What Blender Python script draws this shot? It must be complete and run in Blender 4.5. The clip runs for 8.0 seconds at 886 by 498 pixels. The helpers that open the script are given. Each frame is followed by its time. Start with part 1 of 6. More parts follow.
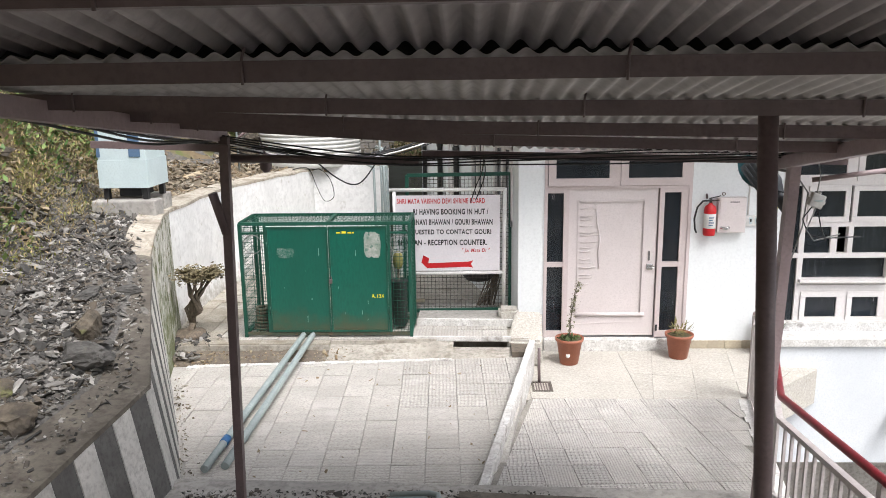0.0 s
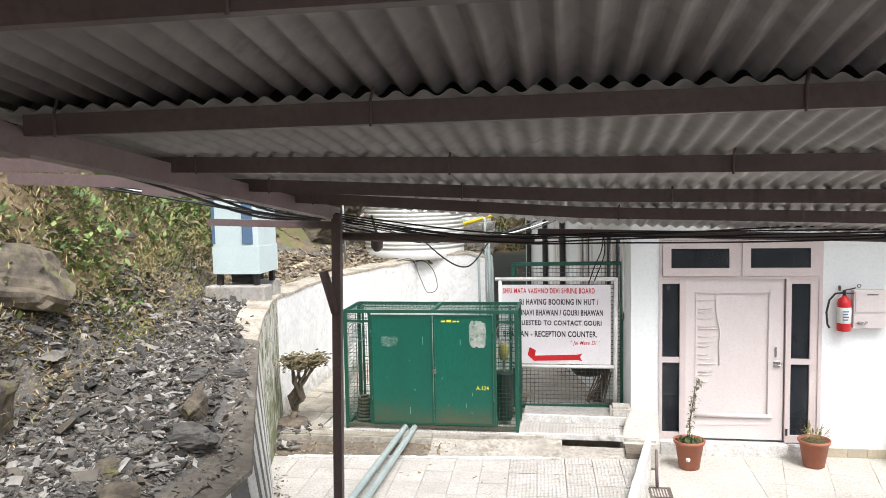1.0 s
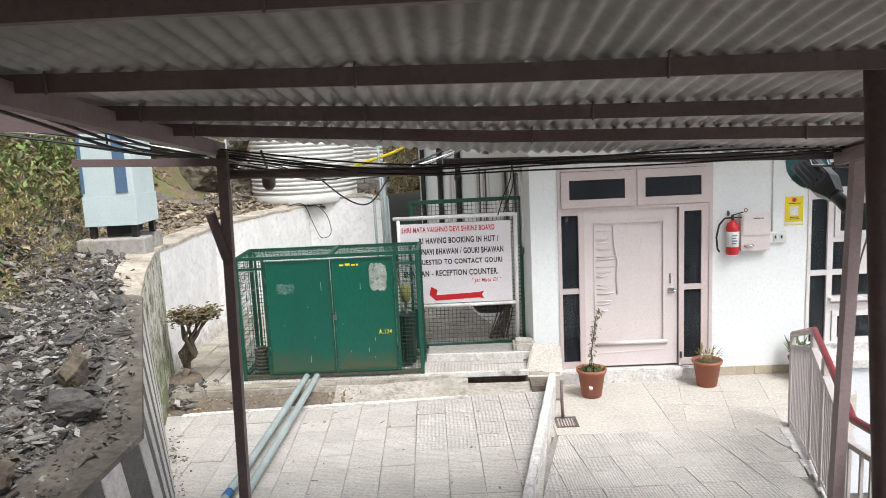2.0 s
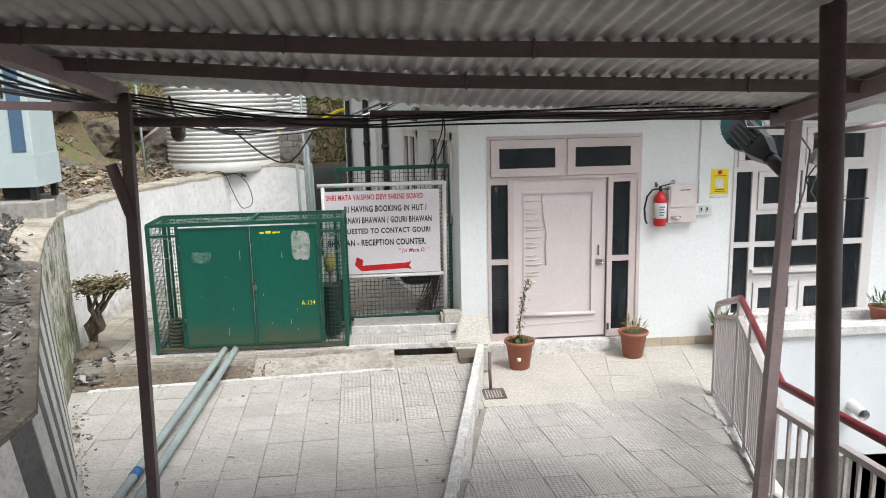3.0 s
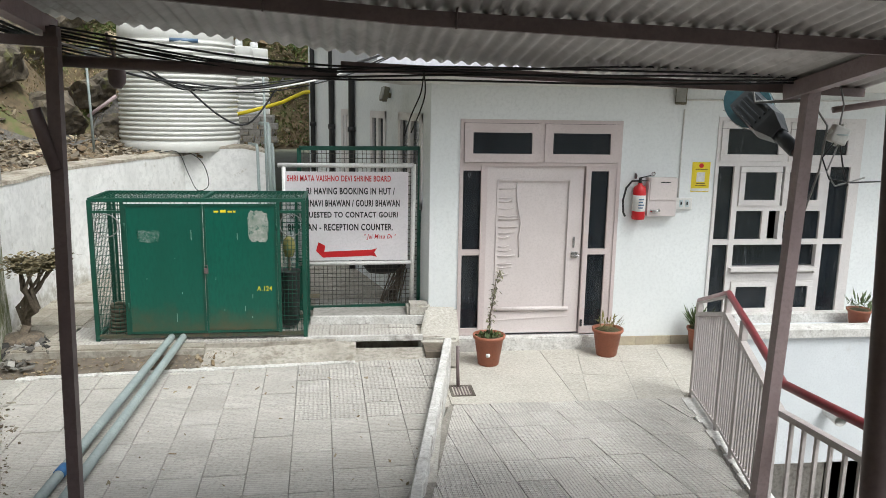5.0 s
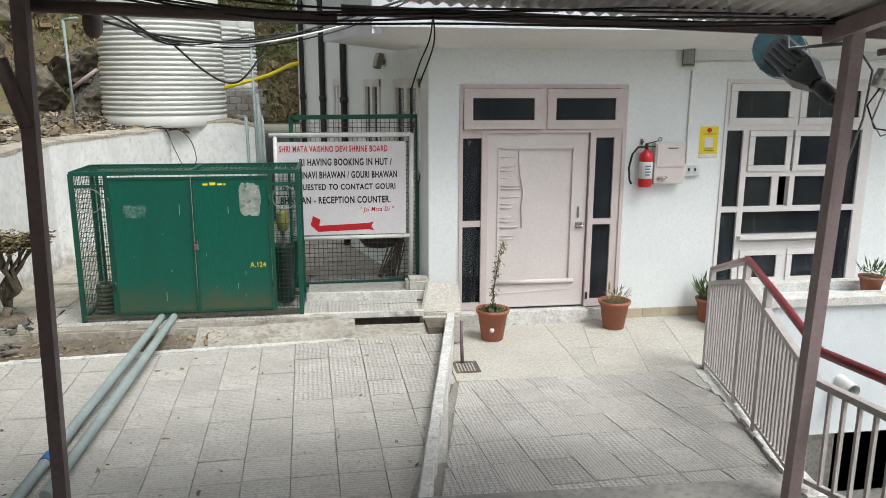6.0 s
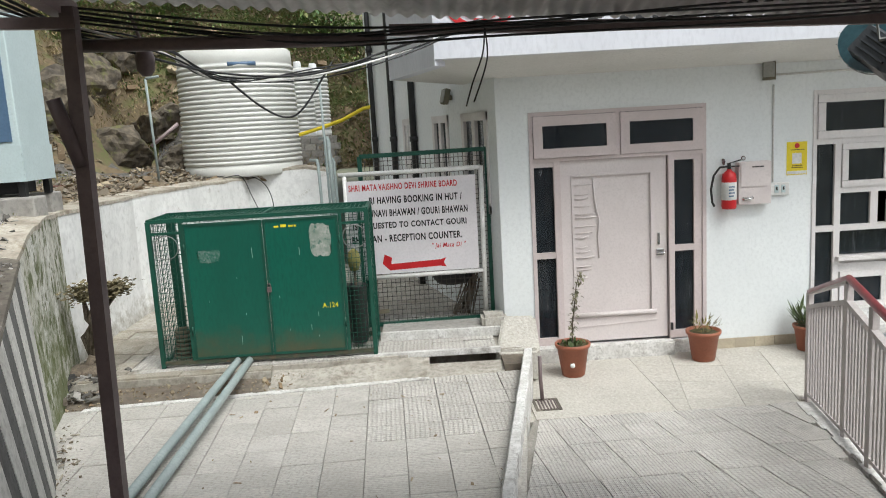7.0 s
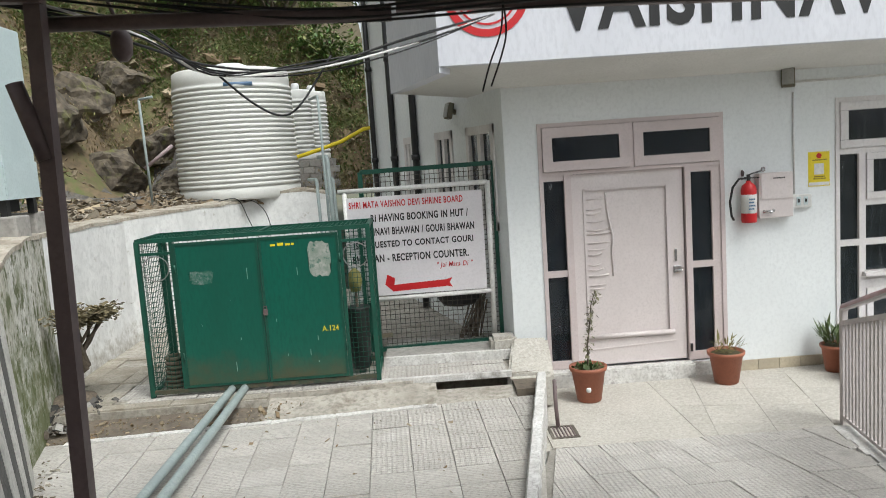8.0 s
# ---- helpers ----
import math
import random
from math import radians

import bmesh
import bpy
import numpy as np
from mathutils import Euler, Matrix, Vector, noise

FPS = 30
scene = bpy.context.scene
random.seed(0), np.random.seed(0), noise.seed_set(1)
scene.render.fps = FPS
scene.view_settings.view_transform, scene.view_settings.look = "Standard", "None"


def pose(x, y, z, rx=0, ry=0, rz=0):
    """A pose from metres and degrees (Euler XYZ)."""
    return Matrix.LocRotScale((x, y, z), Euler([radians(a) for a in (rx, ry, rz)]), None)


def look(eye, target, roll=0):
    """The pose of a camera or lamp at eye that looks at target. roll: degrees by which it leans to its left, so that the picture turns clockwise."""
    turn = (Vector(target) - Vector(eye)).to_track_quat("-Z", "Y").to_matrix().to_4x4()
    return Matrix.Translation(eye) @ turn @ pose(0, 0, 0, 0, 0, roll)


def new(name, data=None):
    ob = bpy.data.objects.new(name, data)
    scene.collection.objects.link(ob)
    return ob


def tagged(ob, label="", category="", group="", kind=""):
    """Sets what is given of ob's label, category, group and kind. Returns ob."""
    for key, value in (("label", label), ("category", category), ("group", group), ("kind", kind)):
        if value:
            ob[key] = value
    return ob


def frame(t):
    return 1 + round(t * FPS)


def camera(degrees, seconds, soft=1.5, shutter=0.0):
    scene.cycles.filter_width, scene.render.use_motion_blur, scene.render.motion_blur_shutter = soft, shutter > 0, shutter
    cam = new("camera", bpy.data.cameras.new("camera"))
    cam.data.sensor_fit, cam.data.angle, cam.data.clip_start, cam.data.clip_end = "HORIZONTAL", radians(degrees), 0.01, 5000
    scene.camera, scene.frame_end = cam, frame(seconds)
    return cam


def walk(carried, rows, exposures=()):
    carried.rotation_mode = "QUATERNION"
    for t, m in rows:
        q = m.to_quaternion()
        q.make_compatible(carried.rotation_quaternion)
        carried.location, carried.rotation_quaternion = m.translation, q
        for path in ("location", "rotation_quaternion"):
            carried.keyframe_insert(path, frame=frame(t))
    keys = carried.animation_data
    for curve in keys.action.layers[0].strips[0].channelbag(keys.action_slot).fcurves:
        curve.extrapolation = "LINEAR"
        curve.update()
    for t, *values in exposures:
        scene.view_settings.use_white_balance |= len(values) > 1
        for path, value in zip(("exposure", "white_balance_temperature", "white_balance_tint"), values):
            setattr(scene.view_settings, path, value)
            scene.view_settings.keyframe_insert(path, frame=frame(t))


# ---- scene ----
cam = camera(60.3, 8.0, 0.5, 0.2)
PATH = [
    (0, (0.955, 0.386, 3.805), (0.884, 2.339, 3.379), -0.8),
    (0.5, (0.847, 0.496, 3.763), (0.767, 2.457, 3.375), 3.4),
    (1, (0.816, 0.613, 3.631), (0.492, 2.579, 3.466), -1.2),
    (1.5, (0.712, 0.778, 3.608), (0.643, 2.76, 3.355), -3.2),
    (1.7, (0.68, 0.837, 3.58), (0.609, 2.814, 3.283), -2.3),
    (2.8, (0.707, 1.196, 3.39), (0.833, 3.162, 3.043), -3.3),
    (3, (0.674, 1.22, 3.353), (0.821, 3.178, 2.974), -1.3),
    (3.5, (0.719, 1.325, 3.187), (0.786, 3.287, 2.805), 0.1),
    (4, (0.748, 1.505, 3.206), (0.871, 3.466, 2.829), -1.5),
    (4.5, (0.63, 1.623, 3.175), (0.883, 3.569, 2.79), 1.1),
    (4.7, (0.63, 1.658, 3.146), (0.88, 3.604, 2.76), 1.5),
    (5.8, (0.581, 2.08, 2.977), (0.827, 4.033, 2.625), -1.3),
    (6, (0.548, 2.112, 2.941), (0.823, 4.045, 2.509), 0.2),
    (6.5, (0.616, 2.212, 2.836), (0.789, 4.167, 2.452), -1.2),
    (7, (0.673, 2.305, 2.81), (0.738, 4.279, 2.492), -3.3),
    (7.5, (0.635, 2.46, 2.742), (0.703, 4.452, 2.568), -0.4),
    (8, (0.609, 2.738, 2.624), (0.681, 4.722, 2.384), -3.9),
]
walk(cam, [(t, look(eye, target, roll)) for t, eye, target, roll in PATH], [(0, 0.93, 6400, 12), (0.5, 0.96, 6400, 12), (1, 1.16, 6400, 11), (1.5, 1.03, 6400, 11), (3, 0.72, 6350, 9), (4.5, 0.6, 6350, 6), (6, 0.53, 6350, 6), (7, 0.53, 6350, 6), (8, 0.47, 6350, 6)])

# ---- light ----
world = bpy.data.worlds.new("world")
scene.world = world
world.use_nodes = True
wn, wl = world.node_tree.nodes, world.node_tree.links
SUN_EL, SUN_AZ = 58.0, 142.0
sky = wn.new("ShaderNodeTexSky")
sky.sky_type, sky.sun_disc = "NISHITA", False
sky.sun_elevation, sky.sun_rotation = radians(SUN_EL), radians(SUN_AZ)
sky.air_density, sky.dust_density = 1.0, 4.0
grey = wn.new("ShaderNodeHueSaturation")
grey.inputs["Saturation"].default_value = 0.25
wl.new(sky.outputs[0], grey.inputs["Color"])
wl.new(grey.outputs[0], wn["Background"].inputs[0])
wn["Background"].inputs[1].default_value = 0.15
sun = new("sun", bpy.data.lights.new("sun", "SUN"))
sun.data.energy, sun.data.angle, sun.data.color = 1.5, radians(25), (1.0, 0.985, 0.95)
az, el = radians(SUN_AZ), radians(SUN_EL)
sun.matrix_world = look((math.sin(az) * math.cos(el) * 30, math.cos(az) * math.cos(el) * 30, 30 * math.sin(el)), (0, 0, 0))


# ---- materials ----
def mat(name, col, col2=None, scale=3.0, rough=0.8, bump=0.2, metal=0.0, fine=40.0, vary=0.0, stain=None, stain_scale=1.2,
        stain_at=0.55, stain_soft=0.12, wave=None, streak=1.0, spec=0.5, grain=0.93):
    """A surface of two mixed colours at a coarse and a fine scale, with stains, grain relief and optional ribs."""
    m = bpy.data.materials.new(name)
    m.use_nodes = True
    n, l = m.node_tree.nodes, m.node_tree.links
    b = n["Principled BSDF"]
    b.inputs["Roughness"].default_value, b.inputs["Metallic"].default_value = rough, metal
    b.inputs["Specular IOR Level"].default_value = spec
    tc = n.new("ShaderNodeTexCoord")
    mp = n.new("ShaderNodeMapping")
    mp.inputs["Scale"].default_value = (1, 1, streak)
    l.new(tc.outputs["Object"], mp.inputs[0])
    info = n.new("ShaderNodeObjectInfo")
    shift = n.new("ShaderNodeVectorMath")
    shift.operation = "SCALE"
    shift.inputs[0].default_value = (13.0, 7.0, 5.0)
    l.new(info.outputs["Random"], shift.inputs["Scale"])
    add = n.new("ShaderNodeVectorMath")
    l.new(mp.outputs[0], add.inputs[0]), l.new(shift.outputs[0], add.inputs[1])

    def noise_tex(s, detail=6.0, r=0.6):
        t = n.new("ShaderNodeTexNoise")
        t.inputs["Scale"].default_value, t.inputs["Detail"].default_value, t.inputs["Roughness"].default_value = s, detail, r
        l.new(add.outputs[0], t.inputs["Vector"])
        return t

    def mix(fac, a, c):
        x = n.new("ShaderNodeMix")
        x.data_type = "RGBA"
        for sock, v in ((x.inputs[0], fac), (x.inputs[6], a), (x.inputs[7], c)):
            if isinstance(v, (tuple, float, int)):
                sock.default_value = (*v, 1) if isinstance(v, tuple) else v
            else:
                l.new(v, sock)
        return x.outputs[2]

    def ramp(v, lo, hi):
        r = n.new("ShaderNodeMapRange")
        r.inputs[1].default_value, r.inputs[2].default_value = lo, hi
        l.new(v, r.inputs[0])
        return r.outputs[0]

    col2 = col2 or tuple(c * 0.8 for c in col)
    big, small = noise_tex(scale), noise_tex(fine, 4.0)
    c = mix(ramp(big.outputs["Fac"], 0.35, 0.65), col, col2)
    c = mix(ramp(small.outputs["Fac"], 0.45, 0.75), c, tuple(x * grain for x in col2))
    if stain:
        s = noise_tex(stain_scale, 9.0, 0.68)
        c = mix(ramp(s.outputs["Fac"], stain_at, stain_at + stain_soft), c, stain)
    if vary:
        hs = n.new("ShaderNodeHueSaturation")
        val = n.new("ShaderNodeMapRange")
        val.inputs[3].default_value, val.inputs[4].default_value = 1 - vary, 1 + vary
        l.new(info.outputs["Random"], val.inputs[0])
        l.new(val.outputs[0], hs.inputs["Value"])
        l.new(c, hs.inputs["Color"])
        c = hs.outputs[0]
    l.new(c, b.inputs["Base Color"])
    rr = n.new("ShaderNodeMapRange")
    rr.inputs[3].default_value, rr.inputs[4].default_value = max(rough - 0.12, 0.02), min(rough + 0.12, 1)
    l.new(big.outputs["Fac"], rr.inputs[0]), l.new(rr.outputs[0], b.inputs["Roughness"])
    h = small.outputs["Fac"]
    if wave:
        per, dirs = wave
        for d in dirs:
            w = n.new("ShaderNodeTexWave")
            w.bands_direction = d
            w.inputs["Scale"].default_value = 0.314 / per
            w.inputs["Distortion"].default_value = 0.4
            l.new(tc.outputs["Object"], w.inputs["Vector"])
            a, lift = n.new("ShaderNodeMath"), ramp(w.outputs["Fac"], 0.25, 0.55)
            l.new(h, a.inputs[0]), l.new(lift, a.inputs[1])
            h = a.outputs[0]
            # darker tone in the low bands between the ribs
            groove_tone = n.new("ShaderNodeMapRange")
            groove_tone.inputs[3].default_value, groove_tone.inputs[4].default_value = 0.18, 0.0
            l.new(lift, groove_tone.inputs[0])
            c = mix(groove_tone.outputs[0], c, tuple(x * 0.5 for x in col2))
            l.new(c, b.inputs["Base Color"])
    bp = n.new("ShaderNodeBump")
    bp.inputs["Strength"].default_value, bp.inputs["Distance"].default_value = bump, 0.01
    l.new(h, bp.inputs["Height"]), l.new(bp.outputs[0], b.inputs["Normal"])
    return m


def glass(name, tint, rough=0.05):
    """Dim window glass with rain streaks and dust that dull it in places."""
    m = bpy.data.materials.new(name)
    m.use_nodes = True
    n, l = m.node_tree.nodes, m.node_tree.links
    b = n["Principled BSDF"]
    b.inputs["Transmission Weight"].default_value = 0.85
    b.inputs["IOR"].default_value = 1.45
    tc, mp, t, c, r = (n.new("ShaderNode" + k) for k in ("TexCoord", "Mapping", "TexNoise", "ValToRGB", "MapRange"))
    mp.inputs["Scale"].default_value = (1, 1, 0.12)
    t.inputs["Scale"].default_value, t.inputs["Detail"].default_value, t.inputs["Roughness"].default_value = 22, 8, 0.7
    l.new(tc.outputs["Object"], mp.inputs[0]), l.new(mp.outputs[0], t.inputs["Vector"])
    l.new(t.outputs["Fac"], c.inputs[0]), l.new(t.outputs["Fac"], r.inputs[0])
    c.color_ramp.elements[0].position, c.color_ramp.elements[0].color = 0.5, (*tint, 1)
    c.color_ramp.elements[1].position, c.color_ramp.elements[1].color = 0.78, (*(0.25 + 0.6 * v for v in tint), 1)
    r.inputs[1].default_value, r.inputs[2].default_value, r.inputs[3].default_value, r.inputs[4].default_value = 0.45, 0.8, rough, 0.4
    l.new(c.outputs[0], b.inputs["Base Color"]), l.new(r.outputs[0], b.inputs["Roughness"])
    return m


def splash(m, col, z0, z1, scale=6.0, ragged=2.4, most=0.85):
    """Mud or moss thrown up on a surface: thick at the height z0, gone at z1, with a ragged blotchy edge."""
    n, l = m.node_tree.nodes, m.node_tree.links
    b = n["Principled BSDF"]
    under = b.inputs["Base Color"].links[0].from_socket
    tc, xyz, h, t = n.new("ShaderNodeTexCoord"), n.new("ShaderNodeSeparateXYZ"), n.new("ShaderNodeMapRange"), n.new("ShaderNodeTexNoise")
    t.inputs["Scale"].default_value, t.inputs["Detail"].default_value, t.inputs["Roughness"].default_value = scale, 10, 0.7
    l.new(tc.outputs["Object"], xyz.inputs[0]), l.new(tc.outputs["Object"], t.inputs["Vector"])
    h.clamp = False
    for i, v in ((1, z0), (2, z1), (3, 1.0), (4, 0.0)):
        h.inputs[i].default_value = v
    l.new(xyz.outputs["Z"], h.inputs[0])
    a = n.new("ShaderNodeMath")
    a.operation = "MULTIPLY_ADD"
    a.inputs[1].default_value, a.inputs[2].default_value = ragged, -0.5 * ragged
    l.new(t.outputs["Fac"], a.inputs[0])
    s, c = n.new("ShaderNodeMath"), n.new("ShaderNodeMapRange")
    l.new(a.outputs[0], s.inputs[0]), l.new(h.outputs[0], s.inputs[1]), l.new(s.outputs[0], c.inputs[0])
    c.inputs[1].default_value, c.inputs[2].default_value, c.inputs[4].default_value = 0.25, 1.0, most
    x = n.new("ShaderNodeMix")
    x.data_type = "RGBA"
    x.inputs[7].default_value = (*col, 1)
    l.new(c.outputs[0], x.inputs[0]), l.new(under, x.inputs[6]), l.new(x.outputs[2], b.inputs["Base Color"])


M_PLASTER = mat("white_plaster", (0.78, 0.805, 0.81), (0.725, 0.75, 0.755), 0.9, 0.85, 0.12, fine=26, grain=0.93, stain=(0.60, 0.58, 0.54), stain_at=0.68, stain_soft=0.25, stain_scale=0.8)
M_FASCIA = mat("canopy_white_paint", (0.68, 0.69, 0.74), (0.61, 0.62, 0.67), 1.0, 0.85, 0.12, fine=26, grain=0.93, stain=(0.46, 0.455, 0.45), stain_at=0.64, stain_soft=0.2, stain_scale=1.4, streak=0.4)
M_SOFFIT = mat("canopy_plaster", (0.70, 0.69, 0.66), (0.62, 0.61, 0.58), 1.2, 0.9, 0.15, stain=(0.34, 0.33, 0.30), stain_at=0.64, stain_soft=0.15, stain_scale=2.0)
M_LIMEWALL = mat("limewashed_wall", (0.83, 0.83, 0.82), (0.72, 0.72, 0.71), 2.2, 0.9, 0.8, fine=13, grain=0.88, stain=(0.46, 0.44, 0.39), stain_at=0.61, stain_soft=0.1, streak=0.9, stain_scale=5.0)
M_MOSSWALL = mat("mossy_wall", (0.72, 0.71, 0.67), (0.50, 0.48, 0.40), 3.5, 0.95, 0.9, fine=30, stain=(0.13, 0.14, 0.075), stain_at=0.51, stain_scale=9, stain_soft=0.07, streak=0.55, grain=0.6)
splash(M_MOSSWALL, (0.105, 0.125, 0.035), 0.2, 2.3, 4.0, 3.8, 0.85)
splash(M_LIMEWALL, (0.27, 0.24, 0.18), 0.25, 0.85, 7.0, 2.6, 0.75)
M_WALLTOP = mat("wall_coping", (0.50, 0.46, 0.39), (0.33, 0.29, 0.235), 3.0, 0.95, 0.8, fine=20, grain=0.7, stain=(0.22, 0.185, 0.14), stain_at=0.52, stain_scale=3.5)
M_CONC = mat("concrete", (0.42, 0.40, 0.37), (0.28, 0.265, 0.245), 1.7, 0.95, 0.7, fine=18, stain=(0.13, 0.12, 0.11), stain_at=0.6, stain_scale=1.4, grain=0.78)
M_COURT = mat("court_tile", (0.55, 0.525, 0.485), (0.42, 0.395, 0.36), 0.9, 0.9, 0.6, vary=0.05, wave=(0.03, "Y"), stain=(0.57, 0.55, 0.52), stain_at=0.55, stain_scale=1.0, stain_soft=0.25, grain=0.75)
M_COURT2 = mat("court_tile_brick", (0.55, 0.525, 0.485), (0.42, 0.395, 0.36), 0.9, 0.9, 0.6, vary=0.05, wave=(0.042, "XY"), stain=(0.57, 0.55, 0.52), stain_at=0.58, grain=0.75)
M_PATH = mat("path_tile_grid", (0.60, 0.575, 0.54), (0.49, 0.465, 0.43), 1.4, 0.9, 0.8, vary=0.07, wave=(0.04, "XY"), stain=(0.58, 0.56, 0.53), stain_at=0.62, stain_scale=3, grain=0.75)
M_PATH2 = mat("path_tile_rib", (0.59, 0.565, 0.53), (0.48, 0.455, 0.42), 1.4, 0.9, 0.7, vary=0.07, wave=(0.026, "X"), stain=(0.36, 0.34, 0.31), stain_at=0.6, stain_scale=2, grain=0.75)
M_DIRTY = mat("dirty_tile", (0.42, 0.385, 0.325), (0.30, 0.27, 0.22), 1.6, 0.9, 0.6, vary=0.06, wave=(0.03, "Y"), stain=(0.24, 0.205, 0.155), stain_at=0.5, stain_scale=2.2, stain_soft=0.15, grain=0.7)
M_CEMENT = mat("broken_cement", (0.44, 0.41, 0.36), (0.31, 0.285, 0.245), 2.6, 0.95, 0.9, fine=20, stain=(0.20, 0.175, 0.14), stain_at=0.54, stain_scale=4, grain=0.68)
M_JOINT = mat("joint_mortar", (0.50, 0.48, 0.44), (0.38, 0.36, 0.33), 3.0, 0.95, 0.5, grain=0.7)
M_JOINT_D = mat("dark_joint", (0.34, 0.32, 0.29), (0.24, 0.225, 0.20), 3.0, 0.95, 0.5, grain=0.7)
M_TERRAZZO = mat("landing_stone", (0.48, 0.455, 0.405), (0.40, 0.375, 0.33), 1.6, 0.8, 0.4, fine=45, vary=0.04, stain=(0.53, 0.51, 0.475), stain_at=0.48, stain_scale=28, stain_soft=0.2, grain=0.72)
M_EDGE = mat("painted_edge", (0.70, 0.69, 0.67), (0.50, 0.485, 0.46), 5.0, 0.9, 0.5, stain=(0.27, 0.25, 0.23), stain_at=0.56, stain_scale=4, grain=0.78)
M_MUD = mat("wet_mud", (0.175, 0.145, 0.112), (0.115, 0.094, 0.073), 2.2, 0.75, 0.6, fine=16, stain=(0.33, 0.29, 0.24), stain_at=0.58, grain=0.7)
M_STONEBASE = mat("skirting_stone", (0.48, 0.42, 0.31), (0.38, 0.33, 0.25), 3.0, 0.8, 0.2, vary=0.1)
# weathered cement, its base colour lowered further for the roof's shade on the coping
M_COPING = mat("weathered_shaded_coping", (0.17, 0.15, 0.122), (0.09, 0.078, 0.064), 2.2, 0.95, 0.8, fine=14, stain=(0.25, 0.225, 0.195), stain_at=0.58, stain_scale=3.0, grain=0.65)
M_STRIPE_W = mat("stripe_white", (0.64, 0.62, 0.59), (0.48, 0.465, 0.44), 3.0, 0.95, 0.5, stain=(0.30, 0.28, 0.26), stain_at=0.6, stain_scale=3, fine=25, grain=0.78)
M_STRIPE_D = mat("stripe_grey", (0.145, 0.14, 0.135), (0.10, 0.097, 0.093), 3.0, 0.95, 0.5, fine=25, grain=0.78)
M_STEEL = mat("brown_paint_steel", (0.15, 0.108, 0.108), (0.115, 0.082, 0.082), 4.0, 0.5, 0.1, stain=(0.05, 0.03, 0.025), stain_at=0.68, stain_scale=6, grain=0.9)
M_BEAM = mat("mauve_paint_steel", (0.33, 0.255, 0.26), (0.27, 0.205, 0.21), 4.0, 0.45, 0.1, stain=(0.12, 0.085, 0.08), stain_at=0.7, stain_scale=6, grain=0.9)
# paler than the other concrete so the unseen stairs throw light onto the roof
M_STAIR_BOUNCE = mat("stair_bounce_cement", (0.52, 0.50, 0.46), (0.44, 0.42, 0.39), 1.5, 0.9, 0.4)
M_SHEET = mat("corrugated_iron", (0.58, 0.56, 0.55), (0.42, 0.40, 0.39), 1.6, 0.55, 0.1, metal=0.15, stain=(0.24, 0.19, 0.17), stain_at=0.6, stain_scale=1.1, fine=12)
# darker copy of corrugated_iron: brown stains plus the dim light under the upper roof
M_SHEET_DIM = mat("dim_corrugated_iron", (0.42, 0.385, 0.375), (0.27, 0.24, 0.235), 1.6, 0.5, 0.1, metal=0.2, stain=(0.13, 0.095, 0.09), stain_at=0.56, stain_scale=1.3, fine=12)
# black that stands for the shade in the lap of the roof sheets
M_LAP_SHADE = mat("lap_shade_black", (0.012, 0.011, 0.011), (0.02, 0.018, 0.017), 6.0, 0.95, 0.3)
M_GREEN = mat("green_paint", (0.003, 0.098, 0.066), (0.003, 0.078, 0.052), 1.2, 0.4, 0.04, grain=0.92, stain=(0.015, 0.125, 0.088), stain_at=0.62, stain_scale=2, streak=0.3)
splash(M_GREEN, (0.075, 0.068, 0.035), 0.02, 0.50, 3.0, 1.8, 0.9)
M_GREEN_D = mat("green_frame_paint", (0.005, 0.075, 0.048), (0.005, 0.055, 0.035), 4.0, 0.5, 0.1, stain=(0.10, 0.065, 0.04), stain_at=0.64, stain_scale=5)
M_DIRT = mat("dirt_film", (0.16, 0.13, 0.09), (0.10, 0.10, 0.07), 4.0, 0.9, 0.2)
M_WIRE = mat("galvanised_wire", (0.30, 0.30, 0.29), None, 5.0, 0.5, 0.0, metal=0.5)
M_MESH = mat("rusted_mesh_wire", (0.10, 0.095, 0.085), (0.065, 0.055, 0.045), 8.0, 0.7, 0.1)
M_PIPE_W = mat("white_pipe_paint", (0.74, 0.73, 0.71), (0.62, 0.61, 0.59), 5.0, 0.5, 0.1, stain=(0.38, 0.30, 0.24), stain_at=0.68, stain_scale=7)
M_BOARD = mat("sign_board_white", (0.72, 0.69, 0.71), (0.66, 0.63, 0.65), 2.0, 0.6, 0.05)
M_RED = mat("red_paint", (0.55, 0.015, 0.02), (0.48, 0.01, 0.015), 6.0, 0.45, 0.05)
M_BLACK = mat("black_paint", (0.012, 0.012, 0.013), (0.02, 0.02, 0.02), 6.0, 0.5, 0.05)
M_YELLOW = mat("yellow_paint", (0.78, 0.62, 0.02), (0.70, 0.55, 0.02), 6.0, 0.5, 0.05)
M_PINK = mat("pale_pink_paint", (0.66, 0.60, 0.59), (0.61, 0.55, 0.54), 2.0, 0.45, 0.05, stain=(0.52, 0.46, 0.44), stain_at=0.66, stain_scale=3)
M_PINKFRAME = mat("pink_frame_paint", (0.60, 0.52, 0.51), (0.54, 0.465, 0.455), 3.0, 0.5, 0.08)
M_WINFRAME = mat("window_frame_paint", (0.70, 0.67, 0.66), (0.62, 0.59, 0.58), 3.0, 0.5, 0.08)
M_GLASS = glass("window_glass", (0.075, 0.10, 0.13), 0.04)
M_CHROME = mat("chrome", (0.6, 0.6, 0.6), None, 8.0, 0.25, 0.0, metal=1.0)
M_TERRACOTTA = mat("terracotta_plastic", (0.33, 0.115, 0.065), (0.27, 0.09, 0.05), 2.0, 0.55, 0.04, grain=0.9, stain=(0.40, 0.23, 0.16), stain_at=0.68)
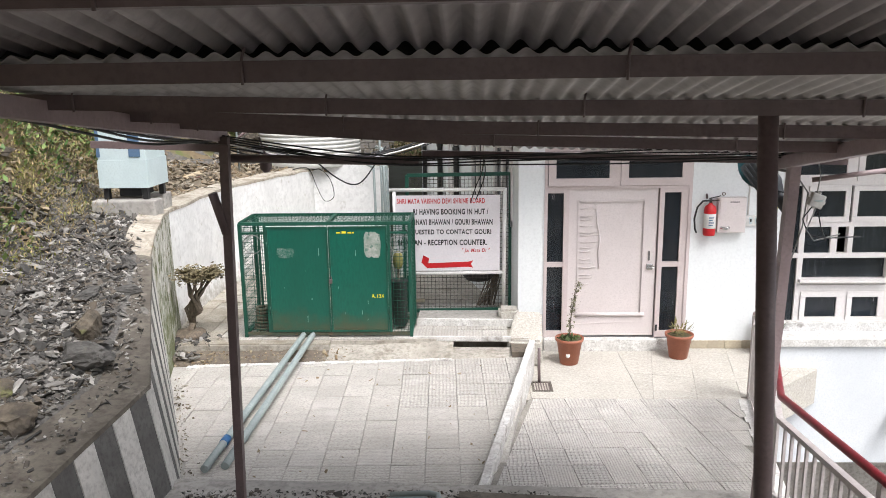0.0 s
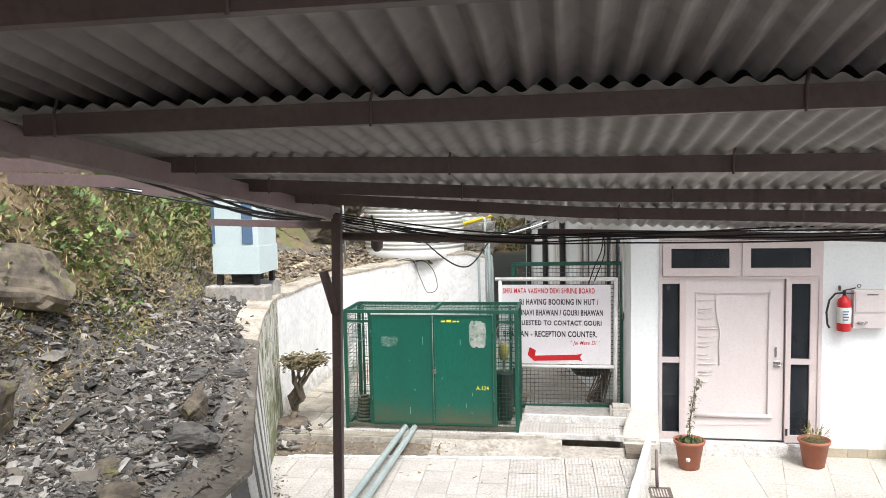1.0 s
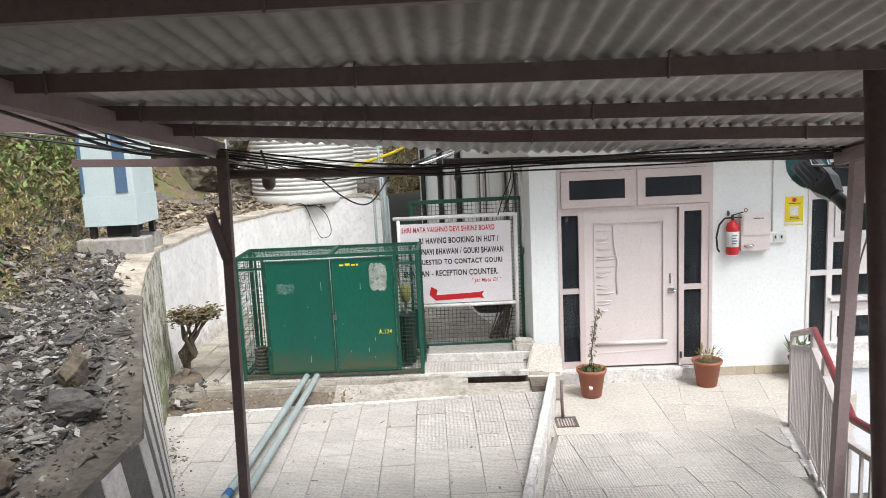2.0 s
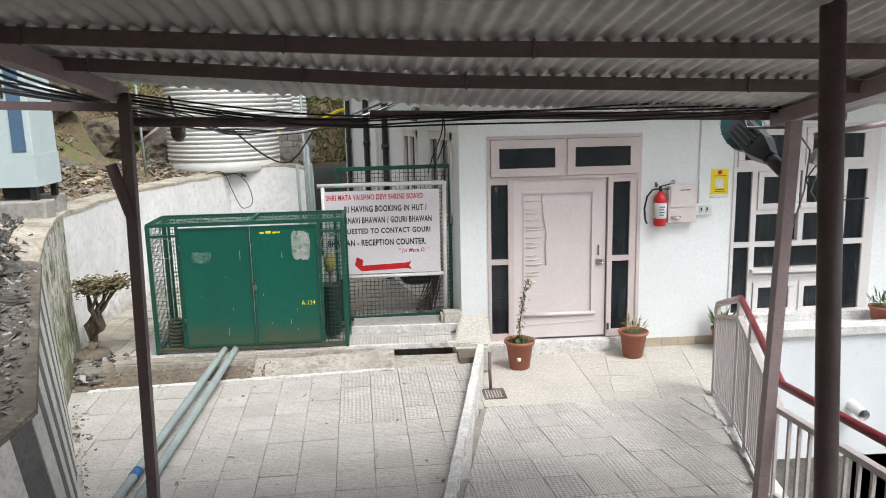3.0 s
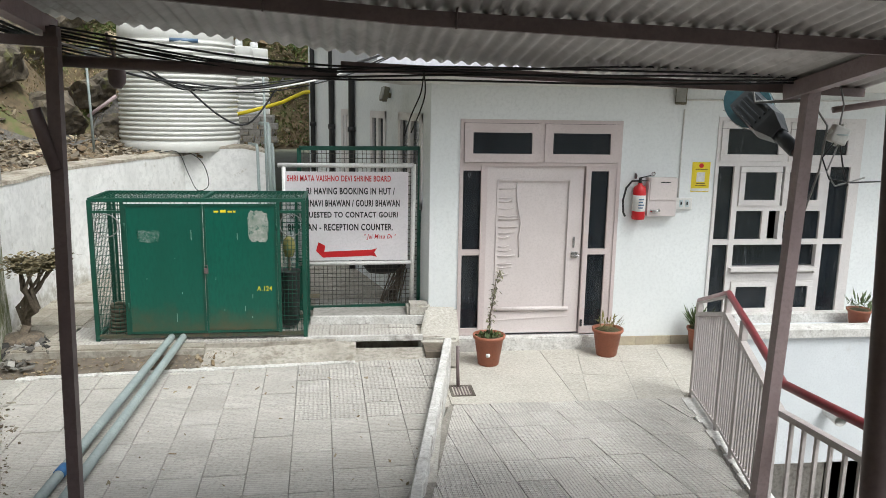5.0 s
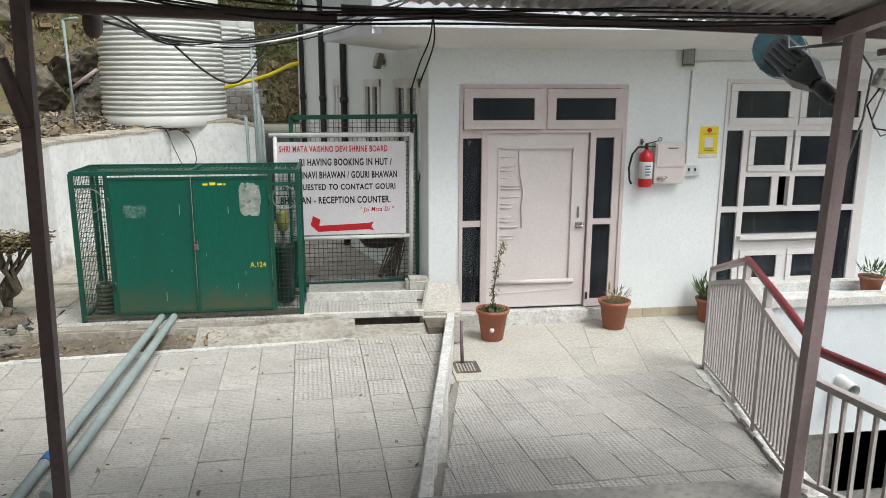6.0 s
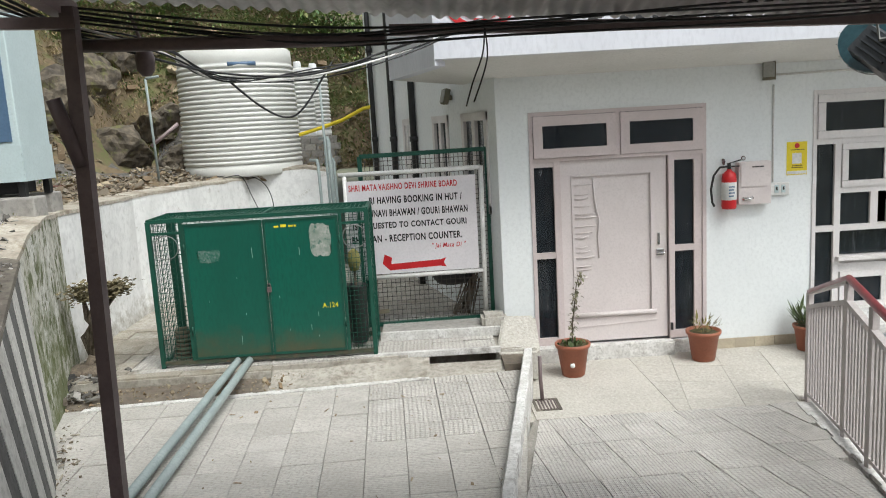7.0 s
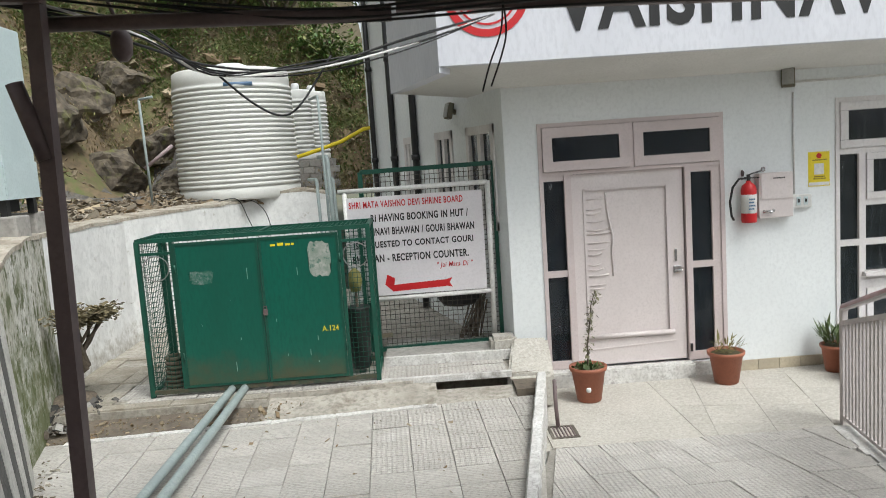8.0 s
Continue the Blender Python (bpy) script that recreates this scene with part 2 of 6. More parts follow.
M_SOIL = mat("soil", (0.10, 0.085, 0.04), (0.06, 0.055, 0.025), 8.0, 0.95, 0.6, grain=0.78)
M_LEAF = mat("leaf", (0.09, 0.13, 0.035), (0.055, 0.09, 0.022), 3.0, 0.6, 0.05, vary=0.3)
M_LEAF_Y = mat("leaf_dry", (0.22, 0.20, 0.06), (0.15, 0.13, 0.04), 3.0, 0.7, 0.05, vary=0.3)
M_TWIG = mat("twig_bark", (0.17, 0.135, 0.10), (0.10, 0.08, 0.06), 10.0, 0.9, 0.6, grain=0.78)
M_TANK = mat("tank_plastic", (0.72, 0.72, 0.69), (0.66, 0.66, 0.63), 1.5, 0.5, 0.05, stain=(0.50, 0.49, 0.45), stain_at=0.66)
M_TANKLID = mat("tank_lid_plastic", (0.78, 0.79, 0.80), None, 3.0, 0.45, 0.02)
M_CABINET = mat("cabinet_white", (0.54, 0.63, 0.64), (0.48, 0.57, 0.58), 2.0, 0.4, 0.03)
M_CABBLUE = mat("cabinet_blue", (0.10, 0.17, 0.27), (0.08, 0.14, 0.23), 3.0, 0.4, 0.03)
M_GRAVEL = mat("slate_scree", (0.15, 0.142, 0.132), (0.085, 0.08, 0.073), 9.0, 0.95, 1.0, fine=40, stain=(0.19, 0.15, 0.105), stain_at=0.58, stain_scale=1.6, grain=0.6)
M_STONE = mat("slate_chip", (0.34, 0.33, 0.315), (0.22, 0.21, 0.20), 5.0, 0.9, 0.5, vary=0.45, grain=0.78)
M_EARTH = mat("hillside_earth", (0.20, 0.145, 0.085), (0.12, 0.092, 0.055), 0.9, 0.95, 1.0, fine=9, stain=(0.105, 0.125, 0.04), stain_at=0.50, stain_scale=1.3, grain=0.7)
M_ROCK = mat("rock_face", (0.17, 0.14, 0.10), (0.06, 0.05, 0.04), 4.0, 0.95, 1.0, fine=9, stain=(0.155, 0.16, 0.055), stain_at=0.56, stain_scale=2.5, grain=0.6)
M_SLATE = mat("dark_slate", (0.105, 0.10, 0.092), (0.055, 0.052, 0.048), 5.0, 0.85, 0.9, fine=14, stain=(0.17, 0.155, 0.13), stain_at=0.6, stain_scale=4, grain=0.7)
M_GROUND = mat("far_ground", (0.16, 0.15, 0.11), (0.10, 0.11, 0.06), 0.05, 0.95, 0.3, fine=1)
M_GREYPIPE = mat("grey_pvc", (0.30, 0.35, 0.34), (0.24, 0.28, 0.275), 4.0, 0.5, 0.05, vary=0.05)
M_BLUE = mat("blue_tape", (0.03, 0.14, 0.34), None, 5.0, 0.5, 0.0)
M_CABLE = mat("black_cable", (0.015, 0.015, 0.016), None, 6.0, 0.6, 0.0)
M_RAIL = mat("rail_grey_paint", (0.50, 0.46, 0.45), (0.42, 0.385, 0.375), 5.0, 0.55, 0.1, stain=(0.16, 0.10, 0.07), stain_at=0.68, stain_scale=9)
M_RAILRED = mat("rail_red_paint", (0.23, 0.022, 0.03), (0.17, 0.015, 0.022), 5.0, 0.35, 0.05)
# near-black base colour carries the dimness of the rooms behind the glass
M_ROOM_SHADE = mat("room_shade_colour", (0.07, 0.075, 0.08), (0.05, 0.05, 0.055), 1.0, 0.9, 0.1)
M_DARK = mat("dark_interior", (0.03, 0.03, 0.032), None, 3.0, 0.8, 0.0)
M_BLUEWALL = mat("pale_blue_limewash", (0.66, 0.69, 0.72), (0.60, 0.63, 0.66), 1.5, 0.9, 0.2, stain=(0.5, 0.5, 0.49), stain_at=0.66)
M_CURTAIN = mat("curtain_cloth", (0.42, 0.41, 0.38), (0.3, 0.3, 0.28), 3.0, 0.9, 0.2)
M_PLASTIC_G = mat("lamp_grey_plastic", (0.05, 0.055, 0.06), None, 5.0, 0.4, 0.02)
M_LENS = mat("lamp_lens", (0.015, 0.055, 0.07), (0.03, 0.09, 0.105), 30.0, 0.2, 0.0)
M_PAPER = mat("paper", (0.74, 0.74, 0.72), (0.6, 0.6, 0.58), 8.0, 0.8, 0.0)


# ---- mesh helpers ----
def box(bm, x0, y0, z0, x1, y1, z1, m=None, bevel=0.0):
    vs = [bm.verts.new((x, y, z)) for x in (x0, x1) for y in (y0, y1) for z in (z0, z1)]
    fs = [bm.faces.new([vs[i] for i in q]) for q in ((0, 1, 3, 2), (4, 6, 7, 5), (0, 4, 5, 1), (2, 3, 7, 6), (0, 2, 6, 4), (1, 5, 7, 3))]
    if m:
        bmesh.ops.transform(bm, matrix=m, verts=vs)
    if bevel:
        bmesh.ops.bevel(bm, geom=list({e for f in fs for e in f.edges}), offset=bevel, segments=2, affect="EDGES", profile=0.5)
    return bm


def bar(bm, p, q, w, h, up=(0, 0, 1)):
    """A rectangular bar from p to q, w across and h along up."""
    p, q = Vector(p), Vector(q)
    d = (q - p).normalized()
    u = Vector(up)
    if abs(d.dot(u)) > 0.99:
        u = Vector((0, 1, 0))
    s = d.cross(u).normalized() * w / 2
    u = s.cross(d).normalized() * h / 2
    vs = [bm.verts.new(c + a * s + b * u) for c in (p, q) for a, b in ((-1, -1), (1, -1), (1, 1), (-1, 1))]
    for i in range(4):
        bm.faces.new((vs[i], vs[(i + 1) % 4], vs[4 + (i + 1) % 4], vs[4 + i]))
    bm.faces.new(vs[3::-1]), bm.faces.new(vs[4:])
    return bm


def tube(bm, pts, r, seg=10, r2=None, caps=True):
    """A round pipe through the points; r2: the radius at its end."""
    pts = [Vector(p) for p in pts]
    rings, u = [], None
    for i, p in enumerate(pts):
        d = (pts[min(i + 1, len(pts) - 1)] - pts[max(i - 1, 0)]).normalized()
        if u is None:
            u = d.orthogonal().normalized()
        u = (u - d * u.dot(d)).normalized()
        v = d.cross(u)
        rr = r if r2 is None else r + (r2 - r) * i / (len(pts) - 1)
        rings.append([bm.verts.new(p + rr * (math.cos(a) * u + math.sin(a) * v)) for a in (2 * math.pi * k / seg for k in range(seg))])
    for a, b in zip(rings, rings[1:]):
        for k in range(seg):
            f = bm.faces.new((a[k], a[(k + 1) % seg], b[(k + 1) % seg], b[k]))
            f.smooth = True
    if caps:
        bm.faces.new(rings[0][::-1]), bm.faces.new(rings[-1])
    return bm


def lathe(bm, profile, at=(0, 0, 0), seg=28):
    """Turns (radius, height) pairs round an upright axis."""
    rings = [[bm.verts.new((at[0] + r * math.cos(a), at[1] + r * math.sin(a), at[2] + z)) for a in (2 * math.pi * k / seg for k in range(seg))] for r, z in profile]
    for a, b in zip(rings, rings[1:]):
        for k in range(seg):
            f = bm.faces.new((a[k], a[(k + 1) % seg], b[(k + 1) % seg], b[k]))
            f.smooth = True
    bm.faces.new(rings[0][::-1]), bm.faces.new(rings[-1])
    return bm


def prism(bm, poly, z0, z1):
    """An upright prism over a plan polygon (counter-clockwise); z0 and z1 numbers or functions of x, y."""
    f0, f1 = (z if callable(z) else (lambda x, y, z=z: z) for z in (z0, z1))
    a = [bm.verts.new((x, y, f0(x, y))) for x, y in poly]
    b = [bm.verts.new((x, y, f1(x, y))) for x, y in poly]
    for i in range(len(poly)):
        j = (i + 1) % len(poly)
        bm.faces.new((a[i], a[j], b[j], b[i]))
    bm.faces.new(a[::-1]), bm.faces.new(b)
    return bm


BASES = {}


def B():
    return bmesh.new()


def mesh_ob(name, bm, material, base=(0, 0, 0), sharp=True):
    me = bpy.data.meshes.new(name)
    bmesh.ops.translate(bm, vec=-Vector(base), verts=bm.verts)
    bmesh.ops.recalc_face_normals(bm, faces=bm.faces)
    bm.to_mesh(me)
    bm.free()
    me.materials.append(material)
    ob = new(name, me)
    return ob


def thing(name, base, label, category, group="", kind=""):
    ob = new(name)
    ob.location = base
    BASES[ob.name] = tuple(base)
    ob.empty_display_size = 0.1
    return tagged(ob, label, category, group, kind)


def part(name, bm, material, parent, label=""):
    """Links a mesh, given in world places, as one part of a thing or part that stands unturned at its base."""
    base = BASES.get(parent.name, (0, 0, 0))
    ob = mesh_ob(name, bm, material, base)
    BASES[ob.name] = base
    ob.parent = parent
    return tagged(ob, label) if label else ob


def structure(name, bm, material, label="", category=""):
    return tagged(mesh_ob(name, bm, material), label, category, kind="structure")


def clip_poly(poly, edges):
    """Cuts a convex plan polygon by half planes (px, py, nx, ny), keeping the side that n points to."""
    for px, py, nx, ny in edges:
        out = []
        for (ax, ay), (bx, by) in zip(poly, poly[1:] + poly[:1]):
            da, db = (ax - px) * nx + (ay - py) * ny, (bx - px) * nx + (by - py) * ny
            if da >= 0:
                out.append((ax, ay))
            if da * db < 0:
                s = da / (da - db)
                out.append((ax + s * (bx - ax), ay + s * (by - ay)))
        poly = out
        if len(poly) < 3:
            return []
    return poly


def plan_edges(poly):
    """The half planes of a convex counter-clockwise plan polygon."""
    return [(ax, ay, -(by - ay), bx - ax) for (ax, ay), (bx, by) in zip(poly, poly[1:] + poly[:1])]


def area2(poly):
    return sum(ax * by - bx * ay for (ax, ay), (bx, by) in zip(poly, poly[1:] + poly[:1])) / 2


# ---- plan ----
FACADE = 11.0
COURT, PLATFORM, LANDING = 0.25, 0.40, 0.45
ROOF_Y, ROOF_Z, ROOF_FALL = 2.8, 3.85, 0.167


def roof_z(y, x=0.9):
    """The roof's underside line; it falls less along its bank side, so that it is slightly twisted."""
    fall = 0.111 + (ROOF_FALL - 0.116) * (x + 0.9) / 1.8 if x < 0.9 else 0.162 + 0.028 * (x - 0.9) / 2.1
    return ROOF_Z - fall * (y - ROOF_Y) if y > ROOF_Y else ROOF_Z - ROOF_FALL * (y - ROOF_Y)


def foot_x(y):
    """Where the wild slope begins behind the bank."""
    return lerp_table(y, [(-4, -3.2), (3.0, -3.4), (5.5, -4.0), (8.0, -3.75), (10.0, -4.25), (13.0, -5.2), (15.5, -5.3), (18.0, -4.6)])


def ramp_z(x, y):
    return max(0.0, 0.12 * (9.2 - y))


def side_x(y):
    """The building's side wall runs back at a slant."""
    return 1.64 - 0.28 * (y - FACADE)


# ---- ground and hillside ----
def lerp_table(t, table):
    for (a, u), (b, v) in zip(table, table[1:]):
        if t <= b:
            return u + (v - u) * max(0.0, min(1.0, (t - a) / (b - a)))
    return table[-1][1]


EDGE = [(-30, -7.0), (2.0, -2.70), (4.8, -2.38), (6.3, -2.15), (7.72, -2.50), (8.8, -2.87), (10.9, -3.55), (13.2, -3.5), (16.1, -2.5), (16.5, -0.9), (20, -0.9)]
FLAT = [(-4, 0.9), (2.0, 1.0), (4.8, 1.24), (6.3, 1.39), (7.72, 1.70), (8.8, 1.92), (9.5, 2.04), (10.0, 2.06), (30, 2.12)]


def hill_height(x, y):
    n1 = noise.noise((x * 0.25, y * 0.25, 1.0))
    n2 = noise.noise((x * 0.9, y * 0.9, 4.0))
    n3 = noise.noise((x * 2.6, y * 2.6, 9.0))
    d = max(0.0, lerp_table(y, EDGE) - x)
    foot = foot_x(y) + 0.3 * n1
    left = max(0.0, foot - x)
    back = max(0.0, y - 18.6 - 0.5 * n1 - 0.25 * max(0.0, x + 2.5))
    rise = max(1.25 * left, min(1.5 * back, lerp_table(x, [(-5.0, 20.0), (-2.6, 7.0), (-1.7, 3.0), (-0.6, 1.9), (3.0, 1.8)])))
    rise = min(rise, 12 + 0.3 * rise)
    bank = min(d, 2.4) * 0.30 if y < 8.0 else min(d, 2.4) * lerp_table(y, [(8.0, 0.30), (9.5, 0.24)]) if y < 9.5 else min(d, 2.4) * lerp_table(y, [(9.5, 0.24), (12, 0.08)])
    crag = 0.55 * abs(n2) + 0.3 * abs(n3) if rise > 0 else 0.0
    return lerp_table(y, FLAT) + bank + rise * (1 + 0.2 * n1) + (0.06 * n2 + 0.03 * n3) * min(1.0, d * 2) + crag * min(1.0, rise * 0.7)


bm = B()
ys = [-30, -20, -12, -6, -3] + [-1 + 0.25 * i for i in range(0, 82)]
ss = [0.22 * i for i in range(60)] + [13.4, 14, 15, 16.5, 19, 23, 30, 45, 60]
rows = []
for y in ys:
    e = lerp_table(y, EDGE)
    rows.append([bm.verts.new((e - s, y, hill_height(e - s, y))) for s in ss])
for a, b in zip(rows, rows[1:]):
    for i in range(len(ss) - 1):
        f = bm.faces.new((a[i + 1], a[i], b[i], b[i + 1]))
        f.smooth, f.material_index = True, 0 if a[i].co.x < foot_x(a[i].co.y) + 0.25 * noise.noise((0, a[i].co.y * 0.8, 2)) else 1
xs = [-60, -45, -32, -24, -18, -14] + [-12 + 0.3 * i for i in range(0, 64)] + [8, 10, 13, 18, 26, 40]
rows = [[bm.verts.new((x, y, hill_height(x, y) - 0.03)) for x in xs] for y in [18.2 + 0.3 * i for i in range(0, 50)] + [34, 37, 42, 50, 65, 90]]
for a, b in zip(rows, rows[1:]):
    for i in range(len(xs) - 1):
        bm.faces.new((a[i], a[i + 1], b[i + 1], b[i])).smooth = True
hillside = structure("hillside", bm, M_EARTH, "brown earth and slate hillside above the retaining wall", "hillside")
hillside.data.materials.append(M_GRAVEL)

bm = B()
prism(bm, [(-3000, -3000), (3000, -3000), (3000, 3000), (-3000, 3000)], -3.4, -3.0)
ground = structure("ground", bm, M_GROUND, "dull lower ground reaching the horizon", "ground")

# ---- retaining walls ----
W_IN = [(-2.22, 2.0), (-1.93, 4.8), (-1.76, 6.3), (-2.31, 7.72), (-2.72, 8.8)]
W_TOP = [1.0, 1.23, 1.37, 1.68, 1.90]
W_BASE = [(-1.98, 2.0), (-1.72, 4.8), (-1.56, 6.3), (-2.14, 7.72), (-2.62, 8.8)]
W_WIDE = [0.55, 0.52, 0.46, 0.24, 0.18]
wall_low = tagged(new("retaining_wall_striped"), "battered concrete retaining wall with white and grey painted stripes", "retaining wall", kind="structure")
BASES[wall_low.name] = (0, 0, 0)
bm = B()
rows = []
for (x, y), z, (bx, by), wide in zip(W_IN, W_TOP, W_BASE, W_WIDE):
    rows.append([bm.verts.new(p) for p in ((bx - 0.03, by, -0.2), (x - 0.03, y, z - 0.05), (x + 0.032, y, z - 0.035), (x + 0.022, y, z), (x - wide, y + 0.05, z + 0.03), (x - wide - 0.1, y, -0.2))])
for a, b in zip(rows, rows[1:]):
    for k in range(6):
        bm.faces.new((a[k], a[(k + 1) % 6], b[(k + 1) % 6], b[k]))
bm.faces.new(rows[0][::-1]), bm.faces.new(rows[-1])
part("wall_core", bm, M_COPING, wall_low, "bare grey concrete coping")
run, stripe_len = 0.0, 0.25
lengths = [math.dist(a, b) for a, b in zip(W_IN, W_IN[1:])]


def along(table, s):
    for a, b, d in zip(table, table[1:], lengths):
        if s <= d or b is table[-1]:
            return [u + (v - u) * min(s / d, 1.0) for u, v in zip(a, b)]
        s -= d


tops = [(*p, z) for p, z in zip(W_IN, W_TOP)]
count = int(sum(lengths) / stripe_len)
for i in range(count):
    s0, s1 = i * stripe_len + 0.004, (i + 1) * stripe_len - 0.004
    bm = B()
    p = [Vector(q) for q in ((*along(W_BASE, s0), 0.12), (*along(W_BASE, s1), 0.12), along(tops, s1), along(tops, s0))]
    p[2], p[3] = p[2].lerp(p[1], 0.025), p[3].lerp(p[0], 0.025 + 0.012 * random.random())
    front = [bm.verts.new(Vector(q) + Vector((0.02 + 0.004 * (i % 2), 0, 0))) for q in p]
    back = [bm.verts.new(Vector(q) - Vector((0.03, 0, 0))) for q in p]
    bm.faces.new(front), bm.faces.new(back[::-1])
    for k in range(4):
        bm.faces.new((front[k], back[k], back[(k + 1) % 4], front[(k + 1) % 4]))
    part("stripe", bm, M_STRIPE_W if i % 2 else M_STRIPE_D, wall_low)

# upright white wall behind the cage, with its mossy end
WALL2 = [(-2.72, 8.8), (-3.3, 10.9), (-3.3, 13.2), (-2.3, 16.15), (-0.75, 16.4)]
for i, (p, q) in enumerate(zip(WALL2, WALL2[1:])):
    d = Vector((q[0] - p[0], q[1] - p[1])).normalized()
    nx, ny = -d.y, d.x
    steps = max(3, int(math.dist(p, q) / 0.25))
    bm = B()
    prof = []
    for k in range(steps + 1):
        f = k / steps
        x, y = p[0] + (q[0] - p[0]) * f, p[1] + (q[1] - p[1]) * f
        z = 2.08 + 0.03 * noise.noise((x * 2, y * 2, 3)) - (0.22 * max(0.0, 1 - f / 0.33) if i == 0 else 0) + (0.12 * math.sin(3.1 * f) if i == 3 else 0)
        w = 0.015 * noise.noise((x * 1.3, y * 1.3, 8))
        prof.append([bm.verts.new(v) for v in ((x + nx * -0.05, y + ny * -0.05, -0.1), (x + w, y, 1.0), (x + w, y, z), (x + nx * 0.32, y + ny * 0.32, z + 0.02), (x + nx * 0.32, y + ny * 0.32, -0.1))])
    for a, b in zip(prof, prof[1:]):
        for k in range(5):
            bm.faces.new((a[k], a[(k + 1) % 5], b[(k + 1) % 5], b[k]))
    bm.faces.new(prof[0][::-1]), bm.faces.new(prof[-1])
    cap, ring = B(), []
    for a in prof:
        lip = 0.012 * noise.noise(a[2].co * 4)
        d0, d1 = a[2].co.copy(), a[3].co.copy()
        out = (d0 - d1).normalized() * (0.008 + lip)
        ring.append([cap.verts.new(v) for v in (d0 + out - Vector((0, 0, 0.02)), d0 + out * 0.4 + Vector((0, 0, 0.022)), d1 + Vector((0, 0, 0.03)), d1 - Vector((0, 0, 0.02)))])
    for a, b in zip(ring, ring[1:]):
        for k in range(4):
            cap.faces.new((a[k], a[(k + 1) % 4], b[(k + 1) % 4], b[k]))
    cap.faces.new(ring[0][::-1]), cap.faces.new(ring[-1])
    structure("wall_coping", cap, M_WALLTOP, "worn cream cement coping along the wall top", "coping")
    structure("retaining_wall_mossy" if i == 0 else "retaining_wall_white", bm, M_MOSSWALL if i == 0 else M_LIMEWALL,
              "damp plastered wall end streaked with green moss" if i == 0 else "rough white limewashed retaining wall", "wall")

# ---- court, platform, landing, ramp, stairs ----
bm = B()
court_poly = [(-2.6, 6.2), (1.05, 6.2), (1.80, 10.1), (-3.35, 10.1), (-3.3, 9.6)]
prism(bm, [(-2.5, 5.2), (1.0, 5.2), (1.74, 9.98), (-2.95, 9.64)], -0.4, COURT - 0.02)
court = structure("court_floor", bm, M_JOINT, "worn grey ribbed concrete tile paving", "paving")
bm = B()
def silt(bm, x0, x1, n, far=0.76, rise=0.15):
    """A rough strip rising from the court to the platform."""
    for i in range(n):
        for k in range(6):
            xa, xb = x0 + (x1 - x0) * i / n, x0 + (x1 - x0) * (i + 1) / n
            q = []
            for x, kk in ((xa, k), (xb, k), (xb, k + 1), (xa, k + 1)):
                y = 9.62 + 0.07 * (x + 3.0) + (far - 0.07 * (x + 3.0)) * kk / 6
                q.append(bm.verts.new((x, y, 0.215 + rise * kk / 6 + 0.028 * noise.noise((x * 5, y * 7, 1)) - (0.02 if kk == 0 else 0))))
            bm.faces.new(q)
    bmesh.ops.remove_doubles(bm, verts=bm.verts[:], dist=0.002)


silt(bm, -0.95, 0.72, 24)
prism(bm, [(0.70, 9.86), (1.50, 9.90), (1.50, 10.23), (0.70, 10.25)], -0.4, lambda x, y: 0.245 if y < 10 else 0.285)
structure("cement_strip", bm, M_CEMENT, "broken cement strip between court and platform", "paving")
edge = B()
for i in range(46):
    x0, x1 = -2.72 + 0.0745 * i, -2.72 + 0.0745 * (i + 1)
    y0, w = 9.60 + 0.075 * (x0 + 2.72), 0.035 + 0.05 * abs(noise.noise((x0 * 4, 2, 1)))
    prism(edge, [(x0, y0 - w), (x1 - 0.003, y0 - w + 0.005), (x1 - 0.003, y0 + 0.045), (x0, y0 + 0.04)], 0.1, 0.262 + 0.012 * noise.noise((x0 * 9, 1, 1)))
structure("court_edging", edge, M_EDGE, "crumbling pale cement edge of the court", "edging")
bm = B()
silt(bm, -3.5, -0.95, 36, 0.46, 0.10)
prism(bm, [(0.70, 10.2), (1.50, 10.2), (1.50, 10.7), (0.70, 10.7)], -0.4, 0.05)
prism(bm, [(1.5, 9.95), (1.78, 9.95), (1.8, 10.33), (1.5, 10.34)], -0.4, 0.32)
drain_channel = structure("drain_channel", bm, M_MUD, "muddy drain channel with damp silt", "drain")
bm = B()
prism(bm, [(-3.4, 10.04), (-0.95, 10.07), (-0.95, 10.25), (-2.5, 10.21), (-2.5, 16.3), (-3.45, 16.3)], -0.4, PLATFORM - 0.02)
prism(bm, [(-2.5, 10.21), (-0.3, 10.24), (0.70, 10.34), (0.70, 10.92), (-2.55, 10.95)], -0.4, PLATFORM - 0.02)
prism(bm, [(0.70, 10.34), (1.5, 10.33), (1.5, 10.91), (0.70, 10.92)], PLATFORM - 0.07, PLATFORM - 0.02)
prism(bm, [(1.5, 10.33), (1.8, 10.33), (1.95, 10.9), (1.5, 10.91)], -0.4, PLATFORM - 0.02)
prism(bm, [(0.70, 10.65), (1.5, 10.65), (1.5, 10.91), (0.70, 10.92)], -0.4, PLATFORM - 0.07)
prism(bm, [(-2.55, 10.95), (1.9, 10.9), (1.0, 16.4), (-2.55, 16.4)], -0.4, PLATFORM - 0.03)
platform = structure("platform_floor", bm, M_CEMENT, "raised ribbed tile platform under the cage", "paving")
bm = B()
prism(bm, [(0.2, 10.86), (1.75, 10.80), (1.75, 11.7), (0.2, 11.7)], PLATFORM - 0.1, PLATFORM + 0.09)
step_gate = structure("gate_step", bm, M_CONC, "low concrete step before the mesh gate", "step")
bm = B()
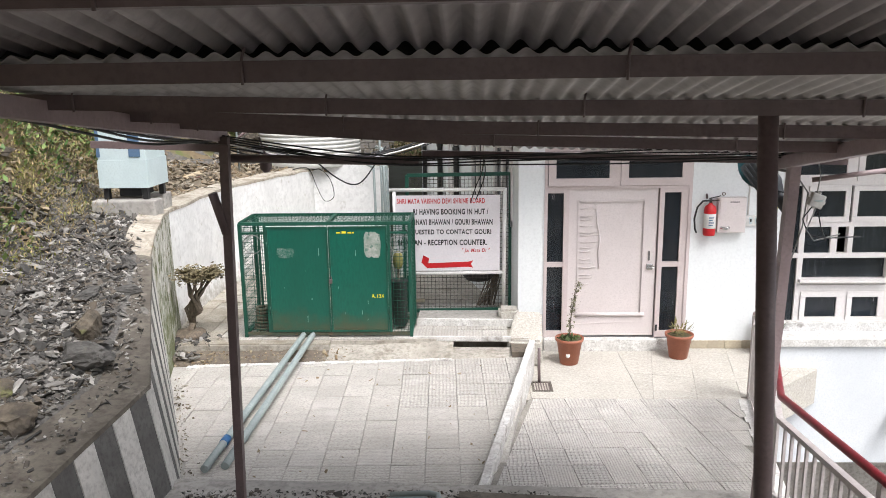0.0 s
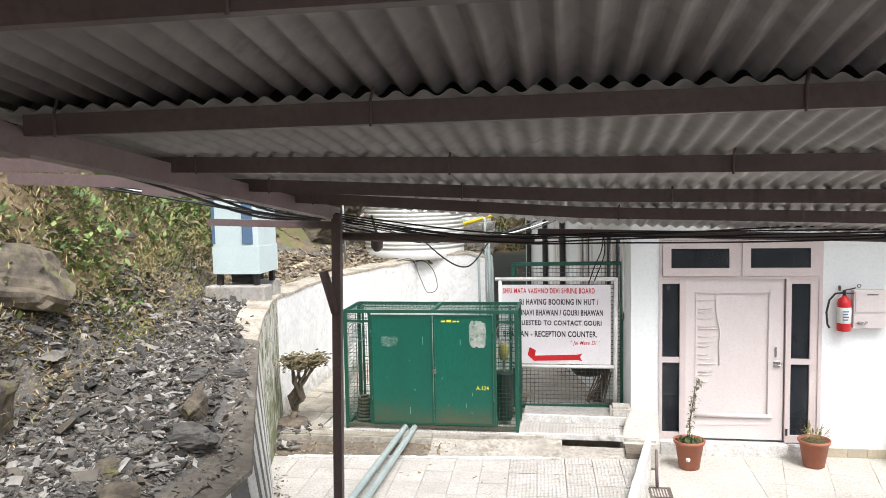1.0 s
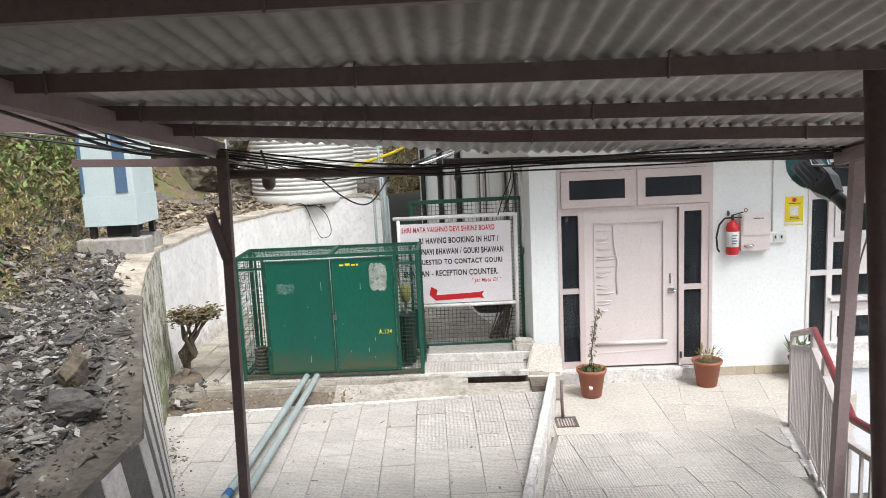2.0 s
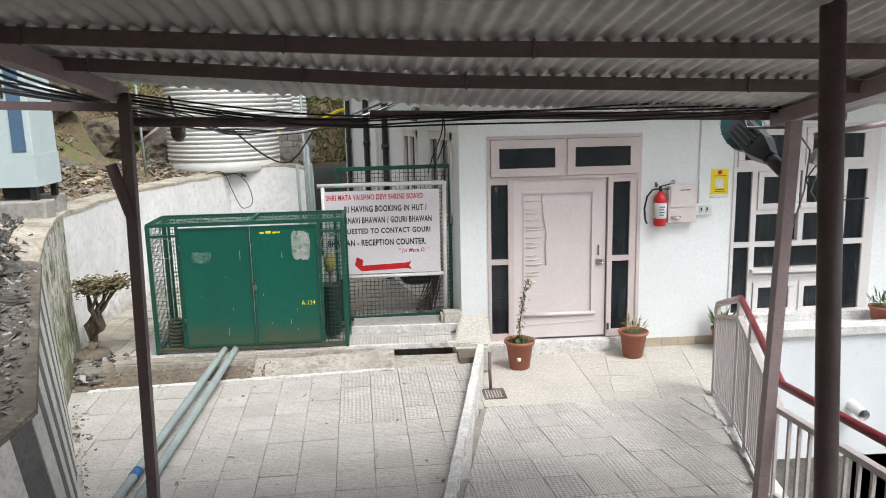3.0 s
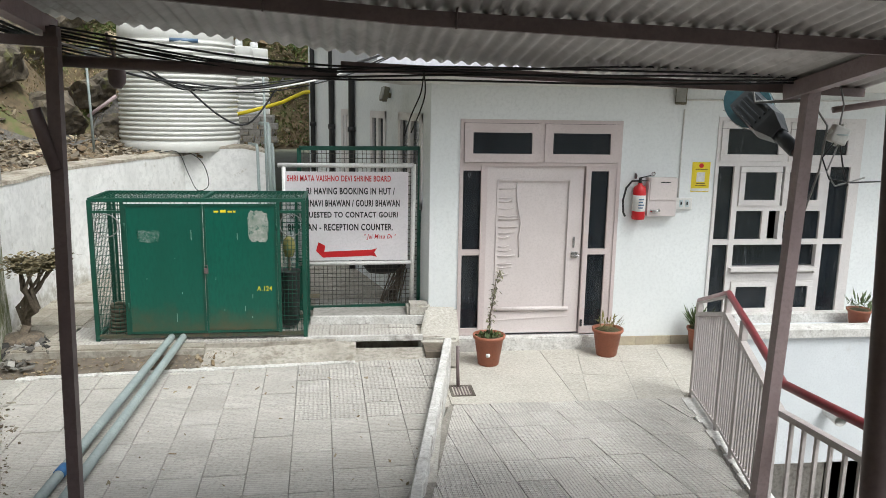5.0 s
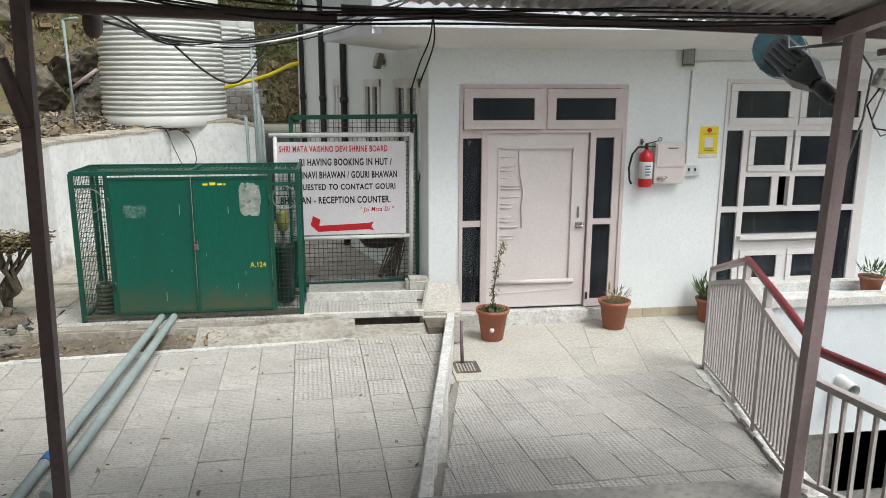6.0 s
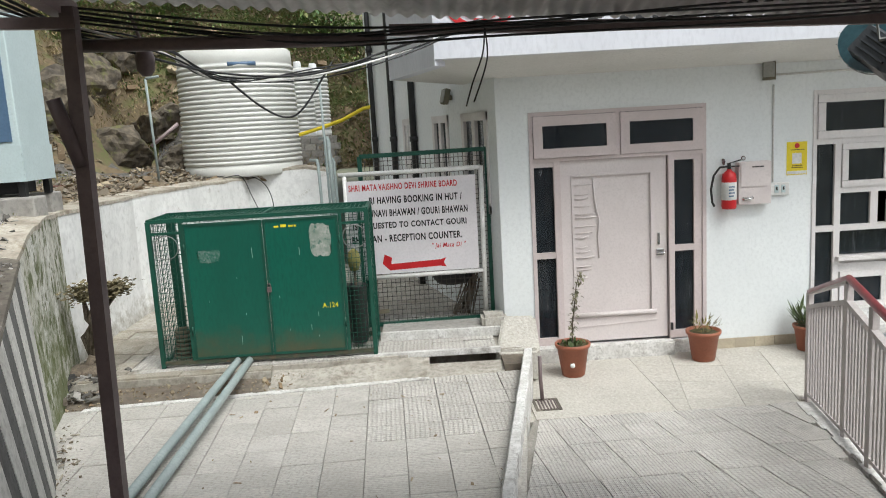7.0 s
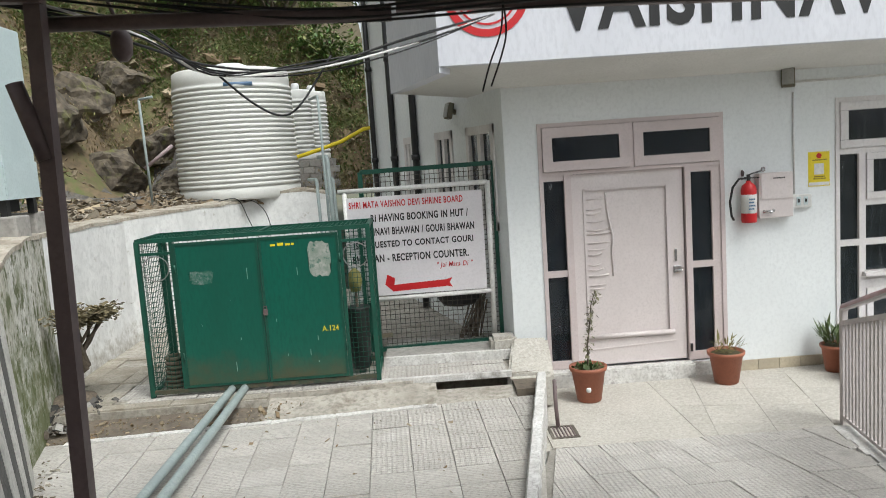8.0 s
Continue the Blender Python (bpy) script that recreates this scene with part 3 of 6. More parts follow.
prism(bm, [(0.18, 10.84), (1.75, 10.775), (1.75, 10.83), (0.18, 10.89)], PLATFORM, PLATFORM + 0.1)
prism(bm, [(-0.1, 10.33), (1.5, 10.30), (1.5, 10.36), (-0.1, 10.39)], 0.345, PLATFORM + 0.005)
structure("step_edging", bm, M_EDGE, "chipped white painted step edging", "edging")

bm = B()
prism(bm, [(1.6, 9.18), (4.28, 9.05), (5.6, 10.2), (5.6, FACADE + 0.1), (1.6, FACADE + 0.1)], -0.5, -0.02)
prism(bm, [(1.70, 9.19), (3.05, 9.13), (3.05, 10.99), (1.70, 10.99)], -0.03, -0.001)
landing = structure("landing_floor", bm, M_TERRAZZO, "pale stone paved landing before the door", "paving")
bm = B()
prism(bm, [(0.6, 5.2), (3.25, 5.2), (4.3, 9.18), (1.68, 9.22)], -0.6, lambda x, y: ramp_z(x, y) - 0.02)
ramp_floor = structure("ramp_floor", bm, M_JOINT_D, "grey patterned concrete tile ramp", "paving")
# right edge of the ramp, crumbling and painted
bm = B()
for i in range(14):
    f0, f1 = i / 14, (i + 1) / 14
    ya, yb = 9.1 - 3.0 * f0, 9.1 - 3.0 * f1
    xa, xb = 4.27 - 0.75 * f0, 4.27 - 0.75 * f1
    w = 0.05 + 0.05 * random.random()
    prism(bm, [(xb - w, yb), (xb + 0.06, yb), (xa + 0.06, ya), (xa - w, ya)], -3.0, lambda x, y: ramp_z(x, y) + 0.012)
structure("ramp_edge", bm, M_EDGE, "crumbling whitewashed ramp edge", "edging")

# parapet kerb between court and ramp
bm = B()
prof = []
for i in range(71):
    f = i / 70
    x, y = 1.785 - 0.74 * f, 10.08 - 3.73 * f
    z = 0.44 - 0.06 * f + 0.022 * noise.noise((x * 6, y * 6, 2)) - 0.03 * max(0.0, noise.noise((x * 3, y * 14, 5)) - 0.15)
    w = 0.030 + 0.022 * noise.noise((x * 9, y * 9, 6))
    prof.append([bm.verts.new(v) for v in ((x - 0.07, y, -0.1), (x - 0.065, y, z - 0.03), (x - 0.05, y, z), (x + w - 0.008, y, z + 0.006 * noise.noise((y * 11, 1, 1))), (x + w, y, z - 0.012), (x + w - 0.005 + 0.006 * noise.noise((y * 8, 4, 1)), y, -0.1))])
for a, b in zip(prof, prof[1:]):
    for k in range(5):
        bm.faces.new((a[k], a[k + 1], b[k + 1], b[k]))
bm.faces.new(prof[0]), bm.faces.new(prof[-1][::-1])
structure("parapet_kerb", bm, M_EDGE, "low flaking white parapet kerb", "kerb")
bm = B()
box(bm, 1.36, 10.86, 0.3, 1.66, 11.14, 0.62)
prism(bm, [(1.45, 10.3), (1.93, 10.25), (1.98, 10.9), (1.6, 10.9)], 0.0, lambda x, y: 0.36 + 0.24 * min(max((y - 10.3) / 0.5, 0), 1))
bmesh.ops.bevel(bm, geom=bm.edges[:], offset=0.035, segments=2, affect="EDGES")
for v in bm.verts:
    v.co += 0.02 * Vector((noise.noise(v.co * 5), noise.noise(v.co * 5 + Vector((3, 0, 0))), noise.noise(v.co * 5 + Vector((0, 7, 0)))))
structure("corner_block", bm, M_TERRAZZO, "rough cemented block at the foot of the sign post", "block")

# landing at the foot of the stairs and the stairs down which the way leads
bm = B()
prism(bm, [(-1.75, 4.1), (3.2, 4.1), (3.36, 6.24), (-1.62, 6.4)], -0.6, LANDING)
structure("stair_landing", bm, M_CONC, "rough dark concrete stair landing", "landing")
# stairs out of view, kept pale as a reflector for the roof sheets
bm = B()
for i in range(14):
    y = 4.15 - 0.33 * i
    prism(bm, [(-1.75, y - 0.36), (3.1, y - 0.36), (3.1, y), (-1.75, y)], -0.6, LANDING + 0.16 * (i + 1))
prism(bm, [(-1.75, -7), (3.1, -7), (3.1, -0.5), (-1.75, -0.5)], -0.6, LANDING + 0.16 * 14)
structure("stairs", bm, M_STAIR_BOUNCE, "unseen concrete stairs coloured pale to bounce light under the roof", "stairs")

# ---- the building ----
WT = 3.9          # wall head, hidden by the canopy
DOOR_L, DOOR_R, DOOR_T, DOOR_B = 2.0, 4.04, 2.90, 0.17
WIN_L, WIN_R, WIN_T, WIN_B = 5.29, 7.29, 2.97, 0.34
bm = B()
for x0, x1, z0, z1 in ((1.64, DOOR_L, -0.4, WT), (DOOR_L, DOOR_R, DOOR_T, WT), (DOOR_L, DOOR_R, -0.4, DOOR_B - 0.02), (DOOR_R, WIN_L, -0.4, WT),
                       (WIN_L, WIN_R, WIN_T, WT), (WIN_L, WIN_R, -0.4, WIN_B), (WIN_R, 16.0, -3.0, WT)):
    box(bm, x0, FACADE, z0, x1, FACADE + 0.25, z1)
structure("wall_front", bm, M_PLASTER, "white painted plaster front wall", "wall")
# slanted side wall with two windows
SIDE = [(11.25, 12.1), (12.62, 13.3), (14.40, 14.85)]
bm = B()


def side_box(bm, y0, y1, z0, z1, out=0.0, thick=0.25):
    prism(bm, [(side_x(y0) - out, y0), (side_x(y0) - out + thick, y0), (side_x(y1) - out + thick, y1), (side_x(y1) - out, y1)], z0, z1)


last = FACADE + 0.01
for y0, y1 in SIDE:
    side_box(bm, last, y0, 0, 7.0)
    side_box(bm, y0, y1, 0, 1.75)
    side_box(bm, y0, y1, 2.95, 7.0)
    last = y1
side_box(bm, last, 17.2, 0, 7.0)
structure("wall_side", bm, M_PLASTER, "white side wall along the gated passage", "wall")
# inner walls and floor: room shade is put into their colour
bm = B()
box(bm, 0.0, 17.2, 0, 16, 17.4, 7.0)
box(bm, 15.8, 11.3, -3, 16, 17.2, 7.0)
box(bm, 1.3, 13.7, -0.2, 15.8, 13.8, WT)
structure("wall_inner", bm, M_ROOM_SHADE, "plain inner walls coloured dark to stand for unlit rooms", "wall")
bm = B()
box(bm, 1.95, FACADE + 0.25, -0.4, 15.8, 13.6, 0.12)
structure("floor_inside", bm, M_ROOM_SHADE, "inside floor coloured dark to stand for unlit rooms", "floor")
bm = B()
prism(bm, [(1.75, 11.26), (15.8, 11.26), (15.8, 17.2), (0.1, 17.2)], 6.9, 7.1)
prism(bm, [(1.9, 11.26), (15.8, 11.26), (15.8, 13.68), (1.3, 13.68)], 3.5, 3.6)
structure("ceiling", bm, M_PLASTER, "plain flat roof slab and ceiling", "ceiling")
# canopy with lettered fascia
bm = B()
CAN = [(0.95, 10.0), (12.0, 9.98), (12.0, 10.15), (1.05, 10.16)]
prism(bm, CAN, 3.46, 4.75)
prism(bm, [(0.95, 10.0), (1.06, 10.16), (0.60, 12.0), (0.45, 12.0)], 3.40, 4.75)
structure("canopy_fascia", bm, M_FASCIA, "white canopy fascia with painted lettering", "canopy")
bm = B()
vs = [bm.verts.new(v) for v in ((0.98, 10.05, 3.47), (12, 10.03, 3.47), (12, FACADE, 3.30), (1.70, FACADE, 3.30), (side_x(12) + 0.02, 12.0, 3.30), (0.5, 12.0, 3.40))]
ve = [bm.verts.new(v.co + Vector((0, 0, 0.12))) for v in vs]
bm.faces.new(vs), bm.faces.new(ve[::-1])
for i in range(6):
    bm.faces.new((vs[i], vs[(i + 1) % 6], ve[(i + 1) % 6], ve[i]))
structure("canopy_soffit", bm, M_SOFFIT, "stained plaster soffit below the canopy", "canopy")
# ledge, retaining face and recess beside the ramp
bm = B()
prism(bm, [(5.05, 10.25), (16, 10.2), (16, FACADE), (5.3, FACADE)], -1.40, 0.30)
structure("window_ledge", bm, M_BLUEWALL, "pale blue-white ledge wall under the window", "ledge")
bm = B()
prism(bm, [(5.02, 10.20), (16, 10.15), (16, 10.42), (5.1, 10.47)], 0.30, 0.40)
prism(bm, [(5.28, FACADE - 0.16), (7.4, FACADE - 0.16), (7.4, FACADE), (5.28, FACADE)], 0.302, 0.42)
structure("ledge_coping", bm, M_EDGE, "white painted ledge coping", "edging")
bm = B()
prism(bm, [(3.9, 11.0), (16, 11.0), (16, 11.3), (3.9, 11.3)], -3.0, -1.0)
prism(bm, [(15.9, -4), (16.2, -4), (16.2, 11), (15.9, 11)], -3.0, 1.0)
structure("wall_lower", bm, M_CONC, "dark concrete wall of the lower yard", "wall")
bm = B()
prism(bm, [(3.2, -4), (15.9, -4), (15.9, 11), (3.2, 11)], -3.0, -2.7)
structure("lower_yard_floor", bm, M_CONC, "dim concrete floor of the lower yard", "floor")

# ---- roof over the stairs ----
def sheet(bm, x0, x1, y0, y1, lift, pitch=0.080, amp=0.012, thick=0.004):
    n = int((x1 - x0) / pitch * 8)
    rows = []
    for y in (y0, y1):
        for dz in (0, thick):
            rows.append([bm.verts.new((x0 + (x1 - x0) * i / n, y, roof_z(y, x0 + (x1 - x0) * i / n) + lift + dz + amp * math.sin(2 * math.pi * i / 8))) for i in range(n + 1)])
    a, a2, b, b2 = rows
    for p, q in ((a, b), (b2, a2), (a2, a), (b, b2)):
        for i in range(n):
            bm.faces.new((p[i], p[i + 1], q[i + 1], q[i])).smooth = True


bm = B()
sheet(bm, -1.05, 3.75, 2.79, 6.22, 0.042, amp=0.010)
structure("ceiling_sheet", bm, M_SHEET, "stained corrugated iron roof sheets", "roof sheet")
# upper sheets, dimmed by colour; they run on out of view and shade the bank
bm = B()
sheet(bm, -2.6, 3.75, -2.6, 2.86, 0.078, pitch=0.09, amp=0.017)
structure("ceiling_sheet", bm, M_SHEET_DIM, "brown-stained corrugated roof sheets coloured darker for the dim light", "roof sheet")
# added black strip and batten that darken the gap above the purlin
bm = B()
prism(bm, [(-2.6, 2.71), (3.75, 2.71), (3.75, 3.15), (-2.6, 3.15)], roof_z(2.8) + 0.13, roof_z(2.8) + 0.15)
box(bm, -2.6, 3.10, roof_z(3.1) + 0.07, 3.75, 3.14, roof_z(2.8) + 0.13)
structure("ceiling_felt", bm, M_LAP_SHADE, "added black sheet standing for shade at the roof sheet lap", "roofing felt")
for y in (-1.3, -0.4, 0.5, 1.4, 2.02, 2.8, 3.7, 4.5, 5.2):
    up = 0.018 if y < 2.7 else -0.004
    p = thing("purlin", (-1.0, y, roof_z(y) - 0.02), "dark brown painted steel roof purlin", "purlin", "purlins under the roof sheets")
    bm = B()
    rings = [[bm.verts.new((x, y + a, roof_z(y, x) + up + b)) for a, b in ((-0.0225, -0.033), (0.0225, -0.033), (0.0225, 0.033), (-0.0225, 0.033))] for x in ((-2.3 if y in (3.7, 4.5) else -1.9 if y == 5.2 else -0.862), -0.6, 0.0, 0.9, 1.8, 3.7)]
    for a, b in zip(rings, rings[1:]):
        for k in range(4):
            bm.faces.new((a[k], a[(k + 1) % 4], b[(k + 1) % 4], b[k]))
    bm.faces.new(rings[0][::-1]), bm.faces.new(rings[-1])
    part("box_section", bm, M_STEEL, p)
    for x in (-0.75, 0.25 + 0.1 * math.sin(y * 9), 1.3 + 0.2 * math.sin(y * 7), 2.6):
        part("hook_bolt", tube(B(), [(x, y - 0.028, roof_z(y, x) + up - 0.04), (x, y - 0.030, roof_z(y, x) + up + 0.03), (x + 0.01, y - 0.02, roof_z(y, x) + up + 0.075)], 0.005, 6), M_STEEL, p)
p = thing("eave_beam", (-0.95, 6.05, 3.3), "dark steel eave pipe carrying cables", "eave beam")
part("pipe_run", tube(B(), [(-0.84, 6.05, 3.275), (0.58, 6.05, 3.235)], 0.032, 12), M_STEEL, p)
part("stub_run", bar(B(), (-1.80, 5.90, 3.40), (-0.80, 5.93, 3.36), 0.05, 0.05), M_STEEL, p)
part("angle_run", bar(B(), (0.60, 6.15, 3.285), (3.75, 6.15, 3.195), 0.05, 0.05), M_STEEL, p)
for x, name in ((-0.9, "left"), (3.25, "right")):
    p = thing("side_beam", (x, 6.0, 3.3), "mauve painted steel side beam sloping along the roof edge", "beam", "side beams of the roof")
    part("box_section", bar(B(), (x, 6.12, roof_z(6.12, x) + (-0.045 if x < 0 else -0.02)), (x, 2.8, ROOF_Z - (0.045 if x < 0 else 0.06)), 0.07, 0.09), M_BEAM, p)
    part("upper_run", bar(B(), (x, 2.81, ROOF_Z - 0.06), (x, -1.6, ROOF_Z - 0.06 + ROOF_FALL * 4.4), 0.07, 0.09), M_BEAM, p)


def post(x, y, z0, z1, w, material, label, cat="post", lean=0.0):
    p = thing("roof_post", (x, y, z0), label, cat, "posts of the stair roof")
    return p


p = post(-0.885, 5.97, COURT, 3.36, 0.07, M_STEEL, "slim dark brown square steel roof post with a pipe stub")
part("shaft", bar(B(), (-0.925, 5.97, COURT), (-0.845, 5.97, 3.44), 0.065, 0.065, (0, 1, 0)), M_STEEL, p)
part("pipe_stub", tube(B(), [(-0.87, 5.95, 2.72), (-0.945, 5.92, 3.03)], 0.034, 12), M_STEEL, p)
p = post(3.27, 5.97, 0.3, 3.25, 0.08, M_BEAM, "mauve painted square steel roof post by the railing")
part("shaft", bar(B(), (3.20, 5.94, 0.2), (3.285, 5.94, 3.24), 0.075, 0.075, (0, 1, 0)), M_BEAM, p)
p = post(2.43, 4.0, LANDING, 3.62, 0.09, M_STEEL, "round dark brown steel roof post with flaking paint")
part("shaft", tube(B(), [(2.53, 4.0, LANDING - 0.05), (2.33, 4.0, 3.69)], 0.046, 18), M_STEEL, p)

# added unseen wall behind the stairs; keeps bright sky out of the window reflections
bm = B()
box(bm, -14, -10.3, -3.0, 16, -10.0, 7.0)
structure("wall_behind", bm, M_SOFFIT, "added unseen wall behind the stairs that blocks sky from the glass", "wall")


# ---- writing ----
def letters(bm, text, width, height, at, deep=0.003, bold=0.012, shear=0.0):
    """Lettering on an upright face that looks towards -y: lower left corner at `at`, stretched to width and height."""
    cu = bpy.data.curves.new("lettering", "FONT")
    cu.body, cu.size, cu.extrude, cu.offset, cu.shear = text, 1.0, 0.01, bold, shear
    cu.resolution_u, cu.space_character = 3, 1.12
    ob = bpy.data.objects.new("lettering", cu)
    scene.collection.objects.link(ob)
    bpy.context.view_layer.update()
    me = bpy.data.meshes.new_from_object(ob)
    bpy.data.objects.remove(ob)
    co = np.array([v.co for v in me.vertices])
    lo, hi = co.min(0), co.max(0)
    s = (width / (hi[0] - lo[0]), height / (hi[1] - lo[1]))
    for v in me.vertices:
        v.co = (at[0] + (v.co.x - lo[0]) * s[0], at[1] - deep * (1 if v.co.z > 0 else 0), at[2] + (v.co.y - lo[1]) * s[1])
    bm.from_mesh(me)
    bpy.data.meshes.remove(me)
    return bm


def wires(bm, o, u, v, nu, nv, r=0.0022):
    """A woven mesh over the parallelogram o, o+u, o+v with nu by nv openings."""
    o, u, v = Vector(o), Vector(u), Vector(v)
    for i in range(nu + 1):
        bar(bm, o + u * (i / nu), o + u * (i / nu) + v, 2 * r, 2 * r, u.cross(v))
    for j in range(nv + 1):
        bar(bm, o + v * (j / nv), o + v * (j / nv) + u, 2 * r, 2 * r, u.cross(v))
    return bm


def ring_bar(bm, c, r, axis_u, axis_v, t=0.006, seg=20):
    c, u, v = Vector(c), Vector(axis_u), Vector(axis_v)
    pts = [c + r * (math.cos(a) * u + math.sin(a) * v) for a in (2 * math.pi * k / seg for k in range(seg + 1))]
    return tube(bm, pts, t, 6, caps=False)


# ---- entrance door ----
F = FACADE
door = thing("door_1", (3.0, F, DOOR_B), "closed pale pink panelled door with side lights and two top lights", "door", kind="structure")
bm = B()
for x0, x1, z0, z1 in ((2.0, 2.045, 0.17, 2.90), (3.995, 4.04, 0.17, 2.90), (2.045, 3.995, 2.855, 2.90), (2.27, 2.345, 0.17, 2.335), (3.60, 3.665, 0.17, 2.335), (2.045, 3.995, 2.335, 2.375), (2.995, 3.045, 2.375, 2.855)):
    box(bm, x0, F - 0.015, z0, x1, F + 0.10, z1)
for x0, x1 in ((2.045, 2.27), (3.665, 3.995)):
    box(bm, x0, F + 0.0, 0.17, x1, F + 0.08, 0.26)
    box(bm, x0, F - 0.005, 1.215, x1, F + 0.08, 1.285)
    box(bm, x0, F + 0.0, 2.275, x1, F + 0.08, 2.335)
box(bm, 3.90, F + 0.002, 0.26, 3.995, F + 0.08, 2.275)
part("frame", bm, M_PINKFRAME, door)
for x0, x1 in ((2.045, 2.27), (3.665, 3.90)):
    for z0, z1 in ((0.26, 1.215), (1.285, 2.275)):
        part("side_pane", box(B(), x0 - 0.002, F + 0.035, z0, x1 + 0.002, F + 0.043, z1), M_GLASS, door)
for x0, x1, tilt in ((2.05, 2.992, 3.0), (3.048, 3.99, 0.6)):
    m = Matrix.Translation((0, F - 0.012, 2.85)) @ Matrix.Rotation(radians(-tilt), 4, "X") @ Matrix.Translation((0, -(F - 0.012), -2.85))
    bm = B()
    for a0, a1, c0, c1 in ((x0, x1, 2.74, 2.85), (x0, x1, 2.38, 2.485), (x0, x0 + 0.105, 2.485, 2.74), (x1 - 0.105, x1, 2.485, 2.74)):
        box(bm, a0, F - 0.03, c0, a1, F + 0.012, c1, m)
    sash = part("top_light", bm, M_PINKFRAME, door)
    part("pane", box(B(), x0 + 0.1, F - 0.012, 2.48, x1 - 0.1, F - 0.005, 2.745, m), M_GLASS, sash)
bm = B()
box(bm, 2.347, F + 0.045, 0.185, 3.585, F + 0.085, 2.33)
for x0, x1, z0, z1 in ((2.347, 2.49, 0.185, 2.33), (3.41, 3.585, 0.185, 2.33), (2.49, 3.41, 2.16, 2.33), (2.49, 3.41, 0.185, 0.47)):
    box(bm, x0, F + 0.028, z0, x1, F + 0.047, z1)
leaf = part("leaf", bm, M_PINK, door)
bm = B()
for p, q in (((2.49, 2.16), (3.41, 2.16)), ((2.49, 0.48), (2.49, 2.16)), ((3.41, 0.48), (3.41, 2.16))):
    bar(bm, (p[0], F + 0.026, p[1]), (q[0], F + 0.026, q[1]), 0.03, 0.022, (0, 1, 0))
tube(bm, [(2.47, F + 0.02, 0.505), (3.45, F + 0.02, 0.505)], 0.028, 10)
bar(bm, (2.47, F + 0.026, 0.36), (3.46, F + 0.026, 0.40), 0.012, 0.01, (0, 1, 0))
part("moulding", bm, M_PINK, leaf)
bm = B()
for i in range(15):
    z = 0.95 + 0.077 * i + 0.02 * math.sin(i * 2.3)
    w = 0.20 + 0.06 * math.sin(i * 0.9) + (0.02 if i > 8 else -0.06 if i < 3 else 0)
    tube(bm, [(2.51, F + 0.041, z), (2.51 + w * 0.5, F + 0.034, z + 0.008 * math.sin(i)), (2.51 + w, F + 0.043, z + 0.012)], 0.006 + 0.004 * (i % 3 == 0), 6)
tube(bm, [(2.73, F + 0.04, 2.12), (2.745, F + 0.03, 1.86), (2.795, F + 0.026, 1.62), (2.775, F + 0.032, 1.44), (2.785, F + 0.04, 1.18)], 0.009, 6)
part("peeling_veneer", bm, M_PINK, leaf, "rippled peeling strip of veneer")
bm = B()
box(bm, 3.475, F + 0.012, 1.30, 3.50, F + 0.028, 1.44, bevel=0.004)
box(bm, 3.455, F + 0.008, 1.17, 3.545, F + 0.028, 1.25, bevel=0.006)
tube(bm, [(3.46, F + 0.0, 1.2), (3.54, F - 0.02, 1.2), (3.56, F - 0.0, 1.22)], 0.009, 8)
part("handle", bm, M_CHROME, leaf, "chrome lever handle and lock plate")
part("latch", box(B(), 3.61, F - 0.03, 0.27, 3.635, F - 0.014, 0.36), M_BLACK, door)
bm = B()
box(bm, 2.0, F - 0.14, -0.02, 3.62, F + 0.02, 0.165)
box(bm, 3.62, F - 0.05, -0.02, 4.06, F, 0.15)
bmesh.ops.bevel(bm, geom=bm.edges[:], offset=0.015, segments=2, affect="EDGES")
structure("door_step", bm, M_EDGE, "whitewashed door step with chipped edge", "step")
base = structure("baseboard", box(B(), 3.66, F - 0.012, -0.02, 5.30, F, 0.11), M_JOINT_D, "buff stone skirting along the wall", "baseboard")
BASES[base.name] = (0, 0, 0)
for i in range(6):
    part("tile", box(B(), 3.90 + 0.24 * i, F - 0.028, 0.0, 4.135 + 0.24 * i, F - 0.01, 0.118), M_STONEBASE, base)

# ---- large window ----
win = thing("window_1", (6.28, F, WIN_B), "large window of many panes in pale pink painted wood", "window", kind="structure")
bm = B()
for x0, x1, z0, z1 in ((5.29, 5.335, 0.34, 2.97), (7.15, 7.29, 0.34, 2.97), (5.335, 7.15, 2.915, 2.97), (5.335, 7.15, 0.34, 0.40), (5.335, 7.15, 2.35, 2.415), (5.335, 7.15, 1.33, 1.40),
                       (5.55, 5.625, 0.40, 2.35), (6.79, 6.87, 0.40, 2.35), (6.20, 6.26, 2.415, 2.915), (5.625, 6.79, 1.775, 1.845), (5.625, 6.79, 0.84, 0.94), (6.21, 6.28, 0.40, 0.84), (5.985, 6.075, 1.40, 1.775), (6.22, 6.29, 1.40, 1.775)):
    box(bm, x0, F - 0.02 + 0.002 * (x0 * 10 % 3), z0, x1, F + 0.07, z1)
part("window_frame", bm, M_WINFRAME, win)
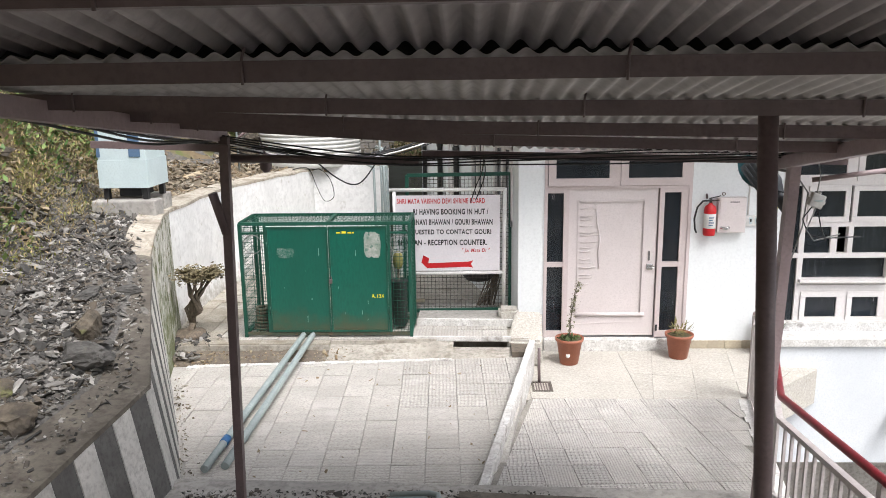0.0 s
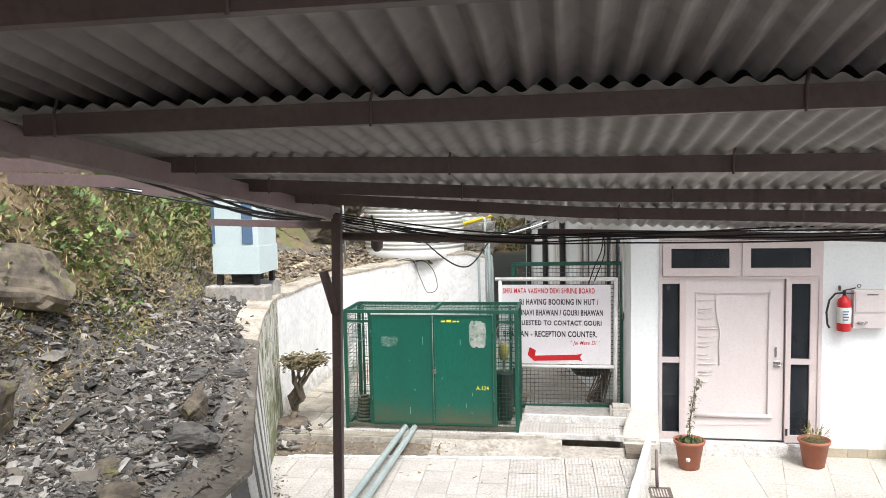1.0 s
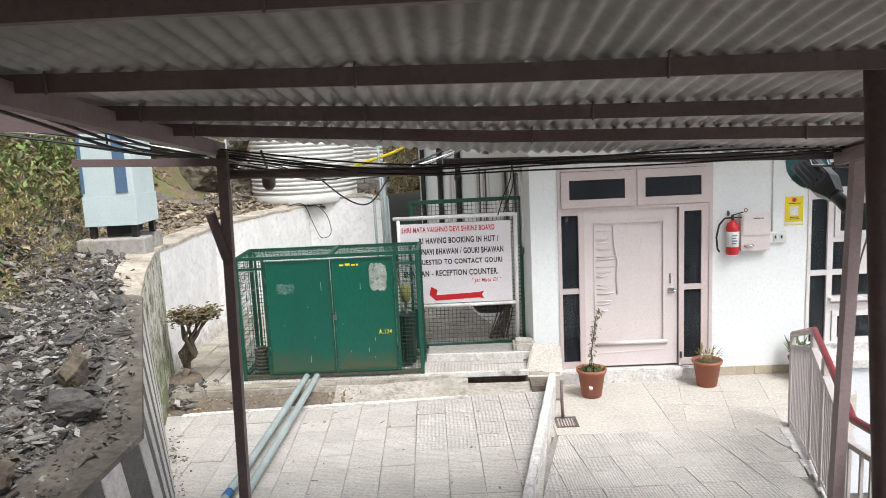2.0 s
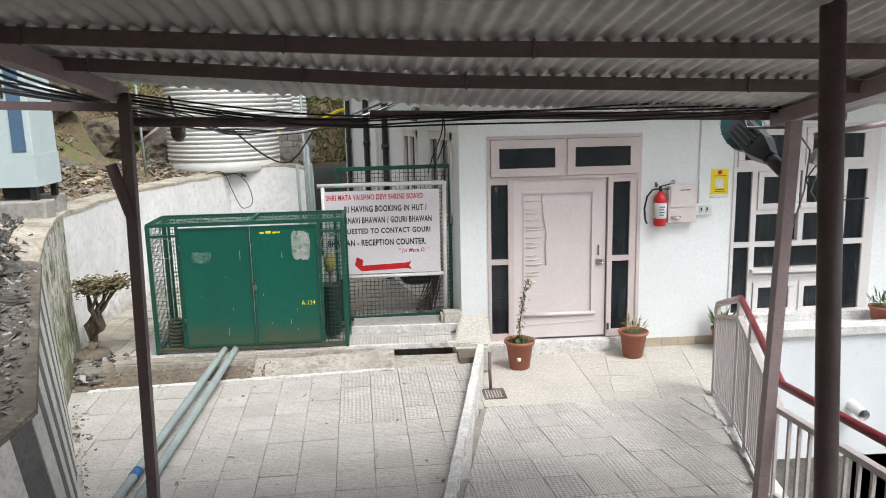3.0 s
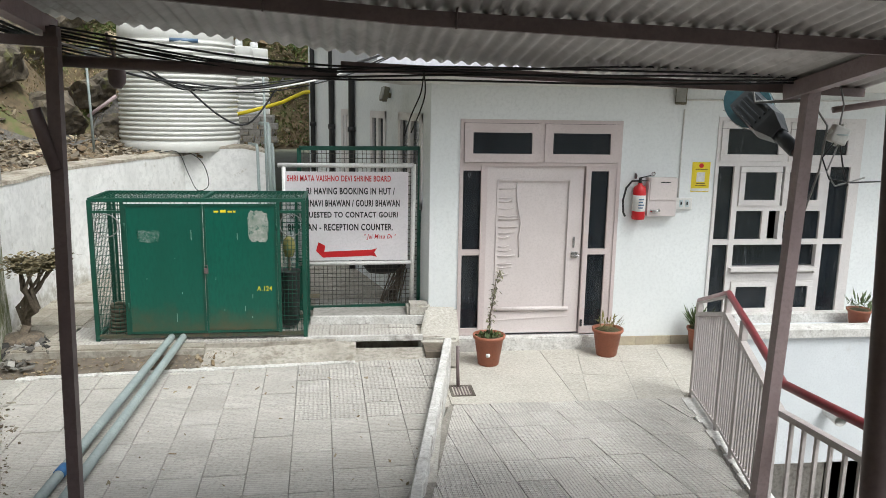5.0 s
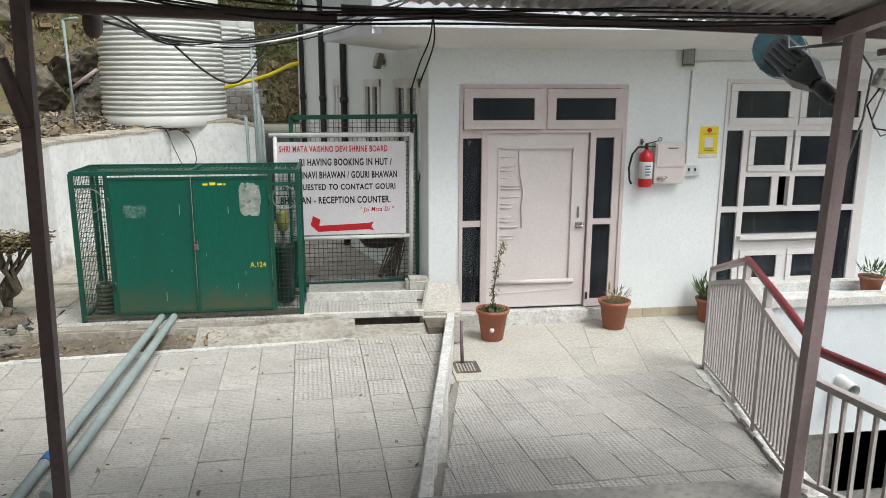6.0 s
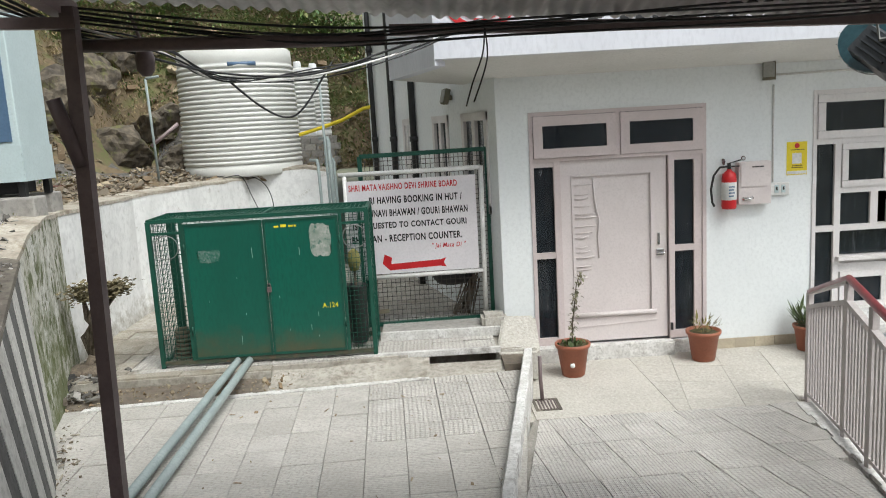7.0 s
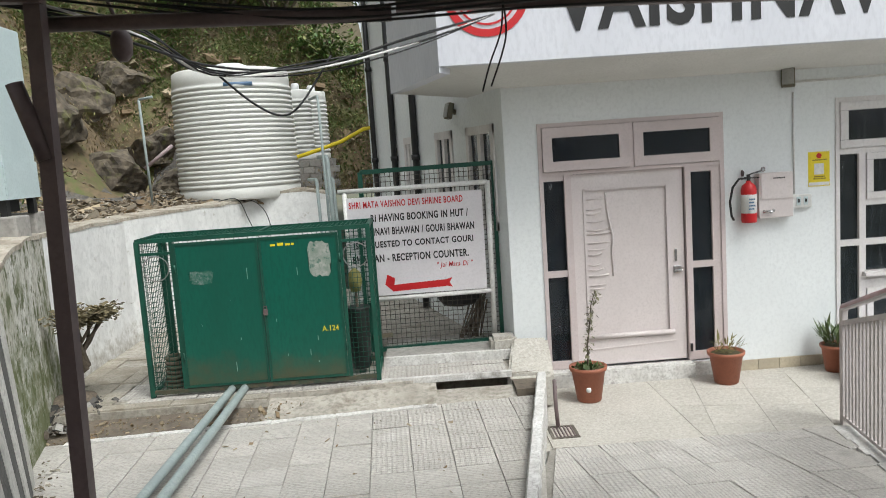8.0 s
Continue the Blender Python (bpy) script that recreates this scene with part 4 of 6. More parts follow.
for x0, x1, z0, z1, fr in ((5.335, 6.20, 2.415, 2.915, 0.09), (6.26, 7.15, 2.415, 2.915, 0.09), (5.63, 6.20, 1.845, 2.35, 0.075), (6.23, 6.79, 1.845, 2.35, 0.075),
                           (5.63, 6.21, 0.40, 0.84, 0.075), (6.28, 6.79, 0.40, 0.84, 0.075)):
    bm = B()
    for a0, a1, c0, c1 in ((x0, x1, z1 - fr, z1), (x0, x1, z0, z0 + fr), (x0, x0 + fr, z0 + fr, z1 - fr), (x1 - fr, x1, z0 + fr, z1 - fr)):
        box(bm, a0 + 0.002, F - 0.035, c0 + 0.002, a1 - 0.002, F + 0.01, c1 - 0.002)
    sash = part("sash", bm, M_WINFRAME, win)
    part("pane", box(B(), x0 + fr - 0.005, F - 0.012, z0 + fr - 0.005, x1 - fr + 0.005, F - 0.006, z1 - fr + 0.005), M_GLASS, sash)
for x0, x1, z0, z1 in ((5.335, 5.55, 1.40, 2.35), (5.335, 5.55, 0.40, 1.33), (6.87, 7.15, 1.40, 2.35), (6.87, 7.15, 0.40, 1.33), (5.625, 5.985, 1.40, 1.775), (6.29, 6.79, 1.40, 1.775)):
    part("pane", box(B(), x0 - 0.003, F + 0.02, z0 - 0.003, x1 + 0.003, F + 0.026, z1 + 0.003), M_GLASS, win)
part("pane", box(B(), 5.625, F + 0.06, 1.04, 6.79, F + 0.066, 1.33), M_GLASS, win)
part("window_sill", box(B(), 5.58, F - 0.09, 0.985, 6.80, F + 0.2, 1.03), M_WINFRAME, win, "narrow service shelf across the window")
part("apron", box(B(), 5.625, F + 0.01, 0.94, 6.79, F + 0.06, 0.985), M_WINFRAME, win)
c = thing("curtain", (6.9, F + 0.3, 0.4), "grey cloth hanging inside the window", "curtain")
bm = B()
pts = [(6.9 + 0.012 * i, F + 0.32 + 0.02 * math.sin(i * 1.4)) for i in range(26)]
for (ax, ay), (bx, by) in zip(pts, pts[1:]):
    prism(bm, [(ax, ay), (bx, by), (bx, by + 0.006), (ax, ay + 0.006)], 0.45, 2.25)
part("cloth", bm, M_CURTAIN, c)
c = thing("papers", (5.9, F + 0.25, 0.4), "pale papers leaning behind the lower panes", "papers")
part("sheet", box(B(), 6.32, F + 0.2, 0.14, 6.75, F + 0.22, 0.80), M_PAPER, c)
part("card", box(B(), 5.8, F + 0.2, 0.14, 6.15, F + 0.23, 0.78), M_CURTAIN, c)

c = thing("cloth", (2.15, F + 0.2, 0.2), "dark red patterned cloth behind the side pane", "cloth")
part("fold", box(B(), 2.06, F + 0.18, 0.13, 2.26, F + 0.2, 0.72), mat("red_cloth", (0.20, 0.02, 0.03), (0.05, 0.02, 0.03), 18.0, 0.9, 0.1, stain=(0.3, 0.05, 0.07), stain_at=0.55, stain_scale=25), c)

# ---- side windows of the passage ----
for k, (y0, y1) in enumerate(SIDE):
    w = thing("window_%d" % (k + 2), (side_x(y0), y0, 1.75), "narrow side window with pale frame and two panes", "window", kind="structure")
    bm = B()
    for a, b, z0, z1 in ((y0, y0 + 0.09, 1.75, 2.95), (y1 - 0.09, y1, 1.75, 2.95), (y0, y1, 1.75, 1.85), (y0, y1, 2.85, 2.95), ((y0 + y1) / 2 - 0.05, (y0 + y1) / 2 + 0.05, 1.85, 2.85)):
        side_box(bm, a, b, z0, z1, 0.02, 0.1)
    part("window_frame", bm, M_WINFRAME, w)
    for a, b in ((y0 + 0.09, (y0 + y1) / 2 - 0.05), ((y0 + y1) / 2 + 0.05, y1 - 0.09)):
        bm = B()
        side_box(bm, a, b, 1.85, 2.85, -0.02, 0.012)
        part("pane", bm, M_GLASS, w)
for y, x_off, r in ((14.1, 0.06, 0.05), (15.3, 0.06, 0.05), (16.6, 0.07, 0.045)):
    d = thing("downpipe", (side_x(y) - x_off, y, 0.4), "black soil pipe clipped to the side wall", "pipe", "downpipes on the side wall")
    part("pipe_run", tube(B(), [(side_x(y) - x_off, y, 0.38), (side_x(y) - x_off, y, 6.6)], r, 10), M_BLACK, d)
    for z in (1.2, 2.6, 4.2):
        part("collar", tube(B(), [(side_x(y) - x_off, y, z), (side_x(y) - x_off, y, z + 0.08)], r + 0.015, 10), M_BLACK, d)


# ---- wall fittings ----
def wall_lamp(x, y, z, yaw, label):
    t = thing("wall_lamp", (x, y, z), label, "lamp", "lamps under the canopy")
    m = Matrix.Translation((x, y, z)) @ Matrix.Rotation(radians(yaw), 4, "Z") @ Matrix.Rotation(radians(-14), 4, "X")
    part("housing", box(B(), -0.07, -0.10, -0.10, 0.07, -0.03, 0.10, m, 0.008), M_DIRT, t)
    part("glass_front", box(B(), -0.06, -0.115, -0.085, 0.06, -0.101, 0.085, m, 0.003), M_CURTAIN, t)
    part("bracket", box(B(), -0.03, -0.03, -0.03, 0.03, 0.02, 0.03, m), M_DIRT, t)
    return t


wall_lamp(4.77, F, 3.20, -25, "rusty square wall lamp under the canopy")
wall_lamp(side_x(12.45) - 0.02, 12.45, 3.17, -74, "rusty square wall lamp on the side wall")
t = thing("conduit", (4.80, F, 2.0), "thin white cable conduit down the wall", "conduit")
part("drop", tube(B(), [(4.82, F - 0.012, 3.06), (4.82, F - 0.012, 1.95)], 0.011, 8), M_PIPE_W, t)
part("cross_run", tube(B(), [(4.84, F - 0.012, 3.17), (7.4, F - 0.012, 3.20)], 0.012, 8), M_PIPE_W, t)

t = thing("fire_extinguisher", (4.27, F - 0.09, 1.70), "red dry powder fire extinguisher hung on the wall", "fire extinguisher")
part("cylinder", lathe(B(), [(0.02, 0.0), (0.075, 0.005), (0.082, 0.03), (0.082, 0.36), (0.07, 0.41), (0.03, 0.44), (0.024, 0.46)], (4.27, F - 0.1, 1.68), 20), M_RED, t)
part("label_band", lathe(B(), [(0.0825, 0.0), (0.084, 0.002), (0.084, 0.2), (0.0825, 0.202)], (4.27, F - 0.1, 1.79), 20), M_PAPER, t, "white label with blue print bars")
for i in range(4):
    part("print_bar", box(B(), 4.235, F - 0.187, 1.83 + 0.035 * i, 4.29 + 0.012 * (i % 2), F - 0.178, 1.845 + 0.035 * i), M_CABBLUE, t)
bm = B()
tube(bm, [(4.27, F - 0.1, 2.13), (4.27, F - 0.1, 2.20)], 0.02, 10)
bar(bm, (4.25, F - 0.1, 2.20), (4.40, F - 0.12, 2.24), 0.02, 0.012)
bar(bm, (4.25, F - 0.1, 2.17), (4.38, F - 0.12, 2.17), 0.02, 0.012)
part("valve", bm, M_BLACK, t)
part("hose", tube(B(), [(4.25, F - 0.1, 2.17), (4.16, F - 0.11, 2.165), (4.09, F - 0.11, 2.08), (4.06, F - 0.1, 1.92), (4.075, F - 0.1, 1.77), (4.10, F - 0.1, 1.72)], 0.013, 8), M_BLACK, t)
part("wall_hook", bar(B(), (4.24, F, 2.2), (4.24, F - 0.03, 2.24), 0.02, 0.05), M_STEEL, t)

t = thing("wall_box", (4.58, F, 1.7), "pale pink metal box with open flap on the wall", "box")
part("body", box(B(), 4.38, F - 0.11, 1.72, 4.76, F - 0.001, 2.21, None, 0.006), M_PINK, t)
part("flap", box(B(), 4.40, F - 0.125, 1.93, 4.75, F - 0.112, 2.20), M_PINK, t)
part("slot", box(B(), 4.53, F - 0.129, 2.145, 4.66, F - 0.124, 2.157), M_BLACK, t)
part("tap", tube(B(), [(4.42, F - 0.115, 1.79), (4.50, F - 0.15, 1.79), (4.53, F - 0.13, 1.80)], 0.018, 8), M_CHROME, t)
part("hanger", ring_bar(B(), (4.47, F - 0.02, 2.25), 0.022, (1, 0, 0), (0, 0, 1), 0.005, 12), M_STEEL, t)
t = thing("switch_box", (4.88, F, 1.82), "white switch box with sockets", "switch")
part("body", box(B(), 4.77, F - 0.045, 1.80, 5.0, F - 0.001, 1.945, None, 0.006), M_PIPE_W, t)
for x in (4.85, 4.93):
    part("switch", box(B(), x - 0.022, F - 0.052, 1.83, x + 0.022, F - 0.044, 1.92), M_CABINET, t)
    part("rocker", box(B(), x - 0.009, F - 0.057, 1.86, x + 0.009, F - 0.051, 1.9), M_BLACK, t)
t = thing("notice", (5.10, F, 2.2), "yellow paper notice with printed blocks", "notice")
part("sheet", box(B(), 4.985, F - 0.004, 2.02, 5.225, F - 0.001, 2.40), M_YELLOW, t)
part("print_block", box(B(), 5.05, F - 0.007, 2.15, 5.16, F - 0.0035, 2.27), M_PAPER, t)
for a, b, c2 in ((5.03, 5.19, 2.305), (5.05, 5.17, 2.122), (5.04, 5.18, 2.10)):
    part("print_bar", box(B(), a, F - 0.0065, c2, b, F - 0.0036, c2 + 0.008), M_BLACK, t)
part("print_badge", lathe(B(), [(0.03, 0), (0.03, 0.003)], (0, 0, 0), 14), M_RED, t).matrix_basis = Matrix.Translation((5.105 - 5.10, -0.0035, 2.355 - 2.2)) @ Matrix.Rotation(radians(90), 4, "X") @ Matrix.Translation((5.10, F, 2.2))
part("footer", box(B(), 4.99, F - 0.0065, 2.03, 5.22, F - 0.0036, 2.065), M_PAPER, t)

# ---- lettering and emblem of the canopy ----
t = thing("canopy_lettering", (3.7, 9.995, 3.7), "large black painted capitals on the canopy", "lettering")
part("word", letters(B(), "VAISHNAVI", 3.3, 0.56, (2.06, 9.992, 3.70), 0.004, 0.03), M_BLACK, t)
t = thing("canopy_emblem", (1.43, 9.995, 4.1), "round red painted emblem of rings and bars", "emblem")
bm = B()
for r0, r1 in ((0.33, 0.40), (0.275, 0.295)):
    n = 40
    for k in range(n):
        a, b = 2 * math.pi * k / n, 2 * math.pi * (k + 1) / n
        q = [(1.43 + r * math.cos(s), 4.10 + r * math.sin(s)) for r, s in ((r0, a), (r1, a), (r1, b), (r0, b))]
        vs = [bm.verts.new((x, 9.991 - (r1 < 0.3) * 0.001, z)) for x, z in q]
        bm.faces.new(vs)
for i in range(5):
    h = 0.2 * math.sqrt(1 - (i / 5 - 0.4) ** 2)
    box(bm, 1.43 - h, 9.989, 3.93 + 0.07 * i, 1.39, 9.994, 3.96 + 0.07 * i)
    box(bm, 1.47, 9.989, 3.93 + 0.07 * i, 1.43 + h, 9.994, 3.96 + 0.07 * i)
part("disc", bm, M_RED, t)


# ---- green cage ----
M_SCRATCH = mat("paint_scratch", (0.25, 0.38, 0.33), None, 9.0, 0.7, 0.0)
M_RUSTRAIL = mat("muddy_rail_paint", (0.075, 0.062, 0.038), (0.03, 0.055, 0.035), 5.0, 0.75, 0.2, stain=(0.12, 0.075, 0.045), stain_at=0.55, stain_scale=7)
cage = thing("cage_locker", (-1.05, 10.45, PLATFORM), "dark green mesh cage with two sheet metal doors", "cage")
X0, X1, Y0, Y1, Z0, Z1 = -2.14, 0.145, 10.36, 11.06, PLATFORM + 0.05, 1.99
DL, DM, DR = -1.805, -0.95, -0.135
for x in (X0, X1):
    for y in (Y0, Y1):
        part("leg", bar(B(), (x, y, PLATFORM), (x, y, Z1), 0.045, 0.045, (0, 1, 0)), M_GREEN_D, cage)
for x in (X0 + 0.11, X1 - 0.11):
    part("leg", bar(B(), (x, Y1 - 0.2, Z0), (x, Y1 - 0.2, Z1), 0.03, 0.03, (0, 1, 0)), M_GREEN_D, cage)
for y in (Y0, Y1):
    for z in (Z0, Z1):
        part("rail", bar(B(), (X0, y - 0.001, z), (X1, y - 0.001, z), 0.042, 0.042), M_GREEN_D if z > 1 else M_RUSTRAIL, cage)
for x in (X0, X1, DM):
    for z in (Z0, Z1):
        part("rail", bar(B(), (x, Y0, z + 0.002), (x, Y1, z + 0.002), 0.038, 0.038), M_GREEN_D, cage)
for x in (DL, DR):
    part("stile", bar(B(), (x, Y0, Z0), (x, Y0, Z1 - 0.02), 0.035, 0.04, (0, 1, 0)), M_GREEN_D, cage)
for x0, x1 in ((X0, DL), (DR, X1)):
    part("rail", bar(B(), (x0, Y0, Z1 - 0.13), (x1, Y0, Z1 - 0.13), 0.028, 0.028), M_GREEN_D, cage)
    part("ring", ring_bar(B(), ((x0 + x1) / 2, Y0 - 0.01, Z1 - 0.28), 0.125, (1, 0, 0), (0, 0, 1), 0.006), M_WIRE, cage)
for o, u, v, nu, nv in (((X0, Y0 + 0.02, Z0), (0, Y1 - Y0 - 0.03, 0), (0, 0, Z1 - Z0), 13, 30), ((X1, Y0 + 0.02, Z0), (0, Y1 - Y0 - 0.03, 0), (0, 0, Z1 - Z0), 13, 30),
                        ((X0, Y0 + 0.012, Z0), (DL - X0, 0, 0), (0, 0, Z1 - Z0), 7, 30), ((DR, Y0 + 0.012, Z0), (X1 - DR, 0, 0), (0, 0, Z1 - Z0), 6, 30),
                        ((X0, Y0, Z1 + 0.004), (X1 - X0, 0, 0), (0, Y1 - Y0, 0), 46, 13), ((X0, Y1 - 0.01, Z0), (X1 - X0, 0, 0), (0, 0, Z1 - Z0), 46, 30)):
    part("wire_mesh", wires(B(), o, u, v, nu, nv), M_GREEN_D, cage)
for x0, x1 in ((DL + 0.02, DM - 0.003), (DM + 0.003, DR - 0.02)):
    bm = B()
    box(bm, x0, Y0 - 0.022, Z0 + 0.03, x1, Y0 - 0.012, Z1 - 0.04)
    d = part("door", bm, M_GREEN, cage)
    bm = B()
    for a0, a1, c0, c1 in ((x0, x1, Z1 - 0.066, Z1 - 0.04), (x0, x1, Z0 + 0.03, Z0 + 0.056), (x0, x0 + 0.024, Z0 + 0.056, Z1 - 0.066), (x1 - 0.024, x1, Z0 + 0.056, Z1 - 0.066)):
        box(bm, a0, Y0 - 0.030, c0, a1, Y0 - 0.0215, c1)
    part("door_frame", bm, M_GREEN_D, d)
    for z in (0.75, 1.65):
        hx = x0 if x0 < -1.5 else x1
        part("hinge", tube(B(), [(hx, Y0 - 0.03, z), (hx, Y0 - 0.03, z + 0.09)], 0.01, 8), M_GREEN_D, d)
    random.seed(int(x0 * -100))
    for i in range(7):
        x, z = random.uniform(x0 + 0.1, x1 - 0.1), random.uniform(Z0 + 0.15, Z1 - 0.4)
        h, w = random.uniform(0.01, 0.03) * (1 if i % 3 else 4), random.uniform(0.004, 0.008)
        part("paint_scratch", box(B(), x, Y0 - 0.0232, z, x + w, Y0 - 0.0219, z + h), M_SCRATCH, d)


def torn(cx, cz, w, h, seed):
    """One ragged scrap pasted on the doors."""
    rnd = random.Random(seed)
    bm = B()
    n = 26
    vs = []
    for k in range(n):
        a = 2 * math.pi * k / n
        r = 1 / max(abs(math.cos(a)), abs(math.sin(a)), 0.01) * rnd.uniform(0.82, 1.02)
        vs.append(bm.verts.new((cx + w / 2 * r * math.cos(a), Y0 - 0.0238, cz + h / 2 * r * math.sin(a))))
    bm.faces.new(vs)
    bmesh.ops.triangulate(bm, faces=bm.faces[:])
    return bm


part("torn_paper", torn(-1.54, 1.59, 0.25, 0.14, 5), mat("worn_sticker", (0.16, 0.21, 0.19), (0.02, 0.11, 0.075), 26.0, 0.8, 0.1, stain=(0.003, 0.095, 0.062), stain_at=0.48, stain_scale=16), cage, "remains of a torn sticker")
part("torn_paper", torn(-0.355, 1.70, 0.23, 0.37, 6), mat("torn_bill", (0.36, 0.36, 0.33), (0.20, 0.25, 0.21), 14.0, 0.8, 0.1, stain=(0.004, 0.10, 0.066), stain_at=0.53, stain_scale=11), cage, "remains of a torn pasted bill")
part("number_mark", letters(B(), "A.124", 0.165, 0.055, (-0.385, Y0 - 0.0222, 0.96), 0.002, 0.01), M_YELLOW, cage, "hand painted yellow number")
bm = B()
for x, w in ((-0.83, 0.05), (-0.76, 0.06), (-0.68, 0.05), (-0.62, 0.025)):
    box(bm, x, Y0 - 0.024, 1.855, x + w, Y0 - 0.0221, 1.875 + 0.01 * (w > 0.05))
part("faded_mark", bm, M_YELLOW, cage, "faded yellow paint mark")
bm = B()
box(bm, -0.955, Y0 - 0.05, 1.17, -0.91, Y0 - 0.031, 1.23, None, 0.004)
tube(bm, [(-0.945, Y0 - 0.04, 1.23), (-0.945, Y0 - 0.04, 1.26), (-0.92, Y0 - 0.04, 1.26), (-0.92, Y0 - 0.04, 1.23)], 0.005, 6)
part("padlock", bm, M_STEEL, cage)
# what lies inside the cage
random.seed(3)
for i in range(7):
    r = thing("hose_coil", (-1.98, 10.58, 0.47 + 0.045 * i), "muddy coil of rope on the cage floor", "rope", "coils in the cage")
    part("loop", ring_bar(B(), (-1.97 + 0.02 * random.random(), 10.60, 0.475 + 0.045 * i), 0.11 - 0.006 * i, (1, 0, 0), (0, 0.9, 0.1), 0.024, 16), M_TWIG if i % 2 else M_DIRT, r)
t = thing("broom", (-0.06, 10.7, Z0), "worn broom standing head up in the cage", "broom")
part("head", lathe(B(), [(0.05, 0), (0.075, 0.1), (0.06, 0.2), (0.02, 0.24)], (-0.05, 10.72, 1.28), 12), M_LEAF_Y, t)
part("handle", tube(B(), [(-0.05, 10.72, Z0), (-0.05, 10.72, 1.29)], 0.015, 8), M_TWIG, t)
t = thing("bin", (-0.03, 10.68, Z0), "black ribbed plastic bin in the cage", "bin")
part("body", lathe(B(), [(0.09, 0), (0.10, 0.02), (0.12, 0.62), (0.13, 0.64), (0.13, 0.66)], (-0.05, 10.74, Z0), 18), M_BLACK, t)

# ---- gate and sign ----
GY = 11.32
gate = thing("mesh_gate", (0.8, GY, PLATFORM), "green framed wire mesh gate closing the passage", "gate")
for p, q in (((0.05, 0.46), (0.05, 2.51)), ((1.54, 0.5), (1.54, 2.52)), ((0.05, 2.51), (1.54, 2.52)), ((0.05, 0.48), (1.54, 0.50))):
    part("gate_frame", bar(B(), (p[0], GY, p[1]), (q[0], GY, q[1]), 0.05, 0.05, (0, 1, 0)), M_GREEN_D, gate)
part("wire_mesh", wires(B(), (0.05, GY + 0.01, 0.48), (1.49, 0, 0), (0, 0, 2.02), 27, 36, 0.0032), M_MESH, gate)
part("bolt", bar(B(), (0.06, GY - 0.03, 0.64), (0.28, GY - 0.03, 0.65), 0.03, 0.05), M_DIRT, gate)
SY = 11.2
sign = thing("notice_board", (0.65, SY, PLATFORM), "white board lettered in red and black on white pipe posts", "sign")
part("top_pipe", tube(B(), [(-0.20, SY, 2.31), (1.455, SY, 2.315)], 0.028, 12), M_PIPE_W, sign)
part("lower_pipe", tube(B(), [(-0.15, SY, 1.08), (1.44, SY, 1.095)], 0.026, 12), M_PIPE_W, sign)
part("post", tube(B(), [(1.44, SY, 0.5), (1.455, SY, 2.33)], 0.03, 12), M_PIPE_W, sign)
part("post", tube(B(), [(-0.13, SY, PLATFORM), (-0.13, SY, 2.31)], 0.026, 12), M_PIPE_W, sign)
board = part("board", box(B(), -0.12, SY - 0.02, 1.125, 1.385, SY - 0.005, 2.235, None, 0.004), M_BOARD, sign)
LY = SY - 0.0202
part("lettering", letters(B(), "SHRI MATA VAISHNO DEVI SHRINE BOARD", 1.26, 0.075, (-0.09, LY, 2.115), 0.002, 0.022), M_RED, board)
part("lettering", letters(B(), "RI HAVING BOOKING IN HUT /", 1.08, 0.085, (0.14, LY, 1.955), 0.002, 0.030), M_BLACK, board)
part("lettering", letters(B(), "HNAVI BHAWAN / GOURI BHAWAN", 1.15, 0.085, (0.13, LY, 1.805), 0.002, 0.030), M_BLACK, board)
part("lettering", letters(B(), "IS REQUESTED TO CONTACT GOURI", 1.33, 0.085, (-0.07, LY, 1.655), 0.002, 0.030), M_BLACK, board)
part("lettering", letters(B(), "BHAWAN - RECEPTION COUNTER.", 1.29, 0.085, (-0.09, LY, 1.505), 0.002, 0.030), M_BLACK, board)
part("lettering", letters(B(), "\" Jai Mata Di \"", 0.40, 0.075, (0.84, LY, 1.385), 0.002, 0.006, 0.25), M_RED, board)
bm = B()
for quad in (((0.245, 1.25), (0.33, 1.165), (0.345, 1.24), (0.275, 1.36)), ((0.275, 1.36), (0.31, 1.29), (0.345, 1.24), (0.36, 1.315)), ((0.33, 1.165), (0.93, 1.185), (0.93, 1.262), (0.345, 1.24)),
             ((0.93, 1.185), (1.0, 1.17), (0.965, 1.225), (0.93, 1.225)), ((0.93, 1.225), (0.965, 1.225), (1.0, 1.28), (0.93, 1.262))):
    bm.faces.new([bm.verts.new((x, LY - 0.002, z)) for x, z in quad])
bmesh.ops.remove_doubles(bm, verts=bm.verts[:], dist=0.001)
part("arrow", bm, M_RED, board)
t = thing("basket", (1.05, 11.62, 0.85), "old black oval basket hung behind the gate", "basket")
part("bowl", lathe(B(), [(0.10, 0), (0.19, 0.02), (0.245, 0.09), (0.26, 0.17), (0.25, 0.23), (0.215, 0.245), (0.19, 0.21)], (1.08, 11.62, 0.87), 22), M_BLACK, t)
part("lining", lathe(B(), [(0.05, 0), (0.195, 0.012)], (1.08, 11.62, 1.05), 18), M_DIRT, t)
part("hook", tube(B(), [(0.95, 11.55, 1.09), (1.0, GY + 0.02, 1.25)], 0.006, 6), M_STEEL, t)
t = thing("brushwood_bundle", (1.3, 11.6, PLATFORM), "bundle of dry brushwood leaning behind the gate", "brushwood")
random.seed(8)
